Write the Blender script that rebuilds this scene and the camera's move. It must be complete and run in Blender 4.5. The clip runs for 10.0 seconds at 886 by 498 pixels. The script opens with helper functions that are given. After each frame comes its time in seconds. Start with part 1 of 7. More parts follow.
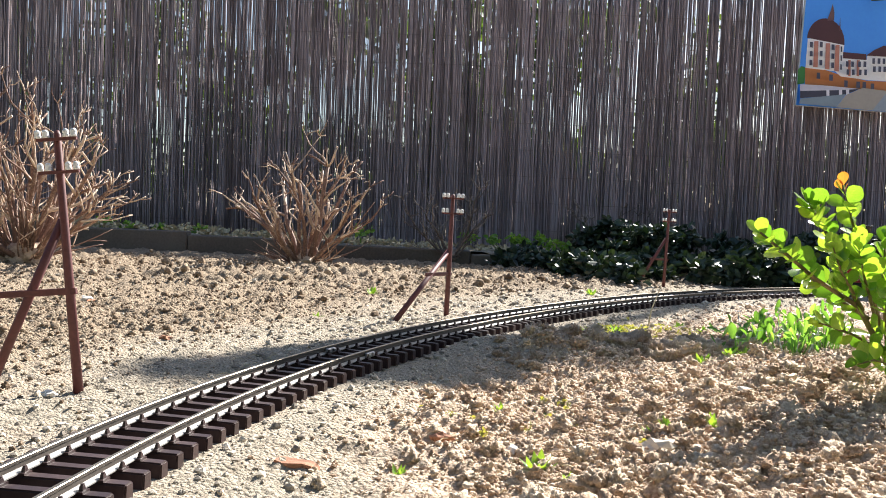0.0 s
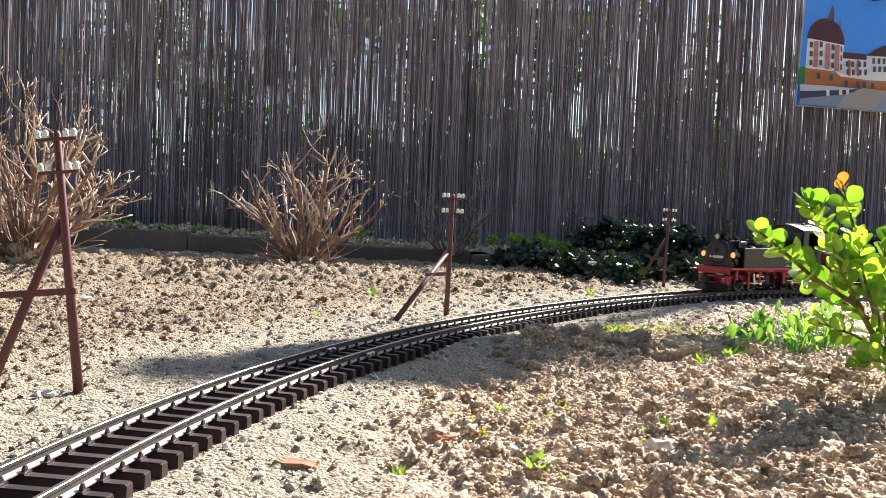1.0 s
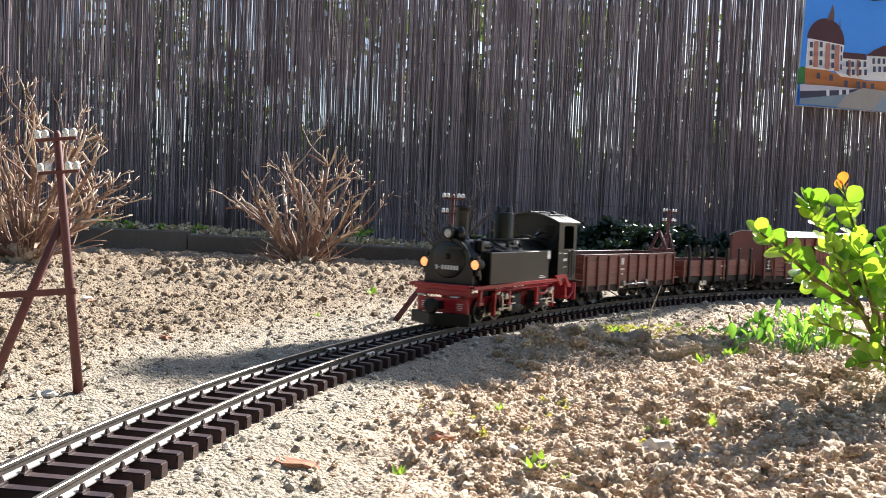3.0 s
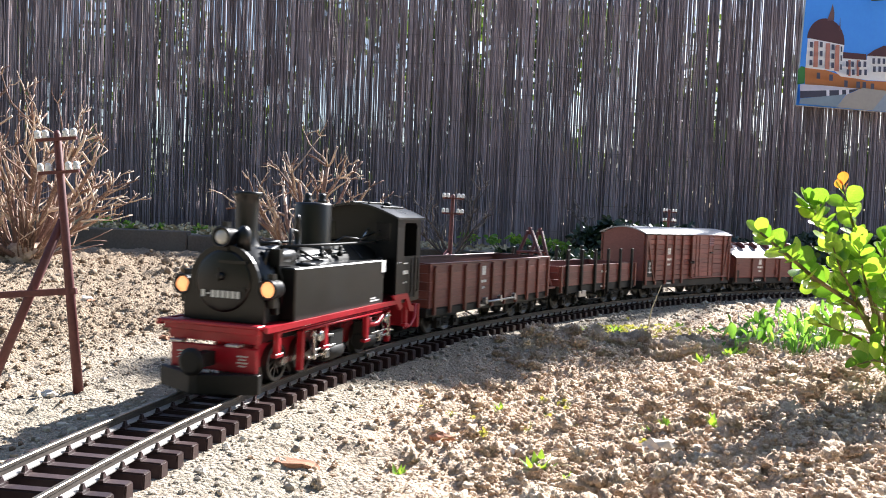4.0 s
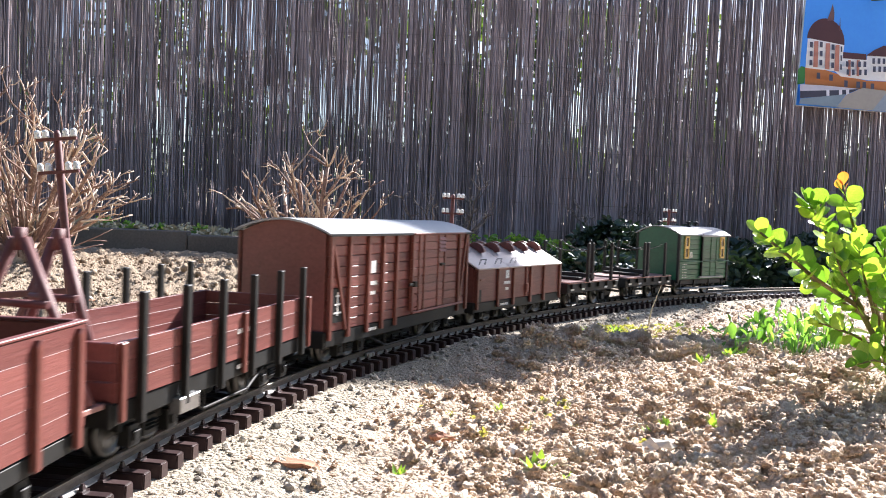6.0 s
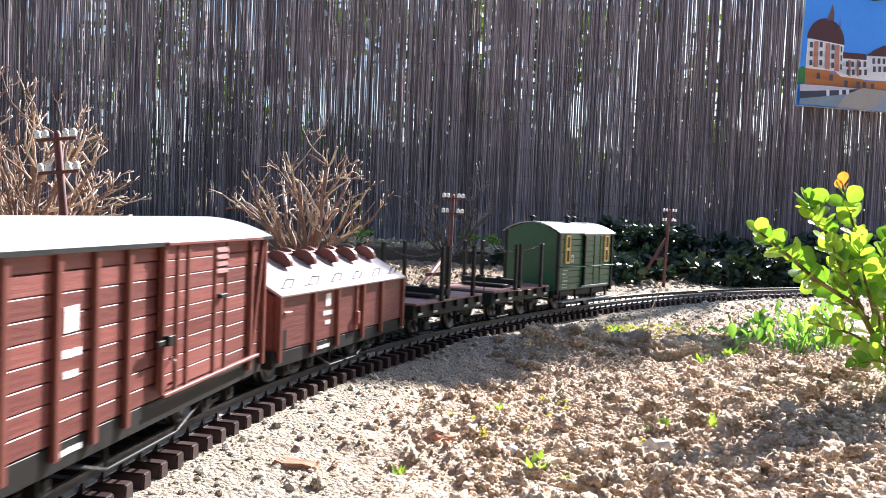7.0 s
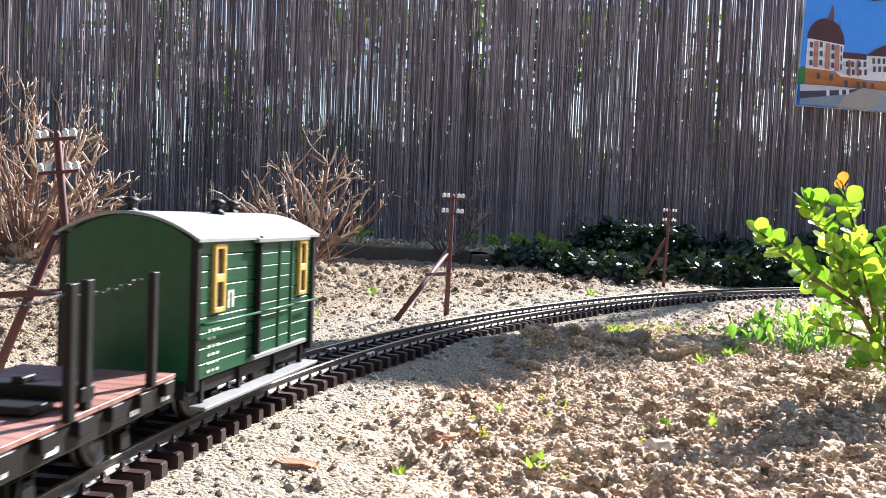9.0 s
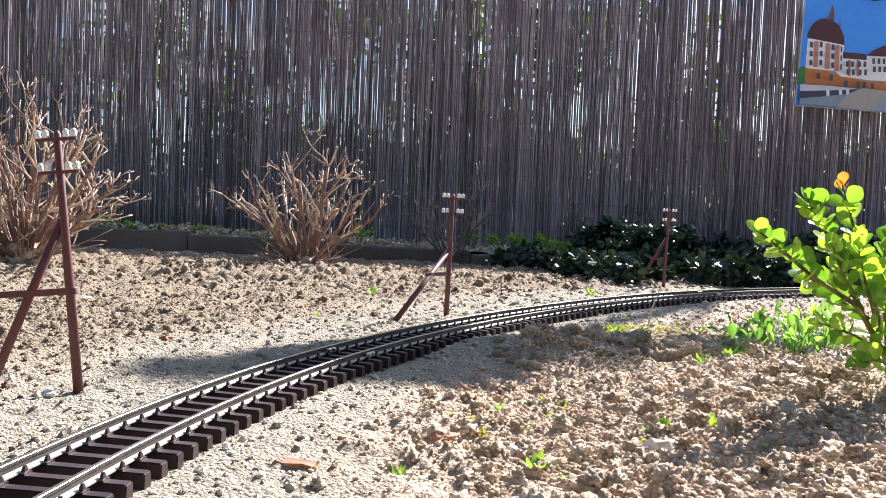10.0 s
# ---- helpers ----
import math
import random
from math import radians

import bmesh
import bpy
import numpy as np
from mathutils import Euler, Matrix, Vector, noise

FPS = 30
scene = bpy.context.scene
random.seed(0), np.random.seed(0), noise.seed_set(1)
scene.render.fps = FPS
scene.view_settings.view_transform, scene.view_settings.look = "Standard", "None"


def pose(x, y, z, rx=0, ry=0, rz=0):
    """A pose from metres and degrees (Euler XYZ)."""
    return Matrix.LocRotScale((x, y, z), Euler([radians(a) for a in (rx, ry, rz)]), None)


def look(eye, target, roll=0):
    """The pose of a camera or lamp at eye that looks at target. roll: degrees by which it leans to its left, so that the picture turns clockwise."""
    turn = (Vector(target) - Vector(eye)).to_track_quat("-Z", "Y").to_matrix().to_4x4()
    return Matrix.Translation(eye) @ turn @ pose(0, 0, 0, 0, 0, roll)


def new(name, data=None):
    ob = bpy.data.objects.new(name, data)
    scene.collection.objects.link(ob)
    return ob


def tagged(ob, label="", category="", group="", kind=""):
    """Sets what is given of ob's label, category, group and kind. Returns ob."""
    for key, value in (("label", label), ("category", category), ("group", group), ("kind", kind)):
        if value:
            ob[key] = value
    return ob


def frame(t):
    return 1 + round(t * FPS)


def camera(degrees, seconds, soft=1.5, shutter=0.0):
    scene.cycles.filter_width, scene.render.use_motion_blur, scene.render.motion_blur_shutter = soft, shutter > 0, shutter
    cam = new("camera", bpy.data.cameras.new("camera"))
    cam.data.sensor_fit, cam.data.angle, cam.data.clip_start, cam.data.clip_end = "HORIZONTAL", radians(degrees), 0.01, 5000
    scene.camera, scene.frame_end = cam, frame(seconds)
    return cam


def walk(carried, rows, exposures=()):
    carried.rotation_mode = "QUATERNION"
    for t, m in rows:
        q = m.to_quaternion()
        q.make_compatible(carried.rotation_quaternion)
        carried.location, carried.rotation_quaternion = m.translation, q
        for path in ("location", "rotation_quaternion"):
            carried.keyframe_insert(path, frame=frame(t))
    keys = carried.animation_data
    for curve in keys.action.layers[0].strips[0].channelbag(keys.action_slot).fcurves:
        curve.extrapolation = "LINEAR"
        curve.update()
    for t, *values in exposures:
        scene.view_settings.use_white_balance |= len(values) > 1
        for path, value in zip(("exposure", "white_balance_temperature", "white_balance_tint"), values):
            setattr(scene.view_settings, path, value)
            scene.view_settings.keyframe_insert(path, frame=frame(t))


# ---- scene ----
# ---------------------------------------------------------------- camera
cam = camera(55.25, 10.0, soft=0.95, shutter=0.3)
EYE = (0.0, 0.0, 0.1585)
STAND = look(EYE, (0.0, 0.99913, 0.1585 - 0.04182), 2.288)
walk(cam, [(0.0, STAND), (10.0, STAND)], exposures=[
    (0.0, 1.62, 6430, 9), (2.5, 1.62, 6380, 9), (4.5, 1.92, 6050, 12), (5.5, 2.02, 6050, 13), (7.5, 1.88, 6050, 13), (9.0, 1.80, 6050, 12), (10.0, 1.70, 6050, 12)])

# ---------------------------------------------------------------- light
SUN_EL, SUN_AZ = radians(37), radians(55)      # azimuth counted from +x towards +y
SUN_DIR = Vector((math.cos(SUN_EL) * math.cos(SUN_AZ), math.cos(SUN_EL) * math.sin(SUN_AZ), math.sin(SUN_EL)))
world = bpy.data.worlds.new("world")
scene.world = world
world.use_nodes = True
_nt = world.node_tree
_sky = _nt.nodes.new("ShaderNodeTexSky")
_sky.sky_type = "NISHITA"
_sky.sun_disc = False
_sky.sun_elevation = SUN_EL
_sky.sun_rotation = math.pi / 2 - SUN_AZ
_nt.nodes["Background"].inputs["Strength"].default_value = 0.058
_nt.links.new(_sky.outputs["Color"], _nt.nodes["Background"].inputs["Color"])
_sl = bpy.data.lights.new("sun", "SUN")
_sl.energy, _sl.angle, _sl.color = 5.0, radians(0.45), (1.0, 0.95, 0.87)
sun = new("sun", _sl)
sun.matrix_world = look(SUN_DIR * 10, (0, 0, 0))

# ---------------------------------------------------------------- materials


def nd(nt, kind, **values):
    n = nt.nodes.new(kind)
    for k, v in values.items():
        n.inputs[k.replace("_", " ")].default_value = v
    return n


def material(name, dark, light, rough=0.6, metal=0.0, grain=300.0, blotch=25.0, bump=0.3, dist=0.0004, stretch=(1, 1, 1),
             vary=0.0, spec=0.5, through_light=0.0, island=False, rough_var=0.12):
    """Two-scale varied surface: grain and blotches mix dark and light, grain lifts the surface."""
    m = bpy.data.materials.new(name)
    m.use_nodes = True
    nt = m.node_tree
    b = nt.nodes["Principled BSDF"]
    co = nt.nodes.new("ShaderNodeTexCoord")
    mp = nt.nodes.new("ShaderNodeMapping")
    mp.inputs["Scale"].default_value = stretch
    nt.links.new(co.outputs["Object"], mp.inputs["Vector"])
    fine = nd(nt, "ShaderNodeTexNoise", Scale=grain, Detail=5.0, Roughness=0.65)
    big = nd(nt, "ShaderNodeTexNoise", Scale=blotch, Detail=3.0, Roughness=0.55)
    nt.links.new(mp.outputs["Vector"], fine.inputs["Vector"])
    nt.links.new(mp.outputs["Vector"], big.inputs["Vector"])
    add = nt.nodes.new("ShaderNodeMath")
    add.operation = "MULTIPLY_ADD"
    nt.links.new(fine.outputs["Fac"], add.inputs[0])
    add.inputs[1].default_value = 0.55
    half = nt.nodes.new("ShaderNodeMath")
    half.operation = "MULTIPLY"
    half.inputs[1].default_value = 0.45
    nt.links.new(big.outputs["Fac"], half.inputs[0])
    nt.links.new(half.outputs[0], add.inputs[2])
    last = add.outputs[0]
    if vary:
        if island:
            src = nt.nodes.new("ShaderNodeNewGeometry").outputs["Random Per Island"]
        else:
            src = nt.nodes.new("ShaderNodeObjectInfo").outputs["Random"]
        va = nt.nodes.new("ShaderNodeMath")
        va.operation = "MULTIPLY_ADD"
        nt.links.new(src, va.inputs[0])
        va.inputs[1].default_value = vary
        sh = nt.nodes.new("ShaderNodeMath")
        sh.operation = "SUBTRACT"
        nt.links.new(last, sh.inputs[0])
        sh.inputs[1].default_value = vary / 2
        nt.links.new(sh.outputs[0], va.inputs[2])
        last = va.outputs[0]
    ramp = nt.nodes.new("ShaderNodeValToRGB")
    ramp.color_ramp.elements[0].position, ramp.color_ramp.elements[1].position = 0.32, 0.68
    ramp.color_ramp.elements[0].color, ramp.color_ramp.elements[1].color = (*dark, 1), (*light, 1)
    nt.links.new(last, ramp.inputs["Fac"])
    nt.links.new(ramp.outputs["Color"], b.inputs["Base Color"])
    rr = nt.nodes.new("ShaderNodeMapRange")
    rr.inputs["To Min"].default_value = max(0.02, rough - rough_var)
    rr.inputs["To Max"].default_value = min(1.0, rough + rough_var)
    nt.links.new(big.outputs["Fac"], rr.inputs["Value"])
    nt.links.new(rr.outputs["Result"], b.inputs["Roughness"])
    b.inputs["Metallic"].default_value = metal
    b.inputs["Specular IOR Level"].default_value = spec
    if bump:
        bp = nt.nodes.new("ShaderNodeBump")
        bp.inputs["Strength"].default_value, bp.inputs["Distance"].default_value = bump, dist
        nt.links.new(fine.outputs["Fac"], bp.inputs["Height"])
        nt.links.new(bp.outputs["Normal"], b.inputs["Normal"])
    if through_light:
        tr = nt.nodes.new("ShaderNodeBsdfTranslucent")
        gain = nt.nodes.new("ShaderNodeMix")
        gain.data_type = "RGBA"
        gain.blend_type = "MULTIPLY"
        gain.inputs["Factor"].default_value = 1.0
        nt.links.new(ramp.outputs["Color"], gain.inputs["A"])
        gain.inputs["B"].default_value = (1.65, 1.65, 0.5, 1)
        nt.links.new(gain.outputs["Result"], tr.inputs["Color"])
        mx = nt.nodes.new("ShaderNodeMixShader")
        mx.inputs["Fac"].default_value = through_light
        nt.links.new(b.outputs[0], mx.inputs[1])
        nt.links.new(tr.outputs[0], mx.inputs[2])
        nt.links.new(mx.outputs[0], nt.nodes["Material Output"].inputs["Surface"])
    return m


def glow(name, color, strength):
    m = material(name, color, color, 0.3, bump=0)
    b = m.node_tree.nodes["Principled BSDF"]
    b.inputs["Emission Color"].default_value = (*color, 1)
    b.inputs["Emission Strength"].default_value = strength
    return m


def ground_material():
    m = bpy.data.materials.new("garden_soil")
    m.use_nodes = True
    nt = m.node_tree
    b = nt.nodes["Principled BSDF"]
    b.inputs["Roughness"].default_value = 0.95
    b.inputs["Specular IOR Level"].default_value = 0.15
    co = nt.nodes.new("ShaderNodeTexCoord")
    zone = nt.nodes.new("ShaderNodeAttribute")
    zone.attribute_name = "tilth"
    n1 = nd(nt, "ShaderNodeTexNoise", Scale=260.0, Detail=6.0, Roughness=0.7)
    n2 = nd(nt, "ShaderNodeTexNoise", Scale=14.0, Detail=4.0, Roughness=0.6)
    vo = nd(nt, "ShaderNodeTexVoronoi", Scale=330.0)
    for n in (n1, n2, vo):
        nt.links.new(co.outputs["Object"], n.inputs["Vector"])
    sand = nt.nodes.new("ShaderNodeValToRGB")
    sand.color_ramp.elements[0].position, sand.color_ramp.elements[1].position = 0.3, 0.7
    sand.color_ramp.elements[0].color, sand.color_ramp.elements[1].color = (0.26, 0.216, 0.165, 1), (0.54, 0.472, 0.378, 1)
    soil = nt.nodes.new("ShaderNodeValToRGB")
    soil.color_ramp.elements[0].position, soil.color_ramp.elements[1].position = 0.3, 0.72
    soil.color_ramp.elements[0].color, soil.color_ramp.elements[1].color = (0.44, 0.30, 0.21, 1), (0.84, 0.68, 0.52, 1)
    nt.links.new(n1.outputs["Fac"], sand.inputs["Fac"])
    nt.links.new(n1.outputs["Fac"], soil.inputs["Fac"])
    sub = nt.nodes.new("ShaderNodeMath")
    sub.operation = "MULTIPLY_ADD"
    nt.links.new(n2.outputs["Fac"], sub.inputs[0])
    sub.inputs[1].default_value = 1.4
    sub.inputs[2].default_value = -0.7
    tot = nt.nodes.new("ShaderNodeMath")
    tot.operation = "ADD"
    tot.use_clamp = True
    nt.links.new(sub.outputs[0], tot.inputs[0])
    nt.links.new(zone.outputs["Fac"], tot.inputs[1])
    mix = nt.nodes.new("ShaderNodeMix")
    mix.data_type = "RGBA"
    nt.links.new(tot.outputs[0], mix.inputs["Factor"])
    nt.links.new(sand.outputs["Color"], mix.inputs["A"])
    nt.links.new(soil.outputs["Color"], mix.inputs["B"])
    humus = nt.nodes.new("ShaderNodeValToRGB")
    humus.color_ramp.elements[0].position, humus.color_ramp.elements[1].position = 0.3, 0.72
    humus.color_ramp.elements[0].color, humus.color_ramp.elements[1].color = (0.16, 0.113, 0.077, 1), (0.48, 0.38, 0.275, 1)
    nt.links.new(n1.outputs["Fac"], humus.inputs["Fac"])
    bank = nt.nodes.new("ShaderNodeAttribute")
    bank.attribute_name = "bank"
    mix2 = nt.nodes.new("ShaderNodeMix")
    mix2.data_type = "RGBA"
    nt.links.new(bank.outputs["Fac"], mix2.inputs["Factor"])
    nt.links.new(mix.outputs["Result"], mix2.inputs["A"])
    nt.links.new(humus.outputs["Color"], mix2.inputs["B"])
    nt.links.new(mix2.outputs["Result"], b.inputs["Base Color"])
    h = nt.nodes.new("ShaderNodeMath")
    h.operation = "MULTIPLY_ADD"
    nt.links.new(vo.outputs["Distance"], h.inputs[0])
    h.inputs[1].default_value = -0.8
    nt.links.new(n1.outputs["Fac"], h.inputs[2])
    bp = nt.nodes.new("ShaderNodeBump")
    bp.inputs["Strength"].default_value, bp.inputs["Distance"].default_value = 1.0, 0.0045
    nt.links.new(h.outputs[0], bp.inputs["Height"])
    nt.links.new(bp.outputs["Normal"], b.inputs["Normal"])
    return m


M_GROUND = ground_material()
M_SOIL = material("soil_clod", (0.44, 0.30, 0.21), (0.84, 0.68, 0.52), 0.95, grain=420, blotch=40, bump=1.0, dist=0.003, vary=0.3, spec=0.1, island=True)
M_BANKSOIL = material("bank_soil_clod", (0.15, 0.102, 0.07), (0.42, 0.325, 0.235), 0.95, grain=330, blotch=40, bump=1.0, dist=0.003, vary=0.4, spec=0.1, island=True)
M_GRAVEL = material("grey_gravel", (0.24, 0.205, 0.17), (0.62, 0.545, 0.45), 0.85, grain=300, blotch=60, bump=0.5, dist=0.001, vary=0.8, spec=0.25, island=True)
M_PALE = material("pale_stone", (0.50, 0.46, 0.42), (0.74, 0.71, 0.68), 0.8, bump=0.5, dist=0.001)
M_BRICK = material("brick_shard", (0.26, 0.12, 0.07), (0.42, 0.21, 0.13), 0.9, bump=0.7, dist=0.001)
M_ORANGE = material("terracotta", (0.48, 0.19, 0.09), (0.62, 0.28, 0.15), 0.85, bump=0.4, dist=0.0006)
M_RAILSIDE = material("tarnished_rail_side", (0.055, 0.045, 0.04), (0.13, 0.11, 0.095), 0.5, 0.5, grain=400, blotch=14, bump=0.3, dist=0.0003)
M_RAILFOOT = material("bare_rail_foot", (0.24, 0.23, 0.22), (0.42, 0.40, 0.38), 0.45, 0.2, grain=400, blotch=12, bump=0.15, dist=0.0002)
M_RAIL = material("brass_rail", (0.22, 0.185, 0.14), (0.38, 0.33, 0.26), 0.40, 0.9, grain=400, blotch=12, bump=0.15, dist=0.0002)
M_SLEEPER = material("sleeper_plastic", (0.028, 0.015, 0.016), (0.06, 0.036, 0.035), 0.42, grain=420, blotch=30, bump=0.35, dist=0.0003, vary=0.4)
M_STEEL = material("steel_clamp", (0.30, 0.30, 0.31), (0.5, 0.5, 0.5), 0.35, 0.9, bump=0.1)
M_RUST = material("rust_red_paint", (0.075, 0.022, 0.022), (0.15, 0.045, 0.045), 0.6, grain=240, blotch=22, bump=0.3, dist=0.0004)
M_PORCELAIN = material("white_porcelain", (0.74, 0.74, 0.74), (0.84, 0.84, 0.84), 0.25, bump=0)
M_REED = material("weathered_reed", (0.145, 0.117, 0.125), (0.42, 0.352, 0.375), 0.65, spec=0.3, grain=60, blotch=9, bump=0.3, dist=0.0006, stretch=(1, 1, 0.15), vary=0.75)
M_REEDS = material("weathered_reeds", (0.145, 0.117, 0.125), (0.42, 0.352, 0.375), 0.65, spec=0.3, grain=60, blotch=9, bump=0.3, dist=0.0006, stretch=(1, 1, 0.15), vary=0.75, island=True)
M_WIRE = material("fence_wire", (0.09, 0.075, 0.07), (0.16, 0.13, 0.12), 0.5, 0.6, bump=0)
M_CONCRETE = material("concrete_kerb", (0.07, 0.058, 0.048), (0.17, 0.145, 0.12), 0.9, grain=120, blotch=8, bump=0.5, dist=0.002, vary=0.3)
M_TWIG = material("dry_twig", (0.20, 0.115, 0.085), (0.68, 0.53, 0.40), 0.75, grain=160, blotch=20, bump=0.5, dist=0.0008, vary=0.8, island=True)
M_TWIG_GREY = material("grey_twig", (0.11, 0.085, 0.075), (0.30, 0.25, 0.22), 0.8, grain=160, blotch=20, bump=0.5, dist=0.0008, vary=0.6, island=True)
M_LEAF = material("fresh_leaf", (0.10, 0.22, 0.035), (0.28, 0.40, 0.085), 0.28, grain=90, blotch=30, bump=0.15, dist=0.0004, vary=0.5, through_light=0.5)
M_LEAF_RUST = material("rusty_leaf", (0.34, 0.12, 0.04), (0.46, 0.20, 0.07), 0.35, bump=0.1, vary=0.4, through_light=0.5)
M_STEM = material("green_brown_stem", (0.10, 0.075, 0.03), (0.22, 0.17, 0.08), 0.6, bump=0.3)
M_BULB = material("bulb_leaf", (0.11, 0.24, 0.07), (0.24, 0.42, 0.14), 0.35, grain=60, blotch=30, bump=0.1, vary=0.5, through_light=0.5)
M_SQUILL = material("pale_blue_petal", (0.42, 0.46, 0.78), (0.60, 0.64, 0.88), 0.5, bump=0, through_light=0.3)
M_WEED = material("weed_leaf", (0.13, 0.25, 0.05), (0.26, 0.40, 0.09), 0.5, bump=0.1, vary=0.5, through_light=0.4, island=True)
# ground cover green, darkened in the colour for the fence's shade
M_SHADELEAF = material("shaded_cover_leaf", (0.014, 0.030, 0.019), (0.036, 0.062, 0.034), 0.40, grain=60, blotch=18, bump=0.15, vary=0.6, through_light=0.06, island=True)
M_HEDGE = material("hedge_leaf", (0.03, 0.06, 0.015), (0.09, 0.15, 0.035), 0.5, grain=40, blotch=8, bump=0.1, vary=0.8, through_light=0.35, island=True)
M_HEDGEWALL = material("dark_hedge", (0.010, 0.018, 0.008), (0.04, 0.06, 0.025), 0.8, grain=40, blotch=6, bump=0.6, dist=0.02)
M_MOSS = material("yellow_moss", (0.20, 0.22, 0.06), (0.46, 0.42, 0.17), 0.7, grain=60, blotch=20, bump=0.1, vary=0.7, through_light=0.3, island=True)
M_STRAW = material("dry_grass", (0.42, 0.34, 0.20), (0.62, 0.52, 0.34), 0.7, bump=0.2, island=True, vary=0.5)

M_BLACK = material("black_paint", (0.0035, 0.0035, 0.004), (0.0085, 0.0085, 0.009), 0.36, spec=0.45, grain=300, blotch=20, bump=0.12, dist=0.0002)
M_CABROOF = material("satin_black_roof", (0.012, 0.012, 0.013), (0.028, 0.028, 0.03), 0.32, spec=0.6, grain=260, blotch=18, bump=0.15, dist=0.0003)
M_DULLBLACK = material("dull_black_plastic", (0.004, 0.004, 0.004), (0.012, 0.0115, 0.011), 0.55, grain=300, blotch=25, bump=0.3, dist=0.0003, spec=0.3)
M_RED = material("signal_red_paint", (0.27, 0.006, 0.014), (0.40, 0.011, 0.024), 0.33, grain=200, blotch=20, bump=0.1, dist=0.0002)
M_BROWN = material("oxide_red_plastic", (0.105, 0.028, 0.024), (0.215, 0.068, 0.056), 0.45, grain=330, blotch=15, bump=0.7, dist=0.0006, stretch=(0.10, 1, 1), vary=0.3)
M_BROWNRIB = material("oxide_red_rib", (0.10, 0.028, 0.022), (0.16, 0.048, 0.036), 0.42, grain=240, blotch=18, bump=0.2, dist=0.0003)
M_ROOF = material("grey_roof", (0.24, 0.25, 0.27), (0.36, 0.37, 0.39), 0.40, grain=260, blotch=16, bump=0.15, dist=0.0003)
M_RUNNER = material("weathered_grey_runner", (0.16, 0.165, 0.17), (0.27, 0.275, 0.28), 0.55, grain=260, blotch=16, bump=0.15, dist=0.0003)
M_LIDROOF = material("pinkish_lid", (0.36, 0.29, 0.28), (0.50, 0.42, 0.40), 0.36, grain=260, blotch=16, bump=0.15, dist=0.0003)
M_GREEN = material("bottle_green_paint", (0.006, 0.050, 0.021), (0.014, 0.092, 0.039), 0.38, grain=200, blotch=15, bump=0.15, dist=0.0002, stretch=(0.12, 1, 1), vary=0.2)
M_YELLOW = material("ochre_window_paint", (0.55, 0.36, 0.09), (0.68, 0.47, 0.14), 0.45, bump=0.1)
M_DECK = material("brown_deck", (0.22, 0.105, 0.085), (0.34, 0.17, 0.14), 0.5, grain=220, blotch=20, bump=0.3, dist=0.0003, stretch=(1, 0.15, 1), vary=0.3)
M_WHITE = material("white_marking", (0.66, 0.66, 0.64), (0.80, 0.80, 0.78), 0.5, bump=0)
M_SILVER = material("nickel_rods", (0.45, 0.44, 0.42), (0.66, 0.65, 0.62), 0.28, 0.9, bump=0.05)
M_WHEEL = material("wheel_steel", (0.05, 0.05, 0.05), (0.15, 0.145, 0.14), 0.38, 0.8, bump=0.1)
M_DARKGLASS = material("dark_pane", (0.012, 0.012, 0.013), (0.03, 0.028, 0.026), 0.12, bump=0)
M_LAMP = glow("lamp_glow", (0.95, 0.38, 0.14), 0.42)
M_LENS = material("lamp_glass", (0.45, 0.44, 0.42), (0.62, 0.61, 0.58), 0.12, bump=0)

# ---------------------------------------------------------------- mesh helpers


def box(bm, c, s, rz=0.0, ry=0.0, rx=0.0, taper=1.0):
    m = Matrix.Translation(c) @ Euler((rx, ry, rz)).to_matrix().to_4x4()
    v = []
    for z in (-0.5, 0.5):
        k = taper if z > 0 else 1.0
        for x, y in ((-0.5, -0.5), (0.5, -0.5), (0.5, 0.5), (-0.5, 0.5)):
            v.append(bm.verts.new(m @ Vector((x * s[0] * k, y * s[1] * k, z * s[2]))))
    for f in ((0, 3, 2, 1), (4, 5, 6, 7), (0, 1, 5, 4), (1, 2, 6, 5), (2, 3, 7, 6), (3, 0, 4, 7)):
        bm.faces.new([v[i] for i in f])


def tube(bm, pts, radii, seg=8, cap=True):
    pts = [Vector(p) for p in pts]
    if not hasattr(radii, "__len__"):
        radii = [radii] * len(pts)
    rings = []
    side = None
    for i, p in enumerate(pts):
        d = (pts[min(i + 1, len(pts) - 1)] - pts[max(i - 1, 0)]).normalized()
        if side is None:
            side = d.orthogonal().normalized()
        else:
            side = (side - d * side.dot(d)).normalized()
        up = d.cross(side)
        rings.append([bm.verts.new(p + (side * math.cos(a) + up * math.sin(a)) * radii[i])
                      for a in (2 * math.pi * k / seg for k in range(seg))])
    for a, b in zip(rings, rings[1:]):
        for k in range(seg):
            f = bm.faces.new((a[k], a[(k + 1) % seg], b[(k + 1) % seg], b[k]))
            f.smooth = seg > 5
    if cap:
        bm.faces.new(rings[0][::-1])
        bm.faces.new(rings[-1])


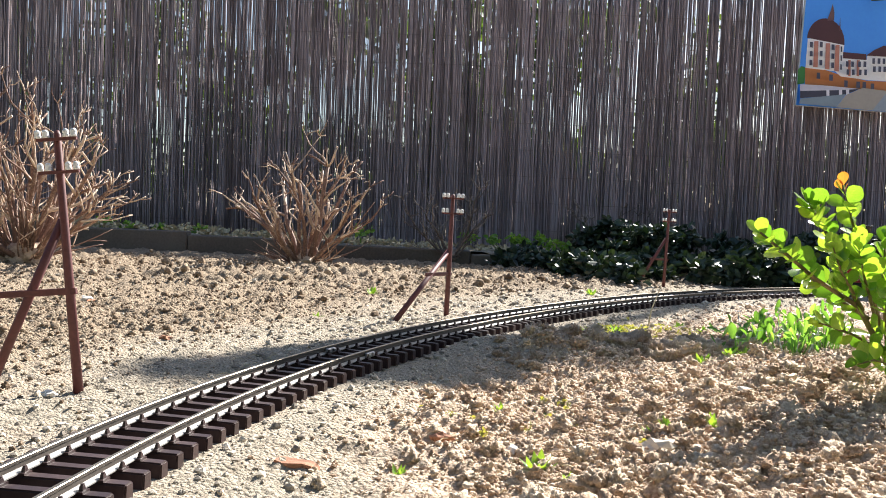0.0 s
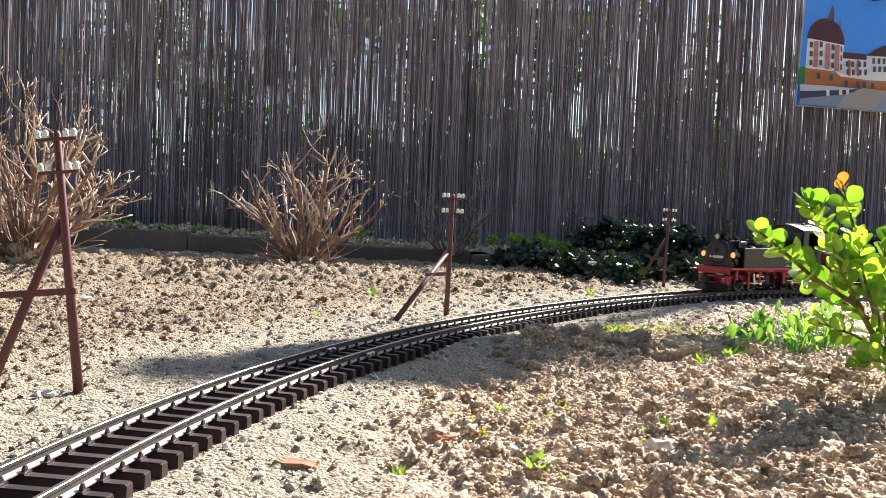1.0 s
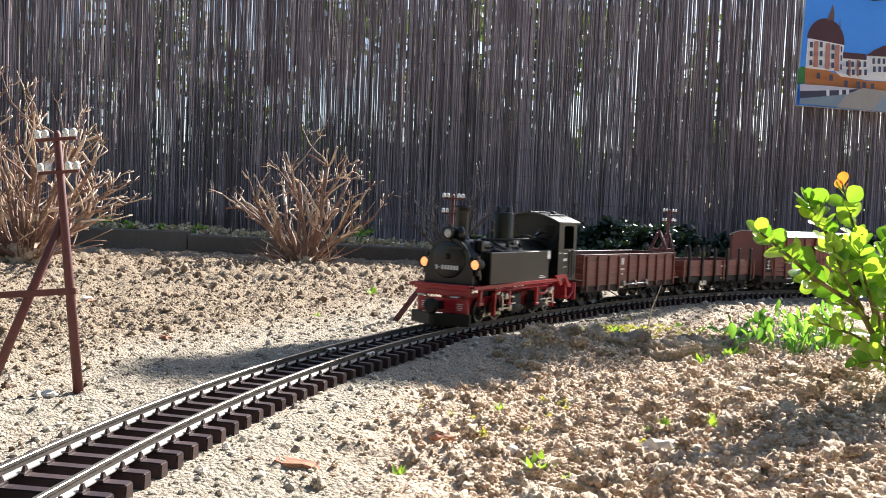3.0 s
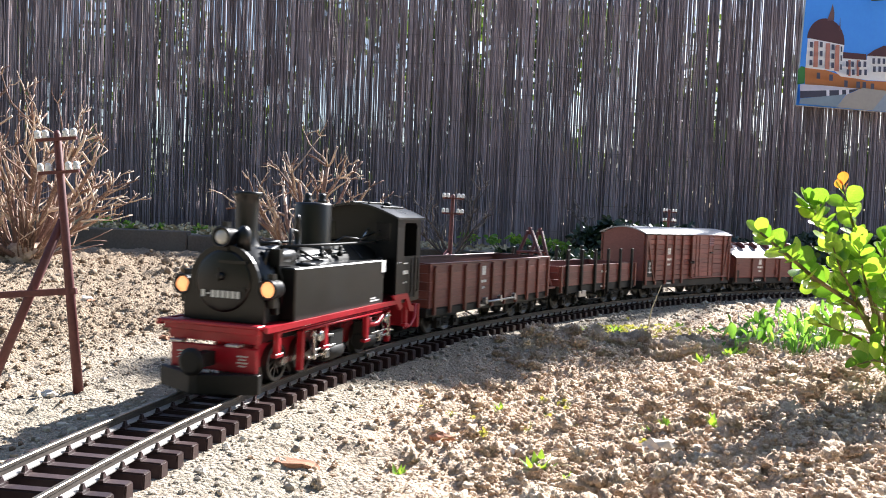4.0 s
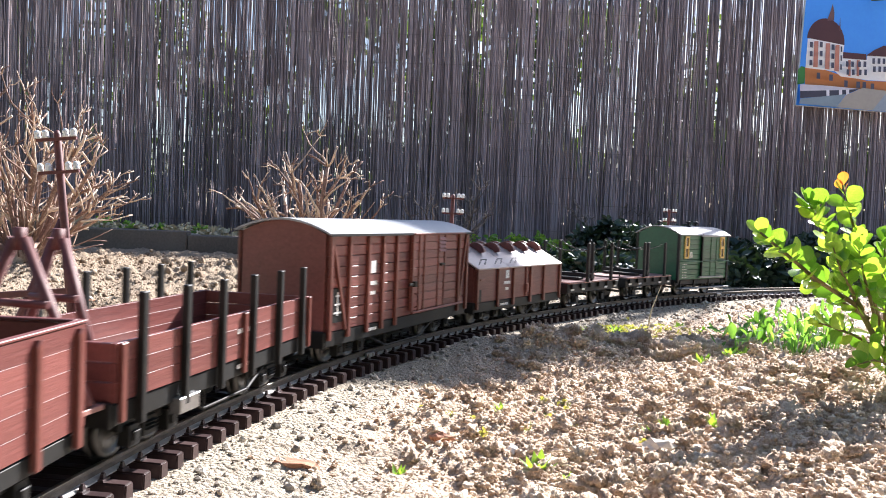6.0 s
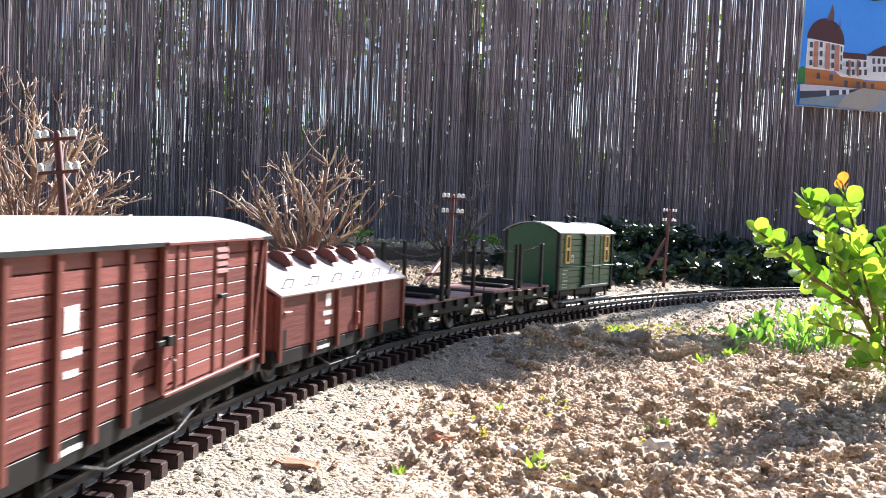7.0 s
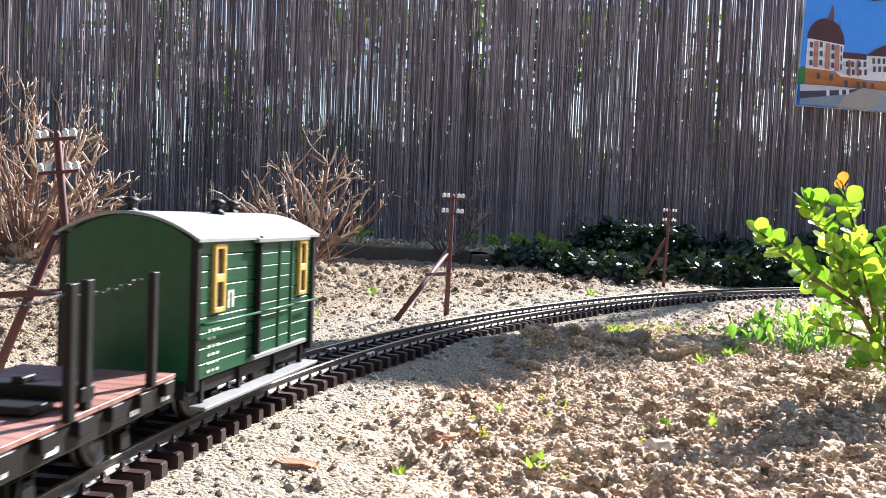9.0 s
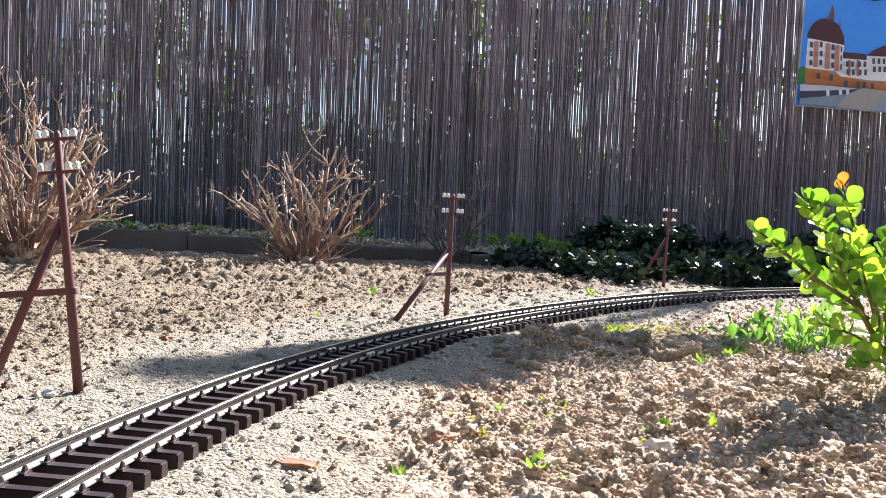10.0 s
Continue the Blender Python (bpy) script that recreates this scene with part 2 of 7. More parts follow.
def lathe(bm, c, prof, seg=16, axis="z"):
    """Rings of (radius, height) about an axis through c."""
    d = {"x": Vector((1, 0, 0)), "y": Vector((0, 1, 0)), "z": Vector((0, 0, 1))}[axis]
    a1 = {"x": Vector((0, 1, 0)), "y": Vector((0, 0, 1)), "z": Vector((1, 0, 0))}[axis]
    a2 = d.cross(a1)
    c = Vector(c)
    rings = [[bm.verts.new(c + d * h + (a1 * math.cos(t) + a2 * math.sin(t)) * max(r, 1e-5))
              for t in (2 * math.pi * k / seg for k in range(seg))] for r, h in prof]
    for a, b in zip(rings, rings[1:]):
        for k in range(seg):
            f = bm.faces.new((a[k], a[(k + 1) % seg], b[(k + 1) % seg], b[k]))
            f.smooth = True
    bm.faces.new(rings[0][::-1])
    bm.faces.new(rings[-1])


def prism(bm, poly, lo, hi, axis="x"):
    """A polygon of (a, b) pulled from lo to hi. axis x: (y, z); y: (x, z); z: (x, y)."""
    put = {"x": lambda a, b, h: (h, a, b), "y": lambda a, b, h: (a, h, b), "z": lambda a, b, h: (a, b, h)}[axis]
    lo_v = [bm.verts.new(put(a, b, lo)) for a, b in poly]
    hi_v = [bm.verts.new(put(a, b, hi)) for a, b in poly]
    n = len(poly)
    for i in range(n):
        bm.faces.new((lo_v[i], lo_v[(i + 1) % n], hi_v[(i + 1) % n], hi_v[i]))
    bm.faces.new(lo_v[::-1])
    bm.faces.new(hi_v)


def mesh_of(name, bm, mat, bevel=0.0):
    if bevel:
        bmesh.ops.bevel(bm, geom=bm.edges[:], offset=bevel, segments=1, affect="EDGES", clamp_overlap=True)
    bmesh.ops.recalc_face_normals(bm, faces=bm.faces[:])
    me = bpy.data.meshes.new(name)
    bm.to_mesh(me)
    bm.free()
    me.materials.append(mat)
    return me


def part(name, bm, mat, parent=None, label="", bevel=0.0):
    ob = new(name, mesh_of(name, bm, mat, bevel))
    if parent is not None:
        ob.parent = parent
    return tagged(ob, label)


def again(name, me, parent, m):
    """One more part on a mesh that exists."""
    ob = new(name, me)
    ob.parent = parent
    ob.matrix_basis = m
    return ob


def thing(name, label, category, group="", at=None):
    ob = new(name)
    ob.empty_display_size = 0.05
    if at is not None:
        ob.matrix_basis = at
    return tagged(ob, label, category, group)


def boxes(name, items, mat, parent, label="", bevel=0.0):
    bm = bmesh.new()
    for it in items:
        box(bm, *it)
    return part(name, bm, mat, parent, label, bevel)


def joined(name, verts, faces, mat, smooth=False):
    me = bpy.data.meshes.new(name)
    me.from_pydata(verts, [], faces)
    me.materials.append(mat)
    if smooth:
        me.shade_smooth()
    return new(name, me)


# ---------------------------------------------------------------- the line of the track
KNOTS = [-0.3304, -0.6003, -0.4210, -0.2748, -0.4987, -0.6761, -0.6763]   # curvature from s = -0.2 to 2.4 m
_S = np.linspace(-4.0, 6.0, 5001)
_K = np.where((_S < -0.5) | (_S > 2.55), 0.0, np.interp(_S, np.linspace(-0.2, 2.4, 7), KNOTS))
_ds = _S[1] - _S[0]


def _sum(v):
    return np.concatenate([[0.0], np.cumsum((v[1:] + v[:-1]) / 2 * _ds)])


_T = _sum(_K)
_T += 1.4333 - np.interp(0, _S, _T)
_X = _sum(np.cos(_T))
_Y = _sum(np.sin(_T))
_X += -0.2154 - np.interp(0, _S, _X)
_Y += 0.4810 - np.interp(0, _S, _Y)
GAUGE = 0.024          # rail centre from the middle
RAIL_TOP = 0.0084      # over the sleepers' top, which is z = 0


def line(s, u=0.0):
    """Place and heading of the track at s, u to the side."""
    t = float(np.interp(s, _S, _T))
    return float(np.interp(s, _S, _X)) + u * math.sin(t), float(np.interp(s, _S, _Y)) - u * math.cos(t), t


def off_track(x, y):
    """Distance from the middle of the track, for arrays."""
    d = np.full(np.shape(x), 9.0)
    for i in range(1600, 3500, 20):
        d = np.minimum(d, np.hypot(x - _X[i], y - _Y[i]))
    return d

# ---------------------------------------------------------------- ground
_rng = np.random.RandomState(7)
_TAB = _rng.rand(256, 256)


def vnoise(x, y):
    xi, yi = np.floor(x).astype(int), np.floor(y).astype(int)
    fx, fy = x - xi, y - yi
    fx, fy = fx * fx * (3 - 2 * fx), fy * fy * (3 - 2 * fy)
    a, b = _TAB[xi % 256, yi % 256], _TAB[(xi + 1) % 256, yi % 256]
    c, d = _TAB[xi % 256, (yi + 1) % 256], _TAB[(xi + 1) % 256, (yi + 1) % 256]
    return (a * (1 - fx) + b * fx) * (1 - fy) + (c * (1 - fx) + d * fx) * fy


def fbm(x, y, octaves=4):
    out, k, total = 0.0, 1.0, 0.0
    for i in range(octaves):
        out = out + k * vnoise(x * 2 ** i + 17.3 * i, y * 2 ** i + 5.1 * i)
        total += k
        k *= 0.55
    return out / total


def lumps(x, y, cell, seed):
    """Round clods: one of random size in each cell."""
    r = np.random.RandomState(seed)
    jx, jy, sz = r.rand(128, 128), r.rand(128, 128), r.rand(128, 128)
    u, v = x / cell, y / cell
    iu, iv = np.floor(u).astype(int), np.floor(v).astype(int)
    out = np.zeros(np.shape(x))
    for a in (-1, 0, 1):
        for b in (-1, 0, 1):
            p, q = (iu + a) % 128, (iv + b) % 128
            d2 = (u - iu - a - jx[p, q]) ** 2 + (v - iv - b - jy[p, q]) ** 2
            rad = 0.18 + 0.5 * sz[p, q] ** 2
            out = np.maximum(out, np.sqrt(np.maximum(0.0, rad * rad - d2)))
    return out * cell


def smooth(a, b, x):
    t = np.clip((x - a) / (b - a), 0, 1)
    return t * t * (3 - 2 * t)


def tilth_at(x, y):
    """0 on trodden sand and ballast, 1 on dug soil."""
    d = off_track(x, y)
    n = fbm(x * 5 + 40, y * 5 + 9, 3) - 0.5
    side = d + n * 0.12
    near_right = smooth(0.10, 0.19, side - 0.10 * smooth(0.6, 0.3, y)) * (x > np.interp(y, _Y[1600:3400], _X[1600:3400]))
    beyond = smooth(0.17, 0.42, side) * (x <= np.interp(y, _Y[1600:3400], _X[1600:3400]))
    ridge = 1.3 * np.exp(-(((x - 0.22) / 0.17) ** 2 + ((y - 1.08) / 0.10) ** 2)) * smooth(0.08, 0.13, d)
    return np.clip(np.maximum(near_right, ridge) + beyond, 0, 1)


def height_at(x, y, fine=True):
    d = off_track(x, y)
    t = tilth_at(x, y)
    z = -0.0095 - 0.0065 * smooth(0.05, 0.16, d) + 0.012 * (fbm(x * 2.2, y * 2.2, 3) - 0.5) * smooth(0.1, 0.5, d)
    z = z + 0.020 * smooth(0.18, 0.5, d) * (x > 0.02) * smooth(1.6, 1.0, y)
    z = z + 0.026 * np.exp(-(((x - 0.16) / 0.10) ** 2 + ((y - 1.08) / 0.06) ** 2))       # ridge of dug earth
    z = z - 0.012 * np.exp(-(((x - 0.03) / 0.07) ** 2 + ((y - 0.90) / 0.08) ** 2))       # hollow beside the line
    z = z + 0.012 * np.exp(-(((x - 0.45) / 0.16) ** 2 + ((y - 0.80) / 0.18) ** 2))
    if fine:
        k = t * smooth(0.07, 0.12, d)
        far_lumps = 1 + (0.5 + 1.5 * smooth(0.42, 0.7, fbm(x * 3.1 + 7, y * 3.1, 3))) * smooth(1.3, 2.2, y)
        wx, wy = 0.009 * (fbm(x * 60 + 3, y * 60, 3) - 0.5), 0.009 * (fbm(x * 60 + 31, y * 60 + 8, 3) - 0.5)
        z = z + k * (0.27 * far_lumps * lumps(x + 3 + wx, y + 3 + wy, 0.032, 3) + 0.16 * (far_lumps - 1) * lumps(x + 3 + wy, y + 3 + wx, 0.061, 13) + 0.36 * lumps(x + 3 + wx, y + 3 + wy, 0.014, 4)
                     + 0.42 * lumps(x + 3 + wy, y + 3 + wx, 0.0085, 9) + 0.014 * (fbm(x * 30, y * 30, 3) - 0.5) + 0.010 * (fbm(x * 130, y * 130, 3) - 0.5))
        z = z + np.clip(1 - k, 0, 1) * smooth(0.05, 0.09, d) * (0.0100 * (fbm(x * 70, y * 70, 4) - 0.5) + 0.17 * lumps(x + 3, y + 3, 0.015, 5) + 0.18 * lumps(x + 3, y + 3, 0.0085, 35))
    z = np.where(y > 3.0, np.minimum(z, 0.02) + 0.03, z)
    return z


def axis_lines(lo, hi, step, coarse_lo, coarse_hi, cstep, far):
    mid = np.arange(lo, hi, step)
    a = np.arange(coarse_lo, lo, cstep)
    b = np.arange(hi, coarse_hi, cstep)
    grow = np.cumsum(0.05 * 1.35 ** np.arange(40))
    grow = grow[grow < far]
    return np.concatenate([coarse_lo - grow[::-1], a, mid, b, coarse_hi + grow])


def build_ground():
    gx = axis_lines(-0.62, 0.72, 0.0031, -1.9, 1.9, 0.010, 3000)
    gy = axis_lines(0.40, 1.45, 0.0031, -0.3, 3.2, 0.0085, 3000)
    X, Y = np.meshgrid(gx, gy)
    far = (np.abs(X) > 2.2) | (Y > 3.4) | (Y < -0.6)
    Z = np.where(far, -0.012, height_at(X, Y))
    nx, ny = len(gx), len(gy)
    co = np.stack([X.ravel(), Y.ravel(), Z.ravel()], 1)
    i = np.arange(nx * ny).reshape(ny, nx)
    quads = np.stack([i[:-1, :-1], i[:-1, 1:], i[1:, 1:], i[1:, :-1]], -1).reshape(-1, 4)
    me = bpy.data.meshes.new("ground")
    me.vertices.add(len(co))
    me.vertices.foreach_set("co", co.ravel())
    me.loops.add(quads.size)
    me.loops.foreach_set("vertex_index", quads.ravel().astype(np.int32))
    me.polygons.add(len(quads))
    me.polygons.foreach_set("loop_start", np.arange(0, quads.size, 4, dtype=np.int32))
    me.update(calc_edges=True)
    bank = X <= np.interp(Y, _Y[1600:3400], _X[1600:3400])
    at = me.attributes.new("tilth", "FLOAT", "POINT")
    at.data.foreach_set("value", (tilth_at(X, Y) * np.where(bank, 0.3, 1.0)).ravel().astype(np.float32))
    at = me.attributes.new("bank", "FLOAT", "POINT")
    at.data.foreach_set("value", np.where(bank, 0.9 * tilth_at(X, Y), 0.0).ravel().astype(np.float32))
    me.materials.append(M_GROUND)
    me.shade_smooth()
    return tagged(new("ground", me), "dry sandy garden soil with dug brown clods", "ground", kind="structure")


def gh(x, y, fine=False):
    return float(height_at(np.array([x]), np.array([y]), fine)[0])


build_ground()


def lump_mesh(seed, sub):
    bm = bmesh.new()
    bmesh.ops.create_icosphere(bm, subdivisions=sub, radius=1.0)
    r = random.Random(seed)
    o = Vector((r.uniform(-9, 9), r.uniform(-9, 9), r.uniform(-9, 9)))
    sq = Vector((r.uniform(0.85, 1.15), r.uniform(0.8, 1.1), r.uniform(0.7, 1.0)))
    for v in bm.verts:
        k = 1 + 0.6 * noise.noise(v.co * 1.5 + o) + (0.55 * noise.noise(v.co * 2.9 + o) if sub > 1 else 0) + (0.42 * noise.noise(v.co * 6.0 + o) if sub > 2 else 0) + (0.30 * noise.noise(v.co * 13.0 + o) if sub > 3 else 0)
        v.co = Vector((v.co.x * sq.x, v.co.y * sq.y, v.co.z * sq.z)) * k
    vs = np.array([v.co[:] for v in bm.verts])
    fs = np.array([[v.index for v in f.verts] for f in bm.faces])
    bm.free()
    return vs, fs


def scatter(name, label, mat, bases, xs, ys, sizes, sink, seed, rounded=True):
    r = np.random.RandomState(seed)
    zs = height_at(xs, ys, True)
    vv, ff, n = [], [], 0
    for x, y, z, k in zip(xs, ys, zs, sizes):
        vs, fs = bases[r.randint(len(bases))]
        a = r.rand() * 6.283
        c, s = math.cos(a), math.sin(a)
        p = np.stack([vs[:, 0] * c - vs[:, 1] * s, vs[:, 0] * s + vs[:, 1] * c, vs[:, 2]], 1) * k
        vv.append(p + (x, y, z + k * sink))
        ff.append(fs + n)
        n += len(vs)
    ob = joined(name, np.concatenate(vv).tolist(), np.concatenate(ff).tolist(), mat, rounded)
    return tagged(ob, label, name.replace("_", " "), kind="stuff")


def scatter_all():
    r = np.random.RandomState(21)
    big = [lump_mesh(i, 2) for i in range(8)]
    rough = [lump_mesh(30 + i, 3) for i in range(8)]
    small = [lump_mesh(50 + i, 1) for i in range(10)]
    # larger clods
    n = 26000
    y = 0.42 + 2.4 * r.rand(n) ** 1.6
    x = (r.rand(n) - 0.5) * (0.35 + 1.35 * y) + 0.02
    t, d = tilth_at(x, y), off_track(x, y)
    k = (r.rand(n) < t) & (d > 0.10) & (y < 2.7)
    xs, ys = x[k][:3800], y[k][:3800]
    size = 0.0020 + 0.0052 * r.rand(len(xs)) ** 5
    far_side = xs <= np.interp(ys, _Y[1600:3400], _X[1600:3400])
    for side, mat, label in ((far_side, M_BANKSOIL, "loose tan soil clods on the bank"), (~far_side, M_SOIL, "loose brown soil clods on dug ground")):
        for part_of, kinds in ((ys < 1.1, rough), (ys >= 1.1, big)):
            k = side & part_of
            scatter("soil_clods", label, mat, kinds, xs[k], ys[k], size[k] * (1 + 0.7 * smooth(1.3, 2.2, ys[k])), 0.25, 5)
    # crumbs
    n = 110000
    y = 0.40 + 2.35 * r.rand(n) ** 1.35
    x = (r.rand(n) - 0.5) * (0.25 + 1.30 * y) + 0.02
    t, d = tilth_at(x, y), off_track(x, y)
    k = (r.rand(n) < 0.05 + 0.95 * t) & (d > 0.075)
    xs, ys = x[k][:30000], y[k][:30000]
    size = (0.0008 + 0.0019 * r.rand(len(xs)) ** 2) * (0.75 + 0.35 * ys)
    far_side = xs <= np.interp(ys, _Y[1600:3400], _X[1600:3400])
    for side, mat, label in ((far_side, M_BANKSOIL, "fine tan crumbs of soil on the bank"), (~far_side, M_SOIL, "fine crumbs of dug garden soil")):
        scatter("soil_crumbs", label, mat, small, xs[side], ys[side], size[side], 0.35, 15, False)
    # heavy clods turned up by the spade
    huge = [lump_mesh(90 + i, 4) for i in range(7)]
    n = 1600
    y = 0.45 + 0.85 * r.rand(n)
    x = 0.02 + (0.05 + 0.55 * y) * r.rand(n)
    k = (tilth_at(x, y) > 0.9) & (fbm(x * 9 + 3, y * 9, 2) > 0.50)
    xs, ys = x[k][:260], y[k][:260]
    scatter("soil_clods", "heavy crumbling clods of dug soil", M_SOIL, huge, xs, ys, 0.0035 + 0.0075 * r.rand(len(xs)) ** 2.2, 0.1, 35)
    # the ridge of clods beside the line
    xs = 0.07 + 0.34 * r.rand(90)
    ys = 1.08 + 0.045 * r.normal(size=90)
    scatter("soil_clods", "ridge of rough dark clods beside the line", M_SOIL, huge, xs, ys, 0.006 + 0.009 * r.rand(90) ** 2, 0.15, 36)
    # close-packed crumbs on the near bed
    n = 60000
    y = 0.42 + 0.85 * r.rand(n) ** 1.5
    x = 0.02 + (0.05 + 0.60 * y) * r.rand(n)
    t, d = tilth_at(x, y), off_track(x, y)
    k = (r.rand(n) < t ** 2 * (0.35 + 0.65 * (fbm(x * 25, y * 25, 3) > 0.48))) & (d > 0.10)
    xs, ys = x[k][:30000], y[k][:30000]
    size = (0.0008 + 0.0018 * r.rand(len(xs)) ** 3)
    scatter("soil_crumbs", "close-packed crumbs of dug reddish soil", M_SOIL, small, xs, ys, size, 0.5, 25)
    # gravel
    n = 60000
    y = 0.40 + 2.1 * r.rand(n) ** 1.4
    x = (r.rand(n) - 0.5) * (0.35 + 1.4 * y)
    t, d = tilth_at(x, y), off_track(x, y)
    k = (r.rand(n) < (1 - 0.8 * t) * (0.12 + 0.40 * np.exp(-((d - 0.06) / 0.03) ** 2) + 0.9 * smooth(0.95, 1.4, y) * np.exp(-((d - 0.08) / 0.16) ** 2))) & (d > 0.047)
    xs, ys = x[k][:14000], y[k][:14000]
    size = (0.0009 + 0.0030 * r.rand(len(xs)) ** 5) * (0.7 + 0.5 * ys)
    scatter("gravel", "grey and tan gravel along the track", M_GRAVEL, small, xs, ys, size, 0.15, 6, False)


scatter_all()


def stone(label, x, y, size, mat, flat=(1, 0.8, 0.6), turn=0.0, seed=1, name="stone"):
    vs, fs = lump_mesh(seed, 2)
    me = bpy.data.meshes.new(name)
    me.from_pydata([(a * size * flat[0], b * size * flat[1], c * size * flat[2]) for a, b, c in vs.tolist()], [], fs.tolist())
    me.materials.append(mat)
    ob = new(name, me)
    ob.matrix_basis = pose(x, y, gh(x, y) + size * 0.3, 0, 0, turn)
    return tagged(ob, label, name)


def stones():
    # flat broken brick and an orange shard beside the sleepers
    bm = bmesh.new()
    box(bm, (0, 0, 0), (0.030, 0.012, 0.009), 0, 0.06, 0.1, 0.86)
    bmesh.ops.subdivide_edges(bm, edges=bm.edges[:], cuts=3, use_grid_fill=True)
    for v in bm.verts:
        v.co += 0.0022 * noise.noise_vector(v.co * 120)
    ob = part("brick_shard", bm, M_BRICK, None)
    ob.matrix_basis = pose(-0.092, 0.555, -0.0135, 0, 0, -12)
    tagged(ob, "flat reddish-brown brick shard lying on sand", "brick shard")
    bm = bmesh.new()
    box(bm, (0, 0, 0), (0.0095, 0.0075, 0.008), 0, 0, 0, 0.88)
    ob = part("terracotta_shard", bm, M_ORANGE, None, bevel=0.0012)
    ob.matrix_basis = pose(-0.168, 0.515, -0.0135, 0, 6, 10)
    tagged(ob, "small orange terracotta shard beside a sleeper", "shard")
    stone("white angular pebble on sand", -0.340, 0.735, 0.0075, M_PALE, seed=4)
    stone("pale grey stone half sunk in soil", 0.052, 0.60, 0.010, M_PALE, seed=8)
    stone("large dull grey-brown stone in dug soil", 0.158, 0.585, 0.014, M_GRAVEL, seed=11)
    stone("brown rounded stone on dug soil", -0.345, 1.06, 0.009, M_BRICK, seed=12)
    stone("brown pebble on soil", 0.005, 0.64, 0.008, M_BRICK, seed=13)
    stone("white pebble in the soil", 0.28, 0.77, 0.007, M_PALE, seed=14)
    stone("grey stone on dug soil", 0.395, 0.80, 0.008, M_GRAVEL, seed=15)
    stone("orange shard on the bank", -0.58, 1.40, 0.010, M_ORANGE, seed=16)
    stone("white pebble on the bank", -0.60, 1.43, 0.012, M_PALE, seed=17)


stones()

# ---------------------------------------------------------------- track
PITCH = 0.0214


def sleeper_mesh():
    bm = bmesh.new()
    prism(bm, [(-0.0050, -0.0115), (0.0050, -0.0115), (0.0043, 0.0), (-0.0043, 0.0)], -0.0455, 0.0455, "y")
    bmesh.ops.bevel(bm, geom=bm.edges[:], offset=0.0009, segments=2, affect="EDGES", clamp_overlap=True)
    for u in (-GAUGE, GAUGE):
        box(bm, (0, u, 0.0006), (0.0075, 0.015, 0.0014))
        for w in (-0.0052, 0.0052):
            box(bm, (0, u + w, 0.0022), (0.0038, 0.0026, 0.0034), 0, 0, 0, 0.7)
            box(bm, (0, u + w, 0.0042), (0.0018, 0.0016, 0.0014))
    return mesh_of("sleeper", bm, M_SLEEPER)


def build_track():
    track = thing("railway_track", "garden railway track with brass rails and dark brown sleepers", "railway track")
    prof = [(-0.0040, 0.0004), (0.0040, 0.0004), (0.0040, 0.0012), (0.0008, 0.0026), (0.0008, 0.0056), (0.0017, 0.0064),
            (0.0017, 0.0080), (0.0013, 0.0084), (-0.0013, 0.0084), (-0.0017, 0.0080), (-0.0017, 0.0064), (-0.0008, 0.0056),
            (-0.0008, 0.0026), (-0.0040, 0.0012)]
    for u in (-GAUGE, GAUGE):
        bm = bmesh.new()
        rings = []
        for s in np.arange(-3.6, 5.6, 0.02):
            x, y, t = line(s, u)
            rings.append([bm.verts.new((x + a * math.sin(t), y - a * math.cos(t), z)) for a, z in prof])
        for a, b in zip(rings, rings[1:]):
            for k in range(len(prof)):
                bm.faces.new((a[k], a[(k + 1) % len(prof)], b[(k + 1) % len(prof)], b[k]))
        bm.faces.new(rings[0])
        bm.faces.new(rings[-1])
        rail = part("rail", bm, M_RAILSIDE, track, "tarnished brass rail with a worn bright head")
        rail.data.materials.append(M_RAIL)
        rail.data.materials.append(M_RAILFOOT)
        for f in rail.data.polygons:
            f.material_index = 1 if f.center.z > 0.0079 else 2 if f.center.z < 0.0022 else 0
        for s in (0.452, 1.66):
            bm = bmesh.new()
            x, y, t = line(s, u)
            for w in (-0.0042, 0.0042):
                box(bm, (x + w * math.sin(t), y - w * math.cos(t), 0.0036), (0.017, 0.0032, 0.0052), t)
                for q in (-0.005, 0.005):
                    c = (x + 1.5 * w * math.sin(t) + q * math.cos(t), y - 1.5 * w * math.cos(t) + q * math.sin(t), 0.0036)
                    box(bm, c, (0.0034, 0.0022, 0.0034), t)
            part("rail_clamp", bm, M_STEEL, rail, "bolted steel rail clamp", bevel=0.0004)
    me = sleeper_mesh()
    for i in range(-22, 136):
        x, y, t = line((i - 0.2) * PITCH)
        again("sleeper", me, track, pose(x, y, 0, 0, 0, math.degrees(t)))
    src_v = np.array([v.co[:] for v in me.vertices])
    src_f = [list(p.vertices) for p in me.polygons]
    vv, ff, n = [], [], 0
    for i in list(range(-165, -22)) + list(range(136, 258)):
        x, y, t = line((i - 0.2) * PITCH)
        c, s = math.cos(t), math.sin(t)
        vv.append(np.stack([src_v[:, 0] * c - src_v[:, 1] * s + x, src_v[:, 0] * s + src_v[:, 1] * c + y, src_v[:, 2]], 1))
        ff += [[k + n for k in f] for f in src_f]
        n += len(src_v)
    rest = joined("far_sleepers", np.concatenate(vv).tolist(), ff, M_SLEEPER)
    rest.parent = track
    tagged(rest, kind="stuff")


build_track()

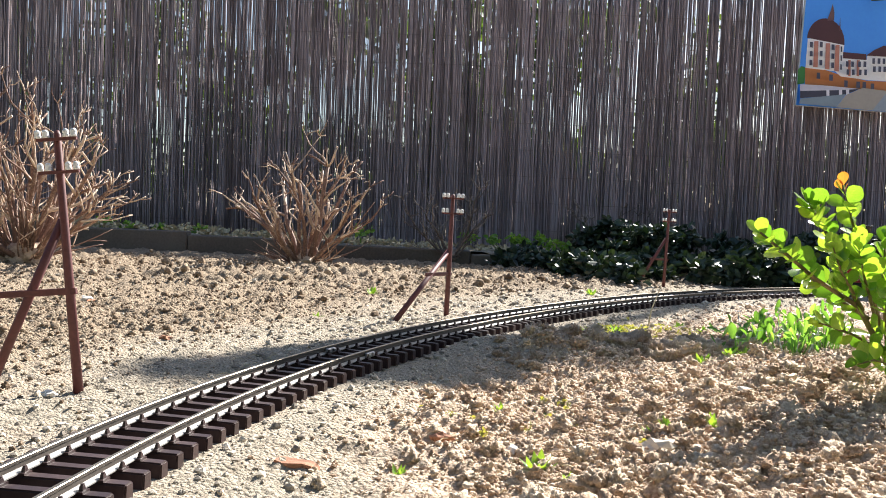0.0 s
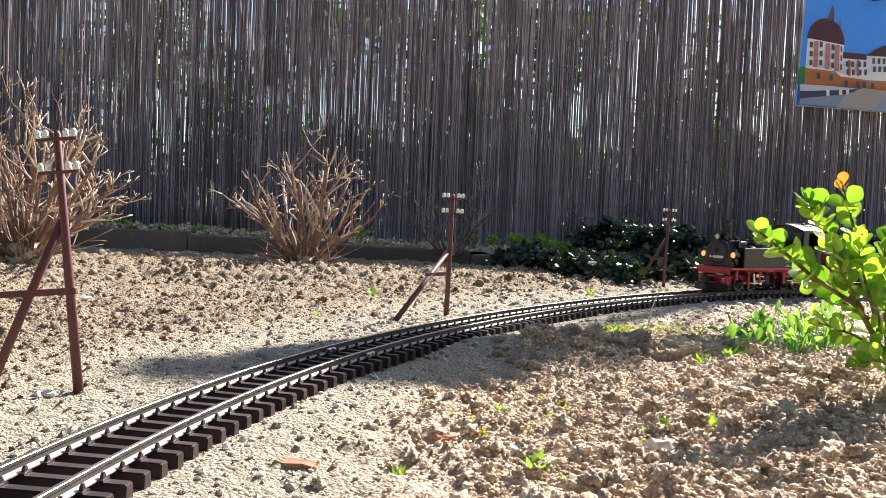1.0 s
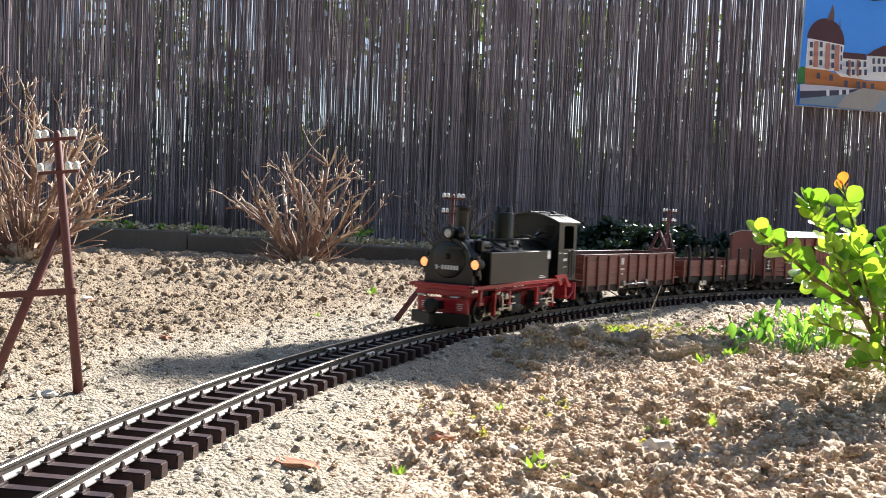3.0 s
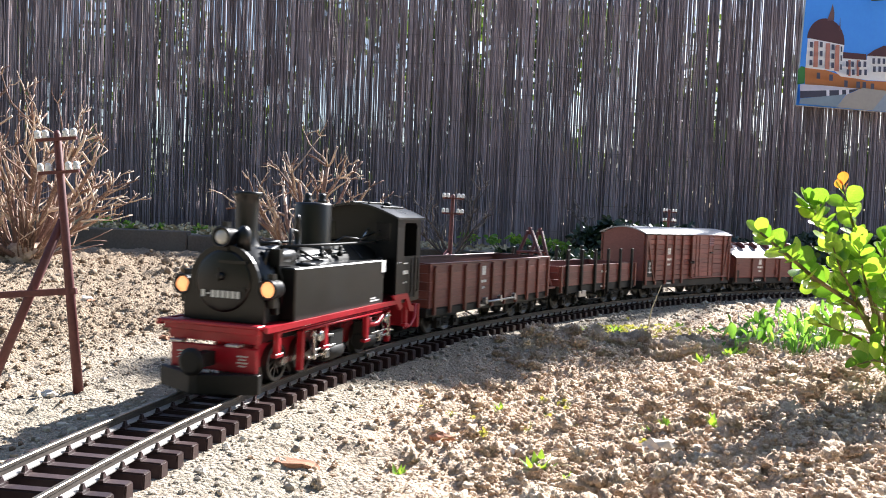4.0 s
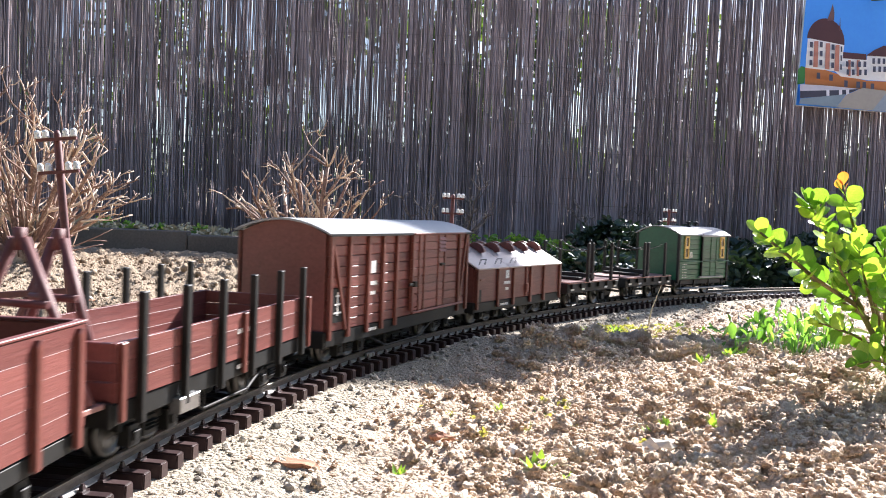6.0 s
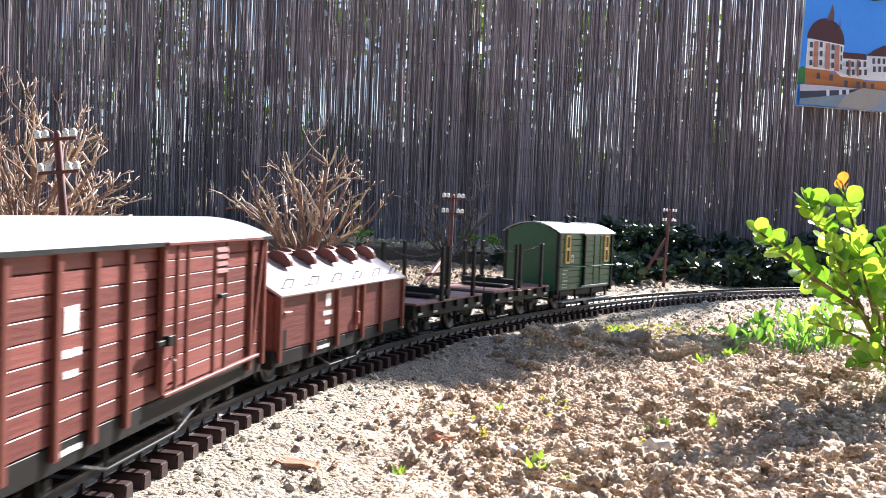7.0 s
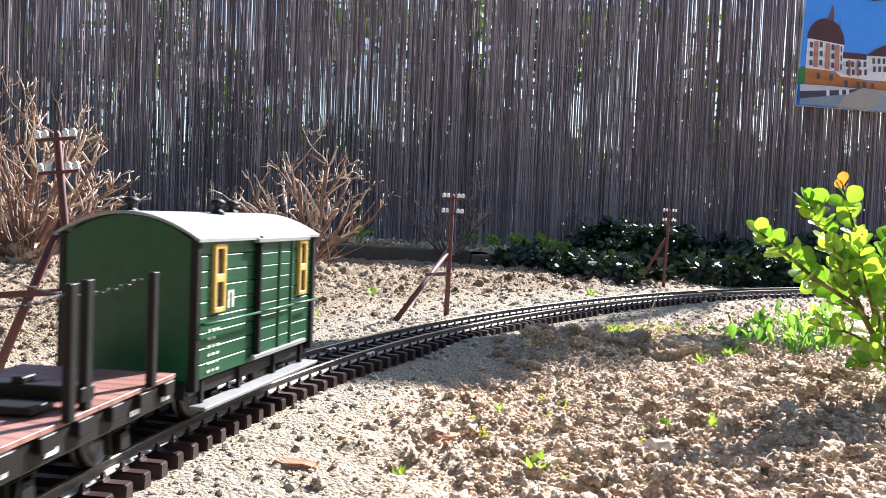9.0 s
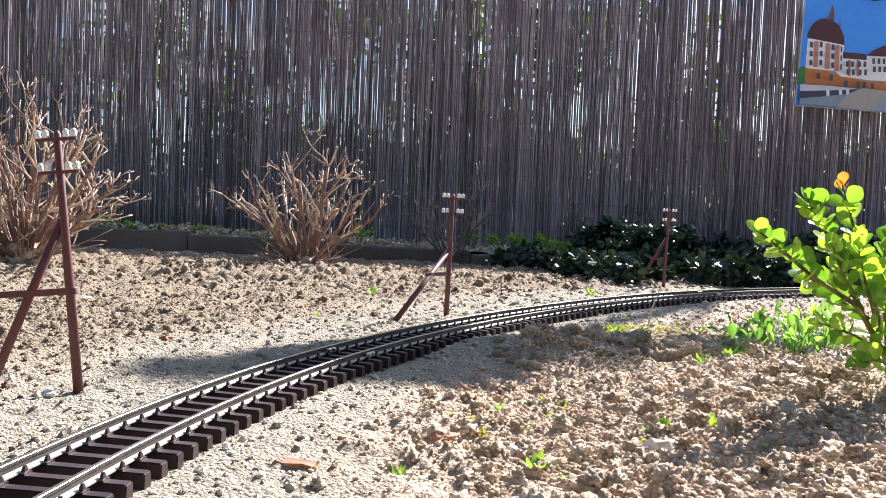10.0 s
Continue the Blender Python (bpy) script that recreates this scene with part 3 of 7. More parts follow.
# ---------------------------------------------------------------- kerb and fence
KERB_A, KERB_B = Vector((-2.4, 3.07, 0)), Vector((2.4, 2.86, 0))


def build_kerb():
    kerb = tagged(new("kerb"), "weathered concrete edging slabs below the reed fence", "kerb", kind="structure")
    d = (KERB_B - KERB_A).normalized()
    a = math.atan2(d.y, d.x)
    L = (KERB_B - KERB_A).length
    bm = bmesh.new()
    box(bm, (0, 0, 0), (0.497, 0.05, 0.16))
    me = mesh_of("slab", bm, M_CONCRETE, 0.004)
    for i in range(int(L / 0.5) + 1):
        p = KERB_A + d * (0.5 * i + 0.25)
        top = 0.030 - 0.024 * p.x + 0.002 * math.sin(i * 7)
        again("slab", me, kerb, pose(p.x, p.y, top - 0.08, 0, 0.3 * math.sin(i * 5), math.degrees(a)))
    # raised bed of earth behind the slabs
    xs, ys = np.linspace(-3.2, 3.2, 240), np.linspace(0, 1, 26)
    vv, ff = [], []
    for j, v in enumerate(ys):
        for x in xs:
            y0 = 3.09 - 0.0437 * (x * 1.5 + 2.4)
            y = y0 + v * 2.4
            z = (0.022 - 0.033 * x) * (1 - min(1, v * 3)) + 0.012 * min(1, v * 3) + 0.022 * (noise.noise((x * 14, y * 14, 1.0)) + 0.5 * noise.noise((x * 40, y * 40, 2.0)))
            vv.append((x * 1.5, y, -0.05 if v >= 0.999 else z))
    n = len(xs)
    for j in range(len(ys) - 1):
        for i in range(n - 1):
            ff.append((j * n + i, j * n + i + 1, j * n + n + i + 1, j * n + n + i))
    bed = joined("planting_bed", vv, ff, M_GROUND, True)
    tagged(bed, "strip of earth and litter under the fence", "bed", kind="structure")


build_kerb()
FENCE_Y = 4.0


def reed_geometry(r, h):
    """Points and radii of one straight cane, thicker at the joints."""
    n = 9
    rad = r.uniform(0.0012, 0.0023)
    bow = r.uniform(-0.004, 0.004)
    pts, radii = [], []
    for i in range(n):
        k = i / (n - 1)
        pts.append((bow * math.sin(math.pi * k) + r.uniform(-0.0012, 0.0012), r.uniform(-0.0015, 0.0015), h * k))
        radii.append(rad * r.uniform(0.88, 1.12))
    return pts, radii


def build_fence():
    r = random.Random(5)
    fence = tagged(new("fence"), "tall screen of weathered grey-brown reed canes bound with wire", "fence", kind="structure")
    base = []
    for i in range(16):
        bm = bmesh.new()
        pts, radii = reed_geometry(r, 1.0)
        tube(bm, pts, radii, 4)
        base.append(mesh_of("reed", bm, M_REED))
    places = []          # layer, x, y, lean, foot, length, kind of cane
    for layer, (dy, step) in enumerate(((0.0, 0.0030), (0.009, 0.0032), (0.018, 0.0038))):
        x = -2.9
        while x < 3.4:
            x += step * r.uniform(0.7, 1.35)
            # thin stretches where daylight comes through, more of them near the top
            thin = noise.noise((x * 3.1, layer * 5.0, 0.3)) + 0.7 * noise.noise((x * 13.0, layer * 3.0, 4.0))
            if x < -1.35:
                thin += 0.20
            if -0.55 < x < 0.10:
                thin += 0.16
            if x > 0.25:
                thin -= 0.40
            if x > 1.3:
                thin -= 0.2
            foot, length = r.uniform(-0.02, 0.01), r.uniform(1.27, 1.31)
            if thin > 0.16 and r.random() < 0.40:
                # a cane that ends short: broken off above, or hung from above
                if r.random() < 0.72:
                    length = r.uniform(0.35, 1.15)
                else:
                    foot = r.uniform(0.15, 0.75)
                    length = 1.29 - foot
            elif thin > 0.42 and r.random() < 0.25:
                continue
            places.append((layer, x, FENCE_Y + dy + r.uniform(-0.003, 0.003), r.gauss(0.002, 0.0055), foot, length, r.randrange(16)))
    near = [p for p in places if p[0] == 0 and -0.45 < p[1] < 0.55][:295]
    chosen = set(id(p) for p in near)
    for p in near:
        m = pose(p[1], p[2], p[4], 0, math.degrees(p[3]), 0) @ pose(0, 0, 0, 0, 0, r.uniform(0, 360))
        again("reed", base[p[6]], fence, m @ Matrix.Diagonal((1, 1, p[5], 1)))
    vv, ff, n = [], [], 0
    shapes = [(np.array([v.co[:] for v in me.vertices]), [tuple(f.vertices) for f in me.polygons]) for me in base]
    for p in places:
        if id(p) in chosen:
            continue
        a, fs = shapes[p[6]]
        z = a[:, 2] * p[5]
        t = r.uniform(0, 6.283)
        vv.append(np.stack([a[:, 0] * math.cos(t) - a[:, 1] * math.sin(t) + p[1] + p[3] * z, a[:, 0] * math.sin(t) + a[:, 1] * math.cos(t) + p[2], z + p[4]], 1))
        ff += [[k + n for k in f] for f in fs]
        n += len(a)
    rest = joined("reeds", np.concatenate(vv).tolist(), ff, M_REEDS, True)
    rest.parent = fence
    tagged(rest, kind="stuff")
    for i in range(10):
        z = 0.09 + 0.128 * i
        bm = bmesh.new()
        for dy in (-0.0045, 0.017):
            pts = [(x, FENCE_Y + dy + 0.001 * math.sin(x * 31), z + 0.006 * math.sin(x * 1.7 + i) + 0.0015 * math.sin(x * 40 + i)) for x in np.arange(-2.95, 3.45, 0.05)]
            tube(bm, pts, 0.0006, 4)
        part("binding_wire", bm, M_WIRE, fence, "thin dark binding wire")


build_fence()


def leaf_cloud(name, label, category, mat, centres, per, leaf, seed, kind=""):
    """Many small bent leaves round the given centres (x, y, z, radius, flatness)."""
    r = np.random.RandomState(seed)
    vv, ff, n = [], [], 0
    for cx, cy, cz, rad, flat in centres:
        for _ in range(per):
            d = r.normal(size=3)
            d *= r.rand() ** 0.4 / np.linalg.norm(d)
            c = np.array((cx, cy, cz)) + d * (rad, rad, rad * flat)
            a = r.normal(size=3)
            a[2] *= 0.6
            a /= np.linalg.norm(a)
            b = np.cross(a, r.normal(size=3))
            b /= np.linalg.norm(b)
            w = np.cross(a, b)
            k = leaf * (0.6 + 0.8 * r.rand())
            pts = [c, c + a * k * 0.35 + b * k * 0.28 + w * k * 0.06, c + a * k * 0.75 + b * k * 0.22, c + a * k, c + a * k * 0.75 - b * k * 0.22, c + a * k * 0.35 - b * k * 0.28 + w * k * 0.06,
                   c + a * k * 0.5 - w * k * 0.05]
            vv += [p.tolist() for p in pts]
            ff += [(n, n + 1, n + 6), (n + 1, n + 2, n + 6), (n + 2, n + 3, n + 6), (n + 3, n + 4, n + 6), (n + 4, n + 5, n + 6), (n + 5, n, n + 6)]
            n += 7
    ob = joined(name, vv, ff, mat)
    return tagged(ob, label, category, kind=kind)


def behind_fence():
    r = random.Random(9)
    c = []
    for i in range(300):
        x = r.uniform(-3.3, 3.8)
        z = r.uniform(0.0, 1.4)
        if noise.noise((x * 1.6, z * 2.0, 3.0)) < -0.16:
            continue
        c.append((x, 4.95 + r.uniform(-0.3, 0.5), z, r.uniform(0.13, 0.26), 0.9))
    for i in range(170):
        c.append((r.uniform(-3.3, 3.8), 4.75 + r.uniform(-0.2, 0.3), r.uniform(0.0, 0.55), r.uniform(0.12, 0.22), 0.8))
    leaf_cloud("hedge", "green hedge glimpsed through the reed fence", "hedge", M_HEDGE, c, 60, 0.075, 3, "stuff")


behind_fence()


def shade_tree():
    """An unseen evergreen added behind the fence to cast the shadow on the line."""
    r = random.Random(14)
    T = thing("shadow_tree", "slender unseen tree added behind the reed fence to cast a shadow", "tree", at=Matrix.Translation((2.58, 4.69, -0.02)))
    bm = bmesh.new()
    tube(bm, [(0, 0, -0.02), (0.01, 0.01, 1.2), (-0.02, -0.03, 2.4), (-0.04, -0.10, 3.22)], [0.042, 0.032, 0.020, 0.007], 9)
    for z, tip in ((2.5, (-0.36, -0.26, 3.28)), (2.6, (0.20, -0.03, 3.30)), (2.7, (-0.14, -0.16, 3.32)), (2.55, (-0.26, -0.20, 3.25))):
        tube(bm, [(-0.01, -0.02, z), (tip[0] * 0.5, tip[1] * 0.5, (z + tip[2]) / 2), tip], [0.014, 0.009, 0.003], 6)
    part("trunk", bm, M_TWIG_GREY, T)
    # leaf clusters laid out to the outline of the wanted ground shadow
    c = []
    for _ in range(70):
        a, q = r.uniform(0, 6.283), math.sqrt(r.random())
        c.append((-0.165 + 0.17 * q * math.cos(a), -0.175 + 0.075 * q * math.sin(a) + 0.05 * q * math.cos(a), 3.28 + r.uniform(-0.05, 0.05), 0.05, 0.8))
    for _ in range(10):
        c.append((0.20 + r.uniform(-0.10, 0.10), -0.07 + r.uniform(-0.015, 0.015), 3.28 + r.uniform(-0.05, 0.05), 0.045, 0.8))
    crown = leaf_cloud("crown", "", "", M_HEDGE, c, 75, 0.040, 33)
    crown.parent = T


shade_tree()


def back_hedge():
    """Tall clipped evergreen hedge, added unseen to close the garden behind the camera."""
    # holds back skylight from the camera side, so shaded faces stay dark
    xs, zs = np.linspace(-6, 6, 121), np.linspace(-0.05, 2.3, 30)
    vv, ff = [], []
    for z in zs:
        for x in xs:
            vv.append((x, -1.7 - 0.25 * (z / 2.9) ** 3 + 0.12 * noise.noise((x * 2.5, z * 2.5, 0.0)) + 0.06 * noise.noise((x * 9, z * 9, 5.0)), z))
    for x in xs:
        vv.append((x, -2.8, 2.25))
    for x in xs:
        vv.append((x, -2.8, -0.05))
    n = len(xs)
    for j in range(len(zs) + 1):
        for i in range(n - 1):
            ff.append((j * n + i, j * n + i + 1, j * n + n + i + 1, j * n + n + i))
    ob = joined("sky_block_hedge", vv, ff, M_HEDGEWALL)
    tagged(ob, "tall dark evergreen hedge added unseen behind the camera to block skylight", "hedge", kind="structure")


back_hedge()


def ground_cover():
    r = random.Random(4)
    c = []
    while len(c) < 190:
        x = r.uniform(0.20, 1.60)
        y = r.uniform(2.28, 2.98)
        front = 2.95 - 0.62 * min(1.0, max(0.0, (x - 0.20) / 0.26)) + 0.05 * math.sin(x * 23)
        if y < front or float(off_track(np.array([x]), np.array([y]))[0]) < 0.10:
            continue
        top = 0.012 + 0.135 * min(1.0, (x - 0.15) * 2.4) * min(1.0, 0.25 + (y - front) * 3.2) * (0.75 + 0.25 * math.sin(x * 11 + y * 7))
        c.append((x, y, r.uniform(-0.01, max(0.0, top)), r.uniform(0.03, 0.055), 0.6))
    leaf_cloud("ground_cover", "low evergreen ground cover, its green darkened for the fence's shade", "ground cover", M_SHADELEAF, c, 85, 0.027, 8, "stuff")
    c = [(x, r.uniform(3.15, 3.4), 0.05 + r.uniform(0, 0.03), 0.035, 0.6) for x in (-1.35, -1.25, -1.1, -0.95, -0.3, 0.20, 0.26, 0.32, 0.38, 0.42, 0.47, 0.1)]
    leaf_cloud("weeds", "bright green weeds in the bed under the fence", "weeds", M_WEED, c, 45, 0.022, 12, "stuff")


ground_cover()


def fence_litter():
    r = random.Random(27)
    c = []
    for _ in range(330):
        x = r.uniform(-1.9, 1.0)
        c.append((x, 3.12 - 0.044 * x + abs(r.gauss(0, 0.22)), 0.032 - 0.024 * x, 0.030, 0.25))
    leaf_cloud("leaf_litter", "dry pale leaf litter and reed bits under the fence", "leaf litter", M_STRAW, c, 11, 0.019, 28, "stuff")


fence_litter()

# ---------------------------------------------------------------- poster


def build_poster():
    """A board with a painted palace, built flat in thin layers."""
    P = thing("poster", "painted board of a domed palace under blue sky", "poster", at=pose(1.614, FENCE_Y - 0.03, 0.727, 0, 2.2, 0))
    lay = [0.0]

    def flat(name, poly, color, label=""):
        lay[0] -= 0.0006
        bm = bmesh.new()
        prism(bm, poly, lay[0], lay[0] - 0.0005, "y")
        key = "paint_" + name
        m = bpy.data.materials.get(key) or material(key, tuple(min(0.9, c * 1.35) for c in color), tuple(min(0.95, c * 1.6) for c in color), 0.45, grain=60, blotch=12, bump=0.1)
        return part(name, bm, m, P, label)

    bm = bmesh.new()
    box(bm, (0.45, 0.006, 0.325), (0.902, 0.010, 0.65))
    part("board", bm, M_WHITE, P, bevel=0.001)
    flat("sky", [(0.002, 0.002), (0.899, 0.002), (0.899, 0.647), (0.002, 0.647)], (0.045, 0.21, 0.80), "painted deep blue sky")
    flat("tree", [(-0.002, 0.097), (0.031, 0.104), (0.029, 0.178), (0.010, 0.183), (-0.005, 0.165)], (0.03, 0.14, 0.03))
    flat("plinth", [(0.027, 0.178), (0.098, 0.179), (0.193, 0.156), (0.318, 0.139), (0.502, 0.145), (0.507, 0.093), (0.366, 0.092), (0.207, 0.098), (0.034, 0.100)], (0.36, 0.125, 0.035), "orange-brown plinth")
    flat("facade", [(0.026, 0.310), (0.111, 0.319), (0.198, 0.296), (0.195, 0.243), (0.308, 0.235), (0.308, 0.252), (0.332, 0.257), (0.490, 0.257), (0.502, 0.145), (0.326, 0.142), (0.195, 0.149), (0.167, 0.171), (0.028, 0.176)], (0.62, 0.60, 0.62), "white facade")
    dome = [(0.110 + 0.088 * math.cos(a), 0.304 + 0.105 * math.sin(a) - 0.010 * math.cos(a)) for a in np.linspace(math.pi, 0, 16)]
    flat("dome", dome, (0.055, 0.018, 0.022), "dark red-brown dome")
    flat("lantern", [(0.107, 0.400), (0.139, 0.402), (0.137, 0.438), (0.126, 0.479), (0.119, 0.444)], (0.10, 0.05, 0.05))
    flat("turret", [(0.166, 0.358), (0.173, 0.359), (0.166, 0.419)], (0.08, 0.03, 0.03))
    flat("wing_roof", [(0.195, 0.261), (0.301, 0.260), (0.306, 0.233), (0.197, 0.233)], (0.055, 0.018, 0.022))
    flat("gable_roof", [(0.302, 0.253), (0.338, 0.282), (0.380, 0.305), (0.486, 0.299), (0.490, 0.257)], (0.055, 0.018, 0.022))
    flat("pilaster", [(0.056, 0.300), (0.075, 0.302), (0.083, 0.182), (0.062, 0.182)], (0.36, 0.15, 0.11))
    flat("pilaster", [(0.110, 0.295), (0.130, 0.296), (0.138, 0.176), (0.117, 0.177)], (0.36, 0.15, 0.11))
    flat("pilaster", [(0.155, 0.291), (0.174, 0.291), (0.182, 0.170), (0.161, 0.172)], (0.36, 0.15, 0.11))
    flat("pilaster", [(0.220, 0.226), (0.232, 0.226), (0.238, 0.152), (0.226, 0.153)], (0.36, 0.15, 0.11))
    flat("pilaster", [(0.260, 0.229), (0.273, 0.229), (0.278, 0.155), (0.266, 0.156)], (0.36, 0.15, 0.11))
    flat("window", [(0.035, 0.295), (0.049, 0.295), (0.051, 0.270), (0.038, 0.270)], (0.05, 0.05, 0.08))
    flat("window", [(0.081, 0.299), (0.094, 0.299), (0.096, 0.274), (0.083, 0.274)], (0.05, 0.05, 0.08))
    flat("window", [(0.136, 0.291), (0.149, 0.291), (0.152, 0.266), (0.138, 0.266)], (0.05, 0.05, 0.08))
    flat("window", [(0.178, 0.285), (0.185, 0.285), (0.188, 0.260), (0.181, 0.260)], (0.05, 0.05, 0.08))
    flat("window", [(0.037, 0.253), (0.050, 0.254), (0.053, 0.229), (0.040, 0.228)], (0.05, 0.05, 0.08))
    flat("window", [(0.083, 0.257), (0.096, 0.257), (0.098, 0.232), (0.085, 0.232)], (0.05, 0.05, 0.08))
    flat("window", [(0.138, 0.249), (0.151, 0.249), (0.153, 0.224), (0.140, 0.224)], (0.05, 0.05, 0.08))
    flat("window", [(0.180, 0.244), (0.187, 0.243), (0.190, 0.218), (0.183, 0.219)], (0.05, 0.05, 0.08))
    flat("window", [(0.039, 0.212), (0.052, 0.212), (0.055, 0.187), (0.041, 0.187)], (0.05, 0.05, 0.08))
    flat("window", [(0.084, 0.215), (0.098, 0.215), (0.100, 0.190), (0.087, 0.190)], (0.05, 0.05, 0.08))
    flat("window", [(0.140, 0.207), (0.153, 0.208), (0.155, 0.182), (0.142, 0.182)], (0.05, 0.05, 0.08))
    flat("window", [(0.182, 0.202), (0.189, 0.202), (0.192, 0.177), (0.184, 0.177)], (0.05, 0.05, 0.08))
    flat("window", [(0.207, 0.218), (0.219, 0.218), (0.221, 0.193), (0.208, 0.193)], (0.05, 0.05, 0.08))
    flat("window", [(0.231, 0.219), (0.244, 0.219), (0.245, 0.194), (0.233, 0.194)], (0.05, 0.05, 0.08))
    flat("window", [(0.263, 0.221), (0.275, 0.221), (0.277, 0.196), (0.264, 0.196)], (0.05, 0.05, 0.08))
    flat("window", [(0.287, 0.223), (0.300, 0.223), (0.301, 0.198), (0.289, 0.197)], (0.05, 0.05, 0.08))
    flat("window", [(0.326, 0.240), (0.338, 0.241), (0.340, 0.215), (0.328, 0.215)], (0.05, 0.05, 0.08))
    flat("window", [(0.350, 0.242), (0.363, 0.242), (0.364, 0.217), (0.352, 0.217)], (0.05, 0.05, 0.08))
    flat("window", [(0.373, 0.243), (0.385, 0.243), (0.387, 0.218), (0.375, 0.218)], (0.05, 0.05, 0.08))
    flat("window", [(0.398, 0.245), (0.410, 0.245), (0.412, 0.220), (0.399, 0.220)], (0.05, 0.05, 0.08))
    flat("window", [(0.422, 0.246), (0.434, 0.246), (0.436, 0.221), (0.424, 0.221)], (0.05, 0.05, 0.08))
    flat("window", [(0.447, 0.248), (0.459, 0.248), (0.461, 0.222), (0.448, 0.222)], (0.05, 0.05, 0.08))
    flat("window", [(0.471, 0.249), (0.483, 0.249), (0.485, 0.224), (0.473, 0.224)], (0.05, 0.05, 0.08))
    flat("window", [(0.211, 0.180), (0.223, 0.180), (0.224, 0.155), (0.212, 0.155)], (0.05, 0.05, 0.08))
    flat("window", [(0.235, 0.181), (0.247, 0.181), (0.249, 0.156), (0.237, 0.156)], (0.05, 0.05, 0.08))
    flat("window", [(0.267, 0.183), (0.279, 0.183), (0.280, 0.158), (0.268, 0.158)], (0.05, 0.05, 0.08))
    flat("window", [(0.291, 0.185), (0.303, 0.185), (0.305, 0.159), (0.293, 0.159)], (0.05, 0.05, 0.08))
    flat("window", [(0.330, 0.202), (0.342, 0.203), (0.344, 0.177), (0.331, 0.177)], (0.05, 0.05, 0.08))
    flat("window", [(0.354, 0.204), (0.367, 0.204), (0.368, 0.179), (0.356, 0.179)], (0.05, 0.05, 0.08))
    flat("window", [(0.377, 0.205), (0.389, 0.205), (0.391, 0.180), (0.379, 0.180)], (0.05, 0.05, 0.08))
    flat("window", [(0.401, 0.207), (0.414, 0.207), (0.415, 0.182), (0.403, 0.181)], (0.05, 0.05, 0.08))
    flat("window", [(0.426, 0.208), (0.438, 0.208), (0.440, 0.183), (0.428, 0.183)], (0.05, 0.05, 0.08))
    flat("window", [(0.450, 0.209), (0.463, 0.210), (0.464, 0.184), (0.452, 0.184)], (0.05, 0.05, 0.08))
    flat("window", [(0.475, 0.211), (0.487, 0.211), (0.489, 0.186), (0.477, 0.186)], (0.05, 0.05, 0.08))
    flat("window", [(0.072, 0.153), (0.087, 0.154), (0.090, 0.125), (0.073, 0.125)], (0.09, 0.03, 0.02))
    flat("window", [(0.130, 0.149), (0.146, 0.149), (0.149, 0.121), (0.132, 0.120)], (0.09, 0.03, 0.02))
    flat("window", [(0.201, 0.127), (0.217, 0.127), (0.219, 0.098), (0.203, 0.098)], (0.09, 0.03, 0.02))
    flat("window", [(0.257, 0.126), (0.273, 0.126), (0.276, 0.098), (0.259, 0.097)], (0.09, 0.03, 0.02))
    flat("window", [(0.285, 0.126), (0.301, 0.127), (0.304, 0.098), (0.287, 0.098)], (0.09, 0.03, 0.02))
    flat("window", [(0.323, 0.122), (0.339, 0.123), (0.341, 0.094), (0.325, 0.094)], (0.09, 0.03, 0.02))
    flat("quay", [(-0.002, 0.093), (0.119, 0.096), (0.278, 0.093), (0.211, 0.063), (0.001, 0.062)], (0.42, 0.40, 0.46))
    flat("quay_wall", [(0.001, 0.062), (0.209, 0.083), (0.278, 0.094), (0.211, 0.061), (0.004, 0.029)], (0.035, 0.035, 0.06))
    flat("pier", [(0.121, 0.077), (0.135, 0.079), (0.138, 0.048), (0.125, 0.042)], (0.55, 0.54, 0.58))
    flat("pier", [(0.179, 0.081), (0.193, 0.083), (0.196, 0.053), (0.182, 0.047)], (0.55, 0.54, 0.58))
    flat("pier", [(0.211, 0.084), (0.225, 0.086), (0.228, 0.055), (0.215, 0.049)], (0.55, 0.54, 0.58))
    flat("lawn", [(0.004, 0.027), (0.211, 0.063), (0.173, 0.001), (0.001, 0.004)], (0.16, 0.21, 0.26))
    flat("path", [(0.173, 0.000), (0.211, 0.059), (0.286, 0.098), (0.366, 0.094), (0.508, 0.089), (0.517, -0.004), (0.340, -0.002)], (0.26, 0.24, 0.22))
    flat("road", [(0.340, -0.002), (0.402, 0.092), (0.507, 0.093), (0.517, -0.004)], (0.20, 0.24, 0.30))
    flat("bird", [(0.282, 0.510), (0.300, 0.505), (0.342, 0.506), (0.379, 0.495), (0.377, 0.507), (0.346, 0.519), (0.298, 0.515), (0.285, 0.519), (0.284, 0.495)], (0.34, 0.22, 0.05))


build_poster()

# ---------------------------------------------------------------- telegraph poles


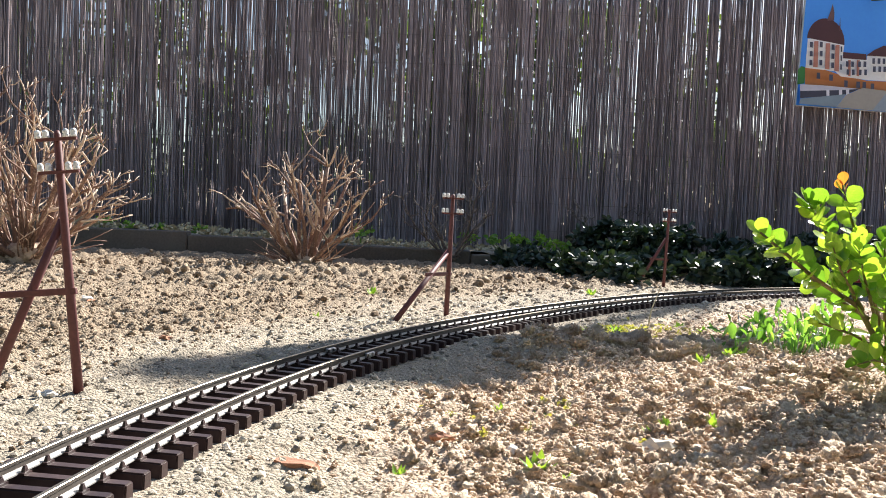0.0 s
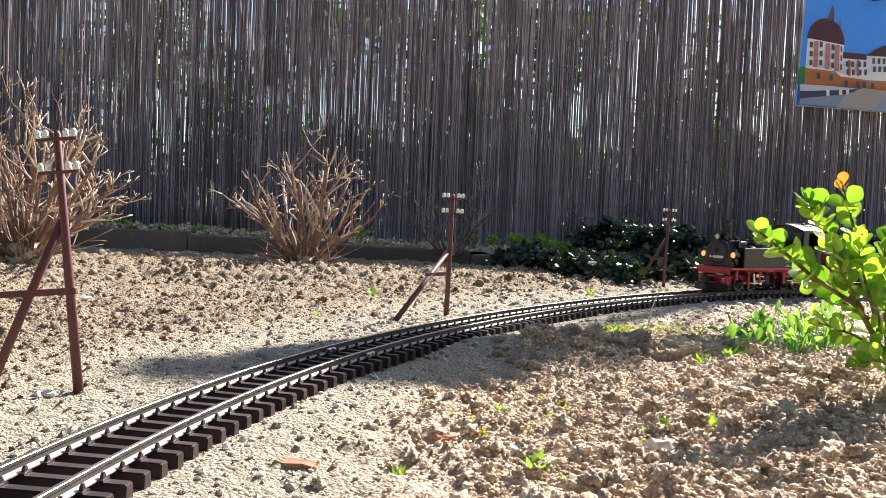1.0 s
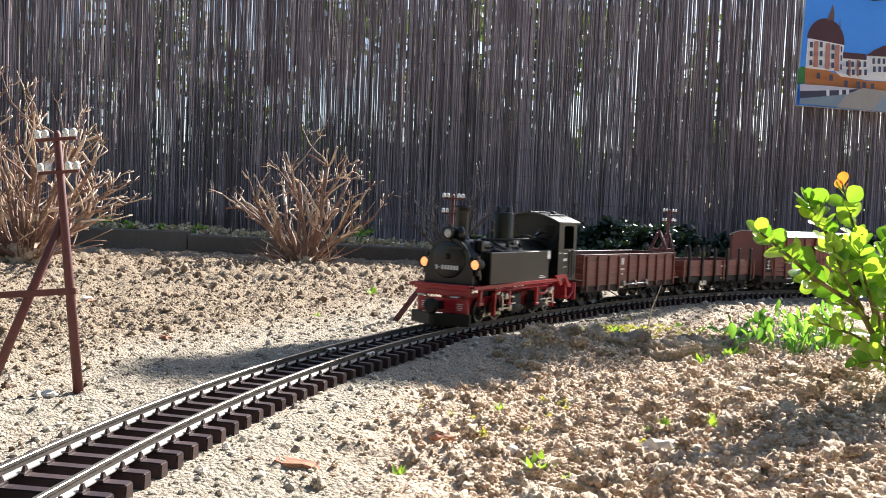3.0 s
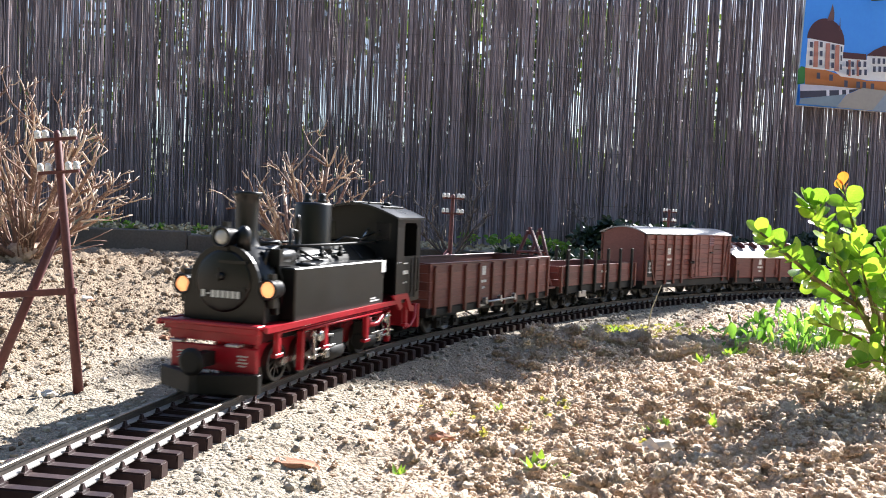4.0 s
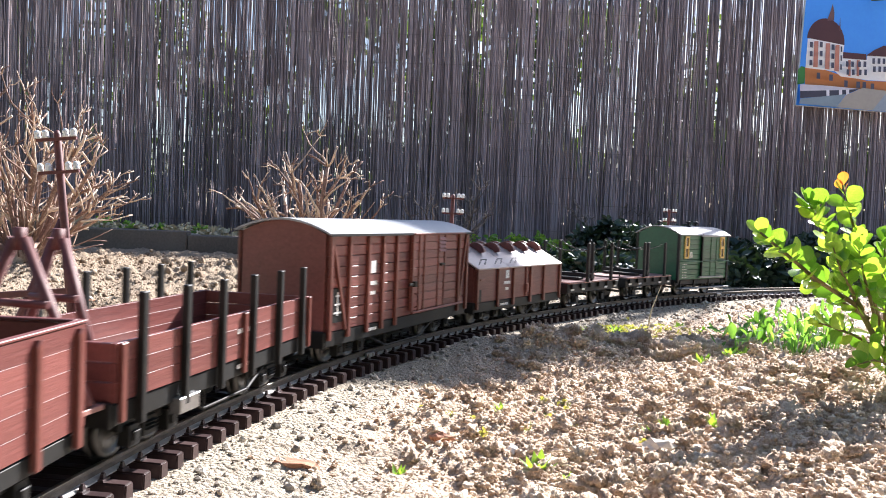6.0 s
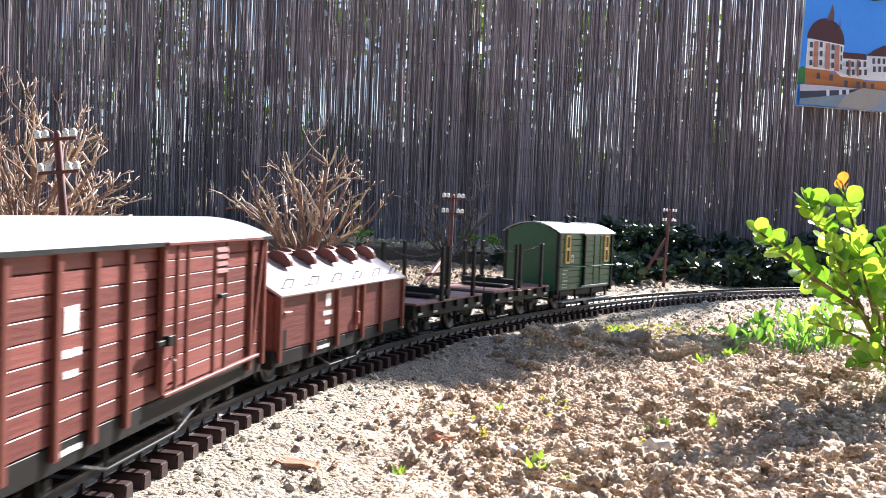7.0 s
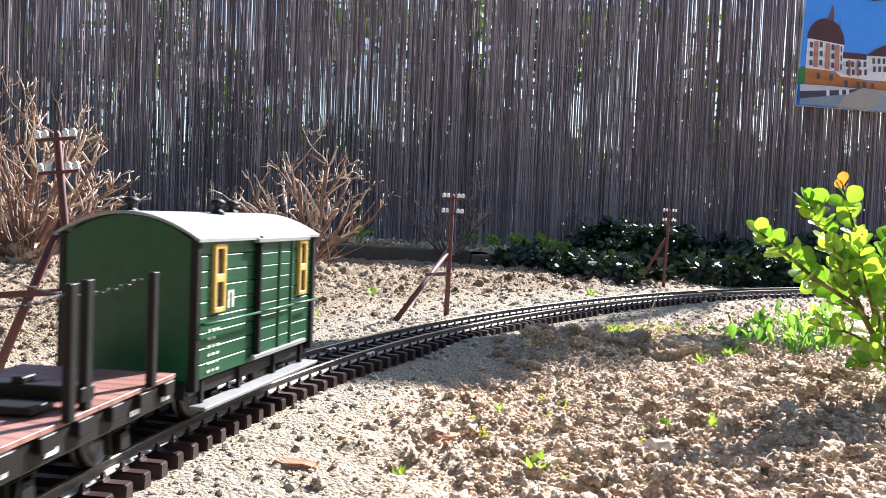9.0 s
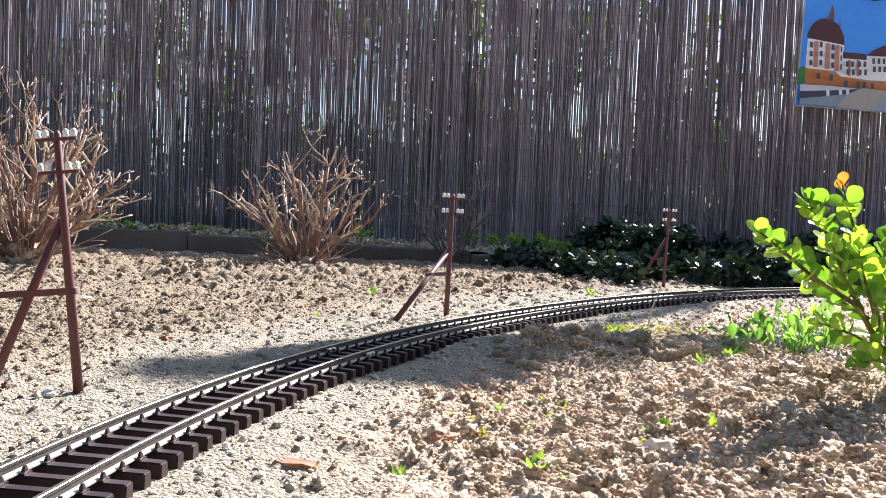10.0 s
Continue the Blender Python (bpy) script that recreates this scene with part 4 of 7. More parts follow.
def telegraph_pole(label, at, h, foot, joint, tie, over=0.0):
    P = thing("telegraph_pole", label, "telegraph pole", "model telegraph poles", at)
    bm = bmesh.new()
    tube(bm, [(0, 0, -0.02), (0, 0, h * 0.5), (0, 0, h * 0.985), (0, 0, h)], [0.0046, 0.0040, 0.0034, 0.0018], 10)
    part("post", bm, M_RUST, P)
    bm = bmesh.new()
    tube(bm, [(foot[0], foot[1], -0.02), (-0.002, 0.002, h * joint)], [0.0046, 0.0040], 10)
    part("brace", bm, M_RUST, P)
    bm = bmesh.new()
    k = 1 - tie / joint
    box(bm, (foot[0] * k / 2 - over / 2, foot[1] * k / 2, h * tie), (math.hypot(*foot) * k + 0.014 + over, 0.004, 0.006), math.atan2(foot[1], foot[0]))
    part("tie_bar", bm, M_RUST, P, bevel=0.0006)
    for z, w in ((h * 0.965, 0.036), (h * 0.84, 0.036)):
        bm = bmesh.new()
        box(bm, (0.001, -0.004, z), (w, 0.003, 0.0028))
        arm = part("crossarm", bm, M_RUST, P)
        for x in (-0.0155, -0.0085, 0.0095, 0.0165):
            bm = bmesh.new()
            lathe(bm, (x, -0.004, z + 0.0014), [(0.0028, 0.0), (0.0030, 0.0022), (0.0024, 0.0030), (0.0028, 0.0040), (0.0026, 0.0062), (0.0012, 0.0074)], 10)
            part("insulator", bm, M_PORCELAIN, arm, "white porcelain insulator")
    return P


telegraph_pole("rust-red model telegraph pole leaning beside the track", pose(-0.324, 0.758, -0.014, 0, -6.0, 0), 0.234, (-0.100, 0.012), 0.66, 0.385, 0.025)
telegraph_pole("rust-red model telegraph pole with a long brace on gravel", pose(0.010, 1.445, -0.014, 0, 1.0, 0), 0.206, (-0.094, -0.120), 0.53, 0.34)
telegraph_pole("rust-red model telegraph pole before dark ground cover", pose(0.600, 2.285, -0.012, 0, 1.6, 0), 0.206, (-0.075, 0.02), 0.62, 0.34)

# ---------------------------------------------------------------- shrubs


def bare_shrub(label, base, mat, stems, whips, reach, rise, thick, seed, stool=0.045):
    """A shrub cut back year after year: stout crooked limbs, knuckles with short stubs, thin whips."""
    r = random.Random(seed)
    S = thing("bare_shrub", label, "shrub", at=Matrix.Translation(base))

    def limb(bm, p, d, length, r0, r1, kinks, wild=0.22):
        """A crooked limb; gives back its points and its last direction."""
        pts, radii = [p], [r0]
        for i in range(kinks):
            d = (d + Vector((r.uniform(-1, 1), r.uniform(-1, 1), r.uniform(-0.6, 0.9))) * wild).normalized()
            p = p + d * (length / kinks) * r.uniform(0.8, 1.2)
            pts.append(p)
            k = (i + 1) / kinks
            radii.append((r0 + (r1 - r0) * k) * (1.15 if r.random() < 0.3 else 1.0))
        tube(bm, pts, radii, 6)
        return pts, radii, d

    def aside(d, far):
        return (d + Vector((r.uniform(-1, 1), r.uniform(-1, 1), r.uniform(-0.5, 0.7))) * far).normalized()

    def knuckle(bm, p, d, rad, size, n):
        """Short cut stubs and a few thin shoots from one point."""
        for _ in range(n):
            thin = r.random() < 0.55
            pts, radii, e = limb(bm, p, aside(d, 1.1), size * r.uniform(0.5, 1.6), rad * (0.45 if thin else 0.75), max(0.0011, rad * (0.20 if thin else 0.6)), 3, 0.35)
            if r.random() < 0.6:
                limb(bm, pts[2], aside(e, 1.0), size * r.uniform(0.4, 1.0), max(0.0012, radii[2] * 0.7), 0.0010, 2, 0.4)

    for i in range(stems):
        a = 2 * math.pi * (i + r.uniform(-0.4, 0.4)) / stems
        out = r.uniform(0.10, 1.0)
        d = Vector((math.cos(a) * out * reach, math.sin(a) * out * reach * 0.7, rise * r.uniform(0.70, 1.0) * (1.05 - 0.45 * out * out)))
        if i % 5 == 4:
            d = Vector((math.cos(a) * reach * 1.05, math.sin(a) * reach * 0.7, rise * r.uniform(0.25, 0.5)))
        bm = bmesh.new()
        th = thick * r.uniform(0.65, 1.1)
        pts, radii, e = limb(bm, Vector((math.cos(a) * 0.02, math.sin(a) * 0.015, -0.01)), d.normalized(), d.length * 0.84, th, th * 0.55, 6)
        knuckle(bm, pts[-1], e, radii[-1], d.length * 0.13, r.choice((2, 3, 4)))
        for _ in range(r.choice((4, 5, 6))):
            k = r.randrange(2, 7)
            q, qr, qe = limb(bm, pts[k], aside((pts[k] - pts[k - 1]).normalized(), 0.9), d.length * r.uniform(0.14, 0.42), radii[k] * 0.62, radii[k] * 0.32, 4, 0.32)
            knuckle(bm, q[-1], qe, max(0.0022, qr[-1]), d.length * 0.10, r.choice((2, 3, 4)))
        part("branch", bm, mat, S)
    for i in range(whips):
        a = r.uniform(0, 6.283)
        d = Vector((math.cos(a) * r.uniform(0.3, 1.0) * reach, math.sin(a) * reach * 0.6, rise * r.uniform(0.05, 0.75)))
        bm = bmesh.new()
        pts, radii, e = limb(bm, Vector((math.cos(a) * 0.025, math.sin(a) * 0.02, -0.01)), d.normalized(), d.length * r.uniform(0.55, 0.95), thick * 0.36, 0.0011, 6, 0.13)
        for k in (3, 4):
            if r.random() < 0.7:
                limb(bm, pts[k], aside(e, 0.8), d.length * r.uniform(0.12, 0.3), radii[k] * 0.8, 0.0010, 3)
        part("whip", bm, mat, S)
    bm = bmesh.new()
    bmesh.ops.create_icosphere(bm, subdivisions=3, radius=1.0)
    for v in bm.verts:
        k = 1 + 0.45 * noise.noise(v.co * 2.2 + Vector((seed, 0, 0)))
        v.co = Vector((v.co.x * stool, v.co.y * stool * 0.9, v.co.z * stool * 0.8)) * k
    part("stump", bm, mat, S, "gnarled stool at the ground")
    return S


bare_shrub("large pruned leafless shrub with pale brown twigs", (-1.10, 2.22, 0.0), M_TWIG, 26, 50, 0.30, 0.41, 0.0085, 3, 0.055)
bare_shrub("pruned leafless shrub with spreading pale twigs", (-0.425, 2.60, -0.01), M_TWIG, 13, 32, 0.26, 0.40, 0.0095, 8)
bare_shrub("thin dark leafless shrub in the shade of the fence", (0.03, 2.94, 0.02), M_TWIG_GREY, 6, 8, 0.20, 0.30, 0.0060, 15, 0.03)
bare_shrub("thin dark leafless bush against the fence", (0.62, 3.15, 0.03), M_TWIG_GREY, 5, 6, 0.18, 0.24, 0.0045, 25, 0.02)
bare_shrub("grey leafless shrub stump beside the fence", (-1.75, 2.75, 0.0), M_TWIG_GREY, 6, 4, 0.25, 0.40, 0.006, 31, 0.03)


def obovate_leaf(r, length):
    """A thick spoon-shaped leaf along +x with a folded midrib."""
    bm = bmesh.new()
    n = 7
    fold, curl = r.uniform(0.10, 0.3), r.uniform(-0.25, 0.35)
    rows = []
    for i in range(n):
        t = i / (n - 1)
        w = length * 0.44 * math.sin(math.pi * min(1, t ** 1.4 * 0.95 + 0.02)) ** 0.62 + 0.0003
        x, z = length * t, curl * length * t * t
        rows.append([bm.verts.new((x, -w, z + fold * w)), bm.verts.new((x, -w * 0.5, z + fold * w * 0.35)), bm.verts.new((x, 0, z)), bm.verts.new((x, w * 0.5, z + fold * w * 0.35)), bm.verts.new((x, w, z + fold * w))])
    for a, b in zip(rows, rows[1:]):
        for k in range(4):
            bm.faces.new((a[k], b[k], b[k + 1], a[k + 1])).smooth = True
    return bm


def leafy_shrub():
    """Fresh green shrub beside the line; it spreads on past the edge of the view."""
    r = random.Random(11)
    S = thing("leafy_shrub", "young shrub with thick glossy yellow-green leaves", "shrub", at=Matrix.Translation((0.404, 0.744, gh(0.404, 0.744))))
    lift = Vector((0, 0, 0.0317 - gh(0.404, 0.744)))
    leaves = [mesh_of("leaf", obovate_leaf(r, 1.0), M_LEAF) for _ in range(9)]
    rusty = [mesh_of("leaf", obovate_leaf(r, 1.0), M_LEAF_RUST) for _ in range(3)]
    # limb: points from the stool outwards, thickness, leaves, share of rusty leaves at its tip
    limbs = [([(0, 0, 0), (-0.05, -0.01, 0.075), (-0.108, -0.03, 0.105), (-0.147, -0.045, 0.131), (-0.178, -0.055, 0.152)], 0.0042, 24, 0),
             ([(-0.05, -0.01, 0.075), (-0.075, -0.005, 0.134), (-0.097, 0.0, 0.172), (-0.107, 0.0, 0.188)], 0.0028, 20, 0),
             ([(-0.018, 0, 0.05), (-0.044, 0.005, 0.132), (-0.054, 0.01, 0.172), (-0.066, 0.01, 0.208)], 0.0026, 15, 3),
             ([(-0.010, 0, 0.03), (-0.010, 0.02, 0.101), (-0.004, 0.03, 0.152)], 0.0028, 16, 0),
             ([(-0.005, 0, 0.02), (-0.064, -0.03, 0.047), (-0.108, -0.045, 0.060)], 0.0028, 14, 0),
             ([(-0.010, -0.01, 0.012), (-0.045, -0.04, 0.022), (-0.072, -0.06, 0.020)], 0.0022, 9, 0),
             ([(-0.037, -0.01, 0.062), (-0.070, 0.015, 0.086), (-0.097, 0.03, 0.109)], 0.0024, 13, 0),
             ([(-0.045, -0.01, 0.072), (-0.082, -0.035, 0.112), (-0.100, -0.050, 0.140)], 0.0022, 13, 0),
             ([(-0.025, 0.0, 0.06), (-0.052, -0.025, 0.105), (-0.066, -0.035, 0.142)], 0.0022, 14, 0),
             ([(-0.012, 0.0, 0.04), (-0.030, -0.030, 0.085), (-0.028, -0.045, 0.120)], 0.0024, 14, 0),
             ([(0, 0, 0.01), (-0.020, -0.040, 0.050), (-0.028, -0.062, 0.075)], 0.0022, 12, 0),
             ([(0, 0, 0), (0.03, 0.0, 0.09), (0.05, 0.01, 0.17)], 0.0034, 22, 1),
             ([(0, 0, 0), (0.06, -0.02, 0.07), (0.11, -0.03, 0.12)], 0.0034, 22, 0),
             ([(0, 0, 0), (0.05, 0.05, 0.06), (0.09, 0.09, 0.13)], 0.0032, 20, 0)]
    for pts, thick, n, rust in limbs:
        pts, n = [Vector(q) * 0.8 + lift for q in pts], round(n * 1.4)
        if pts[0].z < lift.z + 0.02:
            pts.insert(0, Vector((pts[0].x * 0.5, pts[0].y * 0.5, -0.01)))
        thick *= 0.8
        bm = bmesh.new()
        tube(bm, pts, [thick * (1 - 0.7 * i / (len(pts) - 1)) for i in range(len(pts))], 7)
        part("stem", bm, M_STEM, S)
        for i in range(n):
            t = (0.30 + 0.70 * i / (n - 1)) * (len(pts) - 1)
            k = min(int(t), len(pts) - 2)
            p = pts[k].lerp(pts[k + 1], t - k)
            along = (pts[k + 1] - pts[k]).normalized()
            turn = i * 2.4 + r.uniform(-0.5, 0.5)
            side = along.orthogonal().normalized()
            out = side * math.cos(turn) + along.cross(side) * math.sin(turn)
            tip = i >= n - 3
            d = (along * (1.1 if tip else r.uniform(0.3, 0.9)) + out * (0.5 if tip else 1.0) + Vector((0, 0, 0.25))).normalized()
            # the blade turns its upper face up and a little outwards, at random
            up = Vector((r.uniform(-0.8, 0.8), r.uniform(-1.0, 0.5), r.uniform(0.2, 1.0)))
            w = up.cross(d).normalized()
            m = Matrix((d, w, d.cross(w))).transposed().to_4x4()
            size = r.uniform(0.0125, 0.0190) * (0.85 if tip else 1.0)
            src = rusty if rust and i >= n - rust else leaves
            size *= 0.75 if src is rusty else 1.0
            again("leaf", r.choice(src), S, Matrix.Translation(p + out * thick * 0.4) @ m @ Matrix.Diagonal((size, size * r.uniform(0.85, 1.1), size, 1)))


leafy_shrub()


def bulb_clump():
    """Low spring plants: short stems with small upright leaves."""
    r = random.Random(2)
    base = [mesh_of("leaf", obovate_leaf(r, 1.0), M_BULB) for _ in range(6)]
    for cx, cy, n, h in ((0.365, 1.03, 26, 0.030), (0.395, 1.07, 34, 0.044), (0.43, 1.06, 38, 0.050), (0.465, 1.04, 36, 0.046), (0.42, 1.00, 24, 0.026), (0.50, 1.08, 30, 0.05)):
        C = thing("leafy_clump", "clump of bright green spring leaves in soil", "plant", "green clumps", pose(cx, cy, gh(cx, cy) - 0.002))
        for _ in range(n):
            a, q = r.uniform(0, 6.283), 0.030 * math.sqrt(r.random())
            top = Vector((q * math.cos(a), q * math.sin(a), h * r.uniform(0.25, 1.0)))
            if r.random() < 0.4:
                bm = bmesh.new()
                tube(bm, [(top.x * 0.5, top.y * 0.5, 0), top], [0.0009, 0.0006], 4, False)
                part("stem", bm, M_BULB, C)
            k = r.uniform(0.011, 0.021)
            again("leaf", r.choice(base), C, Matrix.Translation(top) @ pose(0, 0, 0, r.uniform(-40, 40), -r.uniform(10, 85), r.uniform(0, 360)) @ Matrix.Diagonal((k, k * r.uniform(0.35, 0.65), k, 1)))
        for _ in range(3):
            a, q = r.uniform(0, 6.283), 0.026 * math.sqrt(r.random())
            c = Vector((q * math.cos(a), q * math.sin(a), h * r.uniform(0.9, 1.2)))
            bm = bmesh.new()
            tube(bm, [(c.x * 0.6, c.y * 0.6, 0), c], [0.0008, 0.0005], 4, False)
            for e in range(6):
                b = e * math.pi / 3 + a
                o, w = Vector((math.cos(b), math.sin(b), 0.35)) * 0.0052, Vector((-math.sin(b), math.cos(b), 0)) * 0.0013
                vs = [bm.verts.new(v) for v in (c, c + o * 0.5 + w, c + o, c + o * 0.5 - w)]
                bm.faces.new(vs)
            part("flower", bm, M_SQUILL, C, "small pale blue flower")


bulb_clump()


def weed(x, y, n, h, seed):
    r = random.Random(seed)
    W = thing("weed", "small green weed seedling in dug soil", "weed", "weeds in the soil", pose(x, y, gh(x, y, True) - 0.001))
    bm = bmesh.new()
    for i in range(n):
        a = r.uniform(0, 6.283)
        d = Vector((math.cos(a), math.sin(a), r.uniform(0.4, 2.0))).normalized()
        L = h * r.uniform(0.5, 1.0)
        w = Vector((-math.sin(a), math.cos(a), 0)) * L * 0.2
        p = Vector((math.cos(a), math.sin(a), 0)) * r.uniform(0, 0.3) * h
        q = [p, p + d * L * 0.5 + w, p + d * L, p + d * L * 0.5 - w]
        m = bm.verts.new(p + d * L * 0.5 - Vector((0, 0, L * 0.06)))
        vs = [bm.verts.new(v) for v in q]
        for k in range(4):
            bm.faces.new((vs[k], vs[(k + 1) % 4], m))
    part("leaves", bm, M_WEED, W)


for i, (x, y, n, h) in enumerate(((0.180, 0.645, 12, 0.014), (0.212, 0.648, 14, 0.013), (0.163, 0.630, 8, 0.011), (0.058, 0.745, 12, 0.014), (0.090, 0.745, 9, 0.010),
                                  (0.068, 0.548, 16, 0.017), (-0.024, 0.552, 10, 0.010), (0.085, 0.53, 8, 0.010), (0.305, 0.975, 16, 0.017), (0.335, 0.97, 14, 0.016), (0.29, 1.01, 12, 0.014),
                                  (0.36, 1.0, 14, 0.016), (0.33, 1.03, 12, 0.014), (-0.14, 1.72, 12, 0.022), (0.345, 1.95, 14, 0.024), (-0.20, 1.36, 8, 0.014), (0.22, 1.26, 12, 0.013), (0.27, 1.30, 12, 0.015),
                                  (0.30, 1.24, 10, 0.013), (0.19, 1.22, 9, 0.012), (0.385, 1.36, 12, 0.014), (0.40, 1.28, 10, 0.013), (0.47, 2.32, 12, 0.02))):
    weed(x, y, n, h, i)


def moss():
    r = random.Random(17)
    c = []
    for _ in range(260):
        x, y = r.gauss(0.27, 0.075), r.gauss(1.30, 0.05)
        if float(off_track(np.array([x]), np.array([y]))[0]) > 0.10:
            c.append((x, y, gh(x, y, True) + 0.001, 0.006, 0.4))
    for _ in range(22):
        x, y = r.gauss(0.08, 0.05), r.gauss(0.72, 0.06)
        c.append((x, y, gh(x, y, True) + 0.001, 0.004, 0.4))
    leaf_cloud("moss", "thin yellowish moss and seedlings on bare soil", "moss", M_MOSS, c, 12, 0.0042, 18, "stuff")


moss()


def dry_stalks():
    bm = bmesh.new()
    tube(bm, [(0.345, 1.40, -0.02), (0.352, 1.41, 0.012), (0.372, 1.43, 0.052)], [0.0016, 0.0013, 0.0007], 5)
    ob = part("dry_stalk", bm, M_STRAW)
    tagged(ob, "pale dry plant stalk standing beside the track", "stalk")
    r = random.Random(6)
    bm = bmesh.new()
    for i in range(90):
        y = r.uniform(0.48, 1.4)
        x = r.uniform(-0.3, 0.42) * y
        if float(off_track(np.array([x]), np.array([y]))[0]) < 0.06:
            continue
        a, L = r.uniform(0, 6.28), r.uniform(0.006, 0.02)
        z = gh(x, y, True) + 0.0012
        tube(bm, [(x, y, z), (x + math.cos(a) * L * 0.5, y + math.sin(a) * L * 0.5, z + 0.002), (x + math.cos(a) * L, y + math.sin(a) * L, z)], 0.0004, 3, False)
    ob = part("straw_bits", bm, M_STRAW)
    tagged(ob, "bits of dry straw and root on the soil", "straw", kind="stuff")


dry_stalks()

# ---------------------------------------------------------------- train
# the train slows a little on its way; s runs against its travel


def gone(t):
    q = t - 5.0
    return 0.49952 * q - 0.00222 * q * q - 0.0011975 * q ** 3 - 0.015 * max(0.0, 2.4 - t) ** 2 - 0.011 * math.sin(math.pi * min(1.0, max(0.0, t - 8.0) / 2.0)) ** 2


def s_at(s5, t):
    return s5 - gone(t)


RUNNING = []      # (object, function of t that gives its pose)


def run(ob, front, rear):
    """Ride on two points of the line, seen at 5 s at front and rear."""
    def at(t):
        x1, y1, _ = line(s_at(front, t))
        x2, y2, _ = line(s_at(rear, t))
        return pose((x1 + x2) / 2, (y1 + y2) / 2, RAIL_TOP, 0, 0, math.degrees(math.atan2(y1 - y2, x1 - x2)))
    RUNNING.append((ob, at, 0.1))


def roll(ob, x, r, start=0.0):
    def at(t):
        return pose(x, 0, r, 0, math.degrees(gone(t) / r) + start, 0)
    RUNNING.append((ob, at, 1 / 30))


def wheelset(parent, x, r, spokes=False, pin=0.0):
    """Two flanged wheels on an axle, turning."""
    bm = bmesh.new()
    tube(bm, [(0, -0.030, 0), (0, 0.030, 0)], 0.0022, 8)
    for s in (-1, 1):
        y = s * 0.0225
        if spokes:
            for k in range(24):
                a0, a1 = 2 * math.pi * k / 24, 2 * math.pi * (k + 1) / 24
                for lo, hi in ((r * 0.80, r), (r * 0.12, r * 0.32)):
                    q = []
                    for yy in (y - 0.003, y + 0.003):
                        for a, d in ((a0, lo), (a1, lo), (a1, hi), (a0, hi)):
                            q.append(bm.verts.new((d * math.sin(a), yy, d * math.cos(a))))
                    for f in ((0, 1, 2, 3), (7, 6, 5, 4), (0, 4, 5, 1), (2, 6, 7, 3)):
                        bm.faces.new([q[i] for i in f])
            for k in range(10):
                a = 2 * math.pi * k / 10
                box(bm, (r * 0.55 * math.sin(a), y, r * 0.55 * math.cos(a)), (0.0016, 0.0028, r * 0.56), 0, a)
        else:
            lathe(bm, (0, y, 0), [(0.003, -0.003), (r * 0.75, -0.0022), (r, -0.003), (r, 0.003), (r * 0.80, 0.003), (r * 0.75, 0.0016), (0.004, 0.0022), (0.003, 0.004)], 20, "y")
        lathe(bm, (0, y - s * 0.0036, 0), [(r * 0.7, -0.0006), (r + 0.0022, -0.0005), (r + 0.0022, 0.0005), (r * 0.7, 0.0006)], 20, "y")
        if pin:
            box(bm, (0, s * 0.0275, pin * 0.5), (0.005, 0.003, pin + 0.005))
            tube(bm, [(0, s * 0.027, pin), (0, s * 0.035, pin)], 0.0016, 8)
    ob = part("wheelset", bm, M_WHEEL, parent, "blackened steel flanged wheels on an axle")
    return ob


def bars(parent, x, z, w, h, n, y=0.0506, seed=1, gap=0.18, mat=None):
    """Unreadable white lettering as short plain bars on the side, both sides."""
    r = random.Random(seed)
    for s in (-1, 1):
        bm = bmesh.new()
        for i in range(n):
            k = w / n
            box(bm, (x + s * (-w / 2 + k * (i + 0.5)), s * y, z + r.uniform(-0.05, 0.05) * h), (k * (1 - gap) * r.uniform(0.7, 1.0), 0.0003, h))
        part("lettering", bm, mat or M_WHITE, parent, "row of small white markings")


def underframe(V, L, z0, z1, y=0.046):
    """Sole bars, cross members and end beams with couplers."""
    for s in (-1, 1):
        boxes("sole_bar", [((0, s * y, (z0 + z1) / 2), (L, 0.005, z1 - z0))], M_DULLBLACK, V, "black sole bar", 0.0005)
    for k in range(5):
        boxes("cross_member", [((-L / 2 + L * (k + 0.5) / 5, 0, (z0 + z1) / 2 + 0.001), (0.004, 2 * y - 0.006, (z1 - z0) * 0.6))], M_DULLBLACK, V)
    for s in (-1, 1):
        bm = bmesh.new()
        box(bm, (s * (L / 2 + 0.001), 0, (z0 + z1) / 2), (0.004, 2 * y + 0.004, z1 - z0 + 0.002))
        part("headstock", bm, M_DULLBLACK, V, bevel=0.0005)
        bm = bmesh.new()
        box(bm, (s * (L / 2 + 0.009), 0, 0.014), (0.022, 0.007, 0.004))
        box(bm, (s * (L / 2 + 0.018), 0, 0.017), (0.004, 0.020, 0.008))
        part("coupler", bm, M_DULLBLACK, V, bevel=0.0006)


def axle_guard(V, x, z_top, y=0.036):
    """Axle box with spring, both sides."""
    for s in (-1, 1):
        bm = bmesh.new()
        for k in (-1, 1):
            box(bm, (x + k * 0.010, s * y, (z_top + 0.010) / 2), (0.003, 0.004, z_top - 0.008), 0, k * 0.18)
        box(bm, (x, s * (y + 0.002), 0.0155), (0.011, 0.008, 0.010), 0, 0, 0, 0.85)
        for k in range(4):
            box(bm, (x, s * (y + 0.002), 0.0225 + k * 0.0016), (0.020 + 0.006 * k, 0.004, 0.0012))
        part("axle_guard", bm, M_DULLBLACK, V, "black axle box with leaf spring", bevel=0.0004)


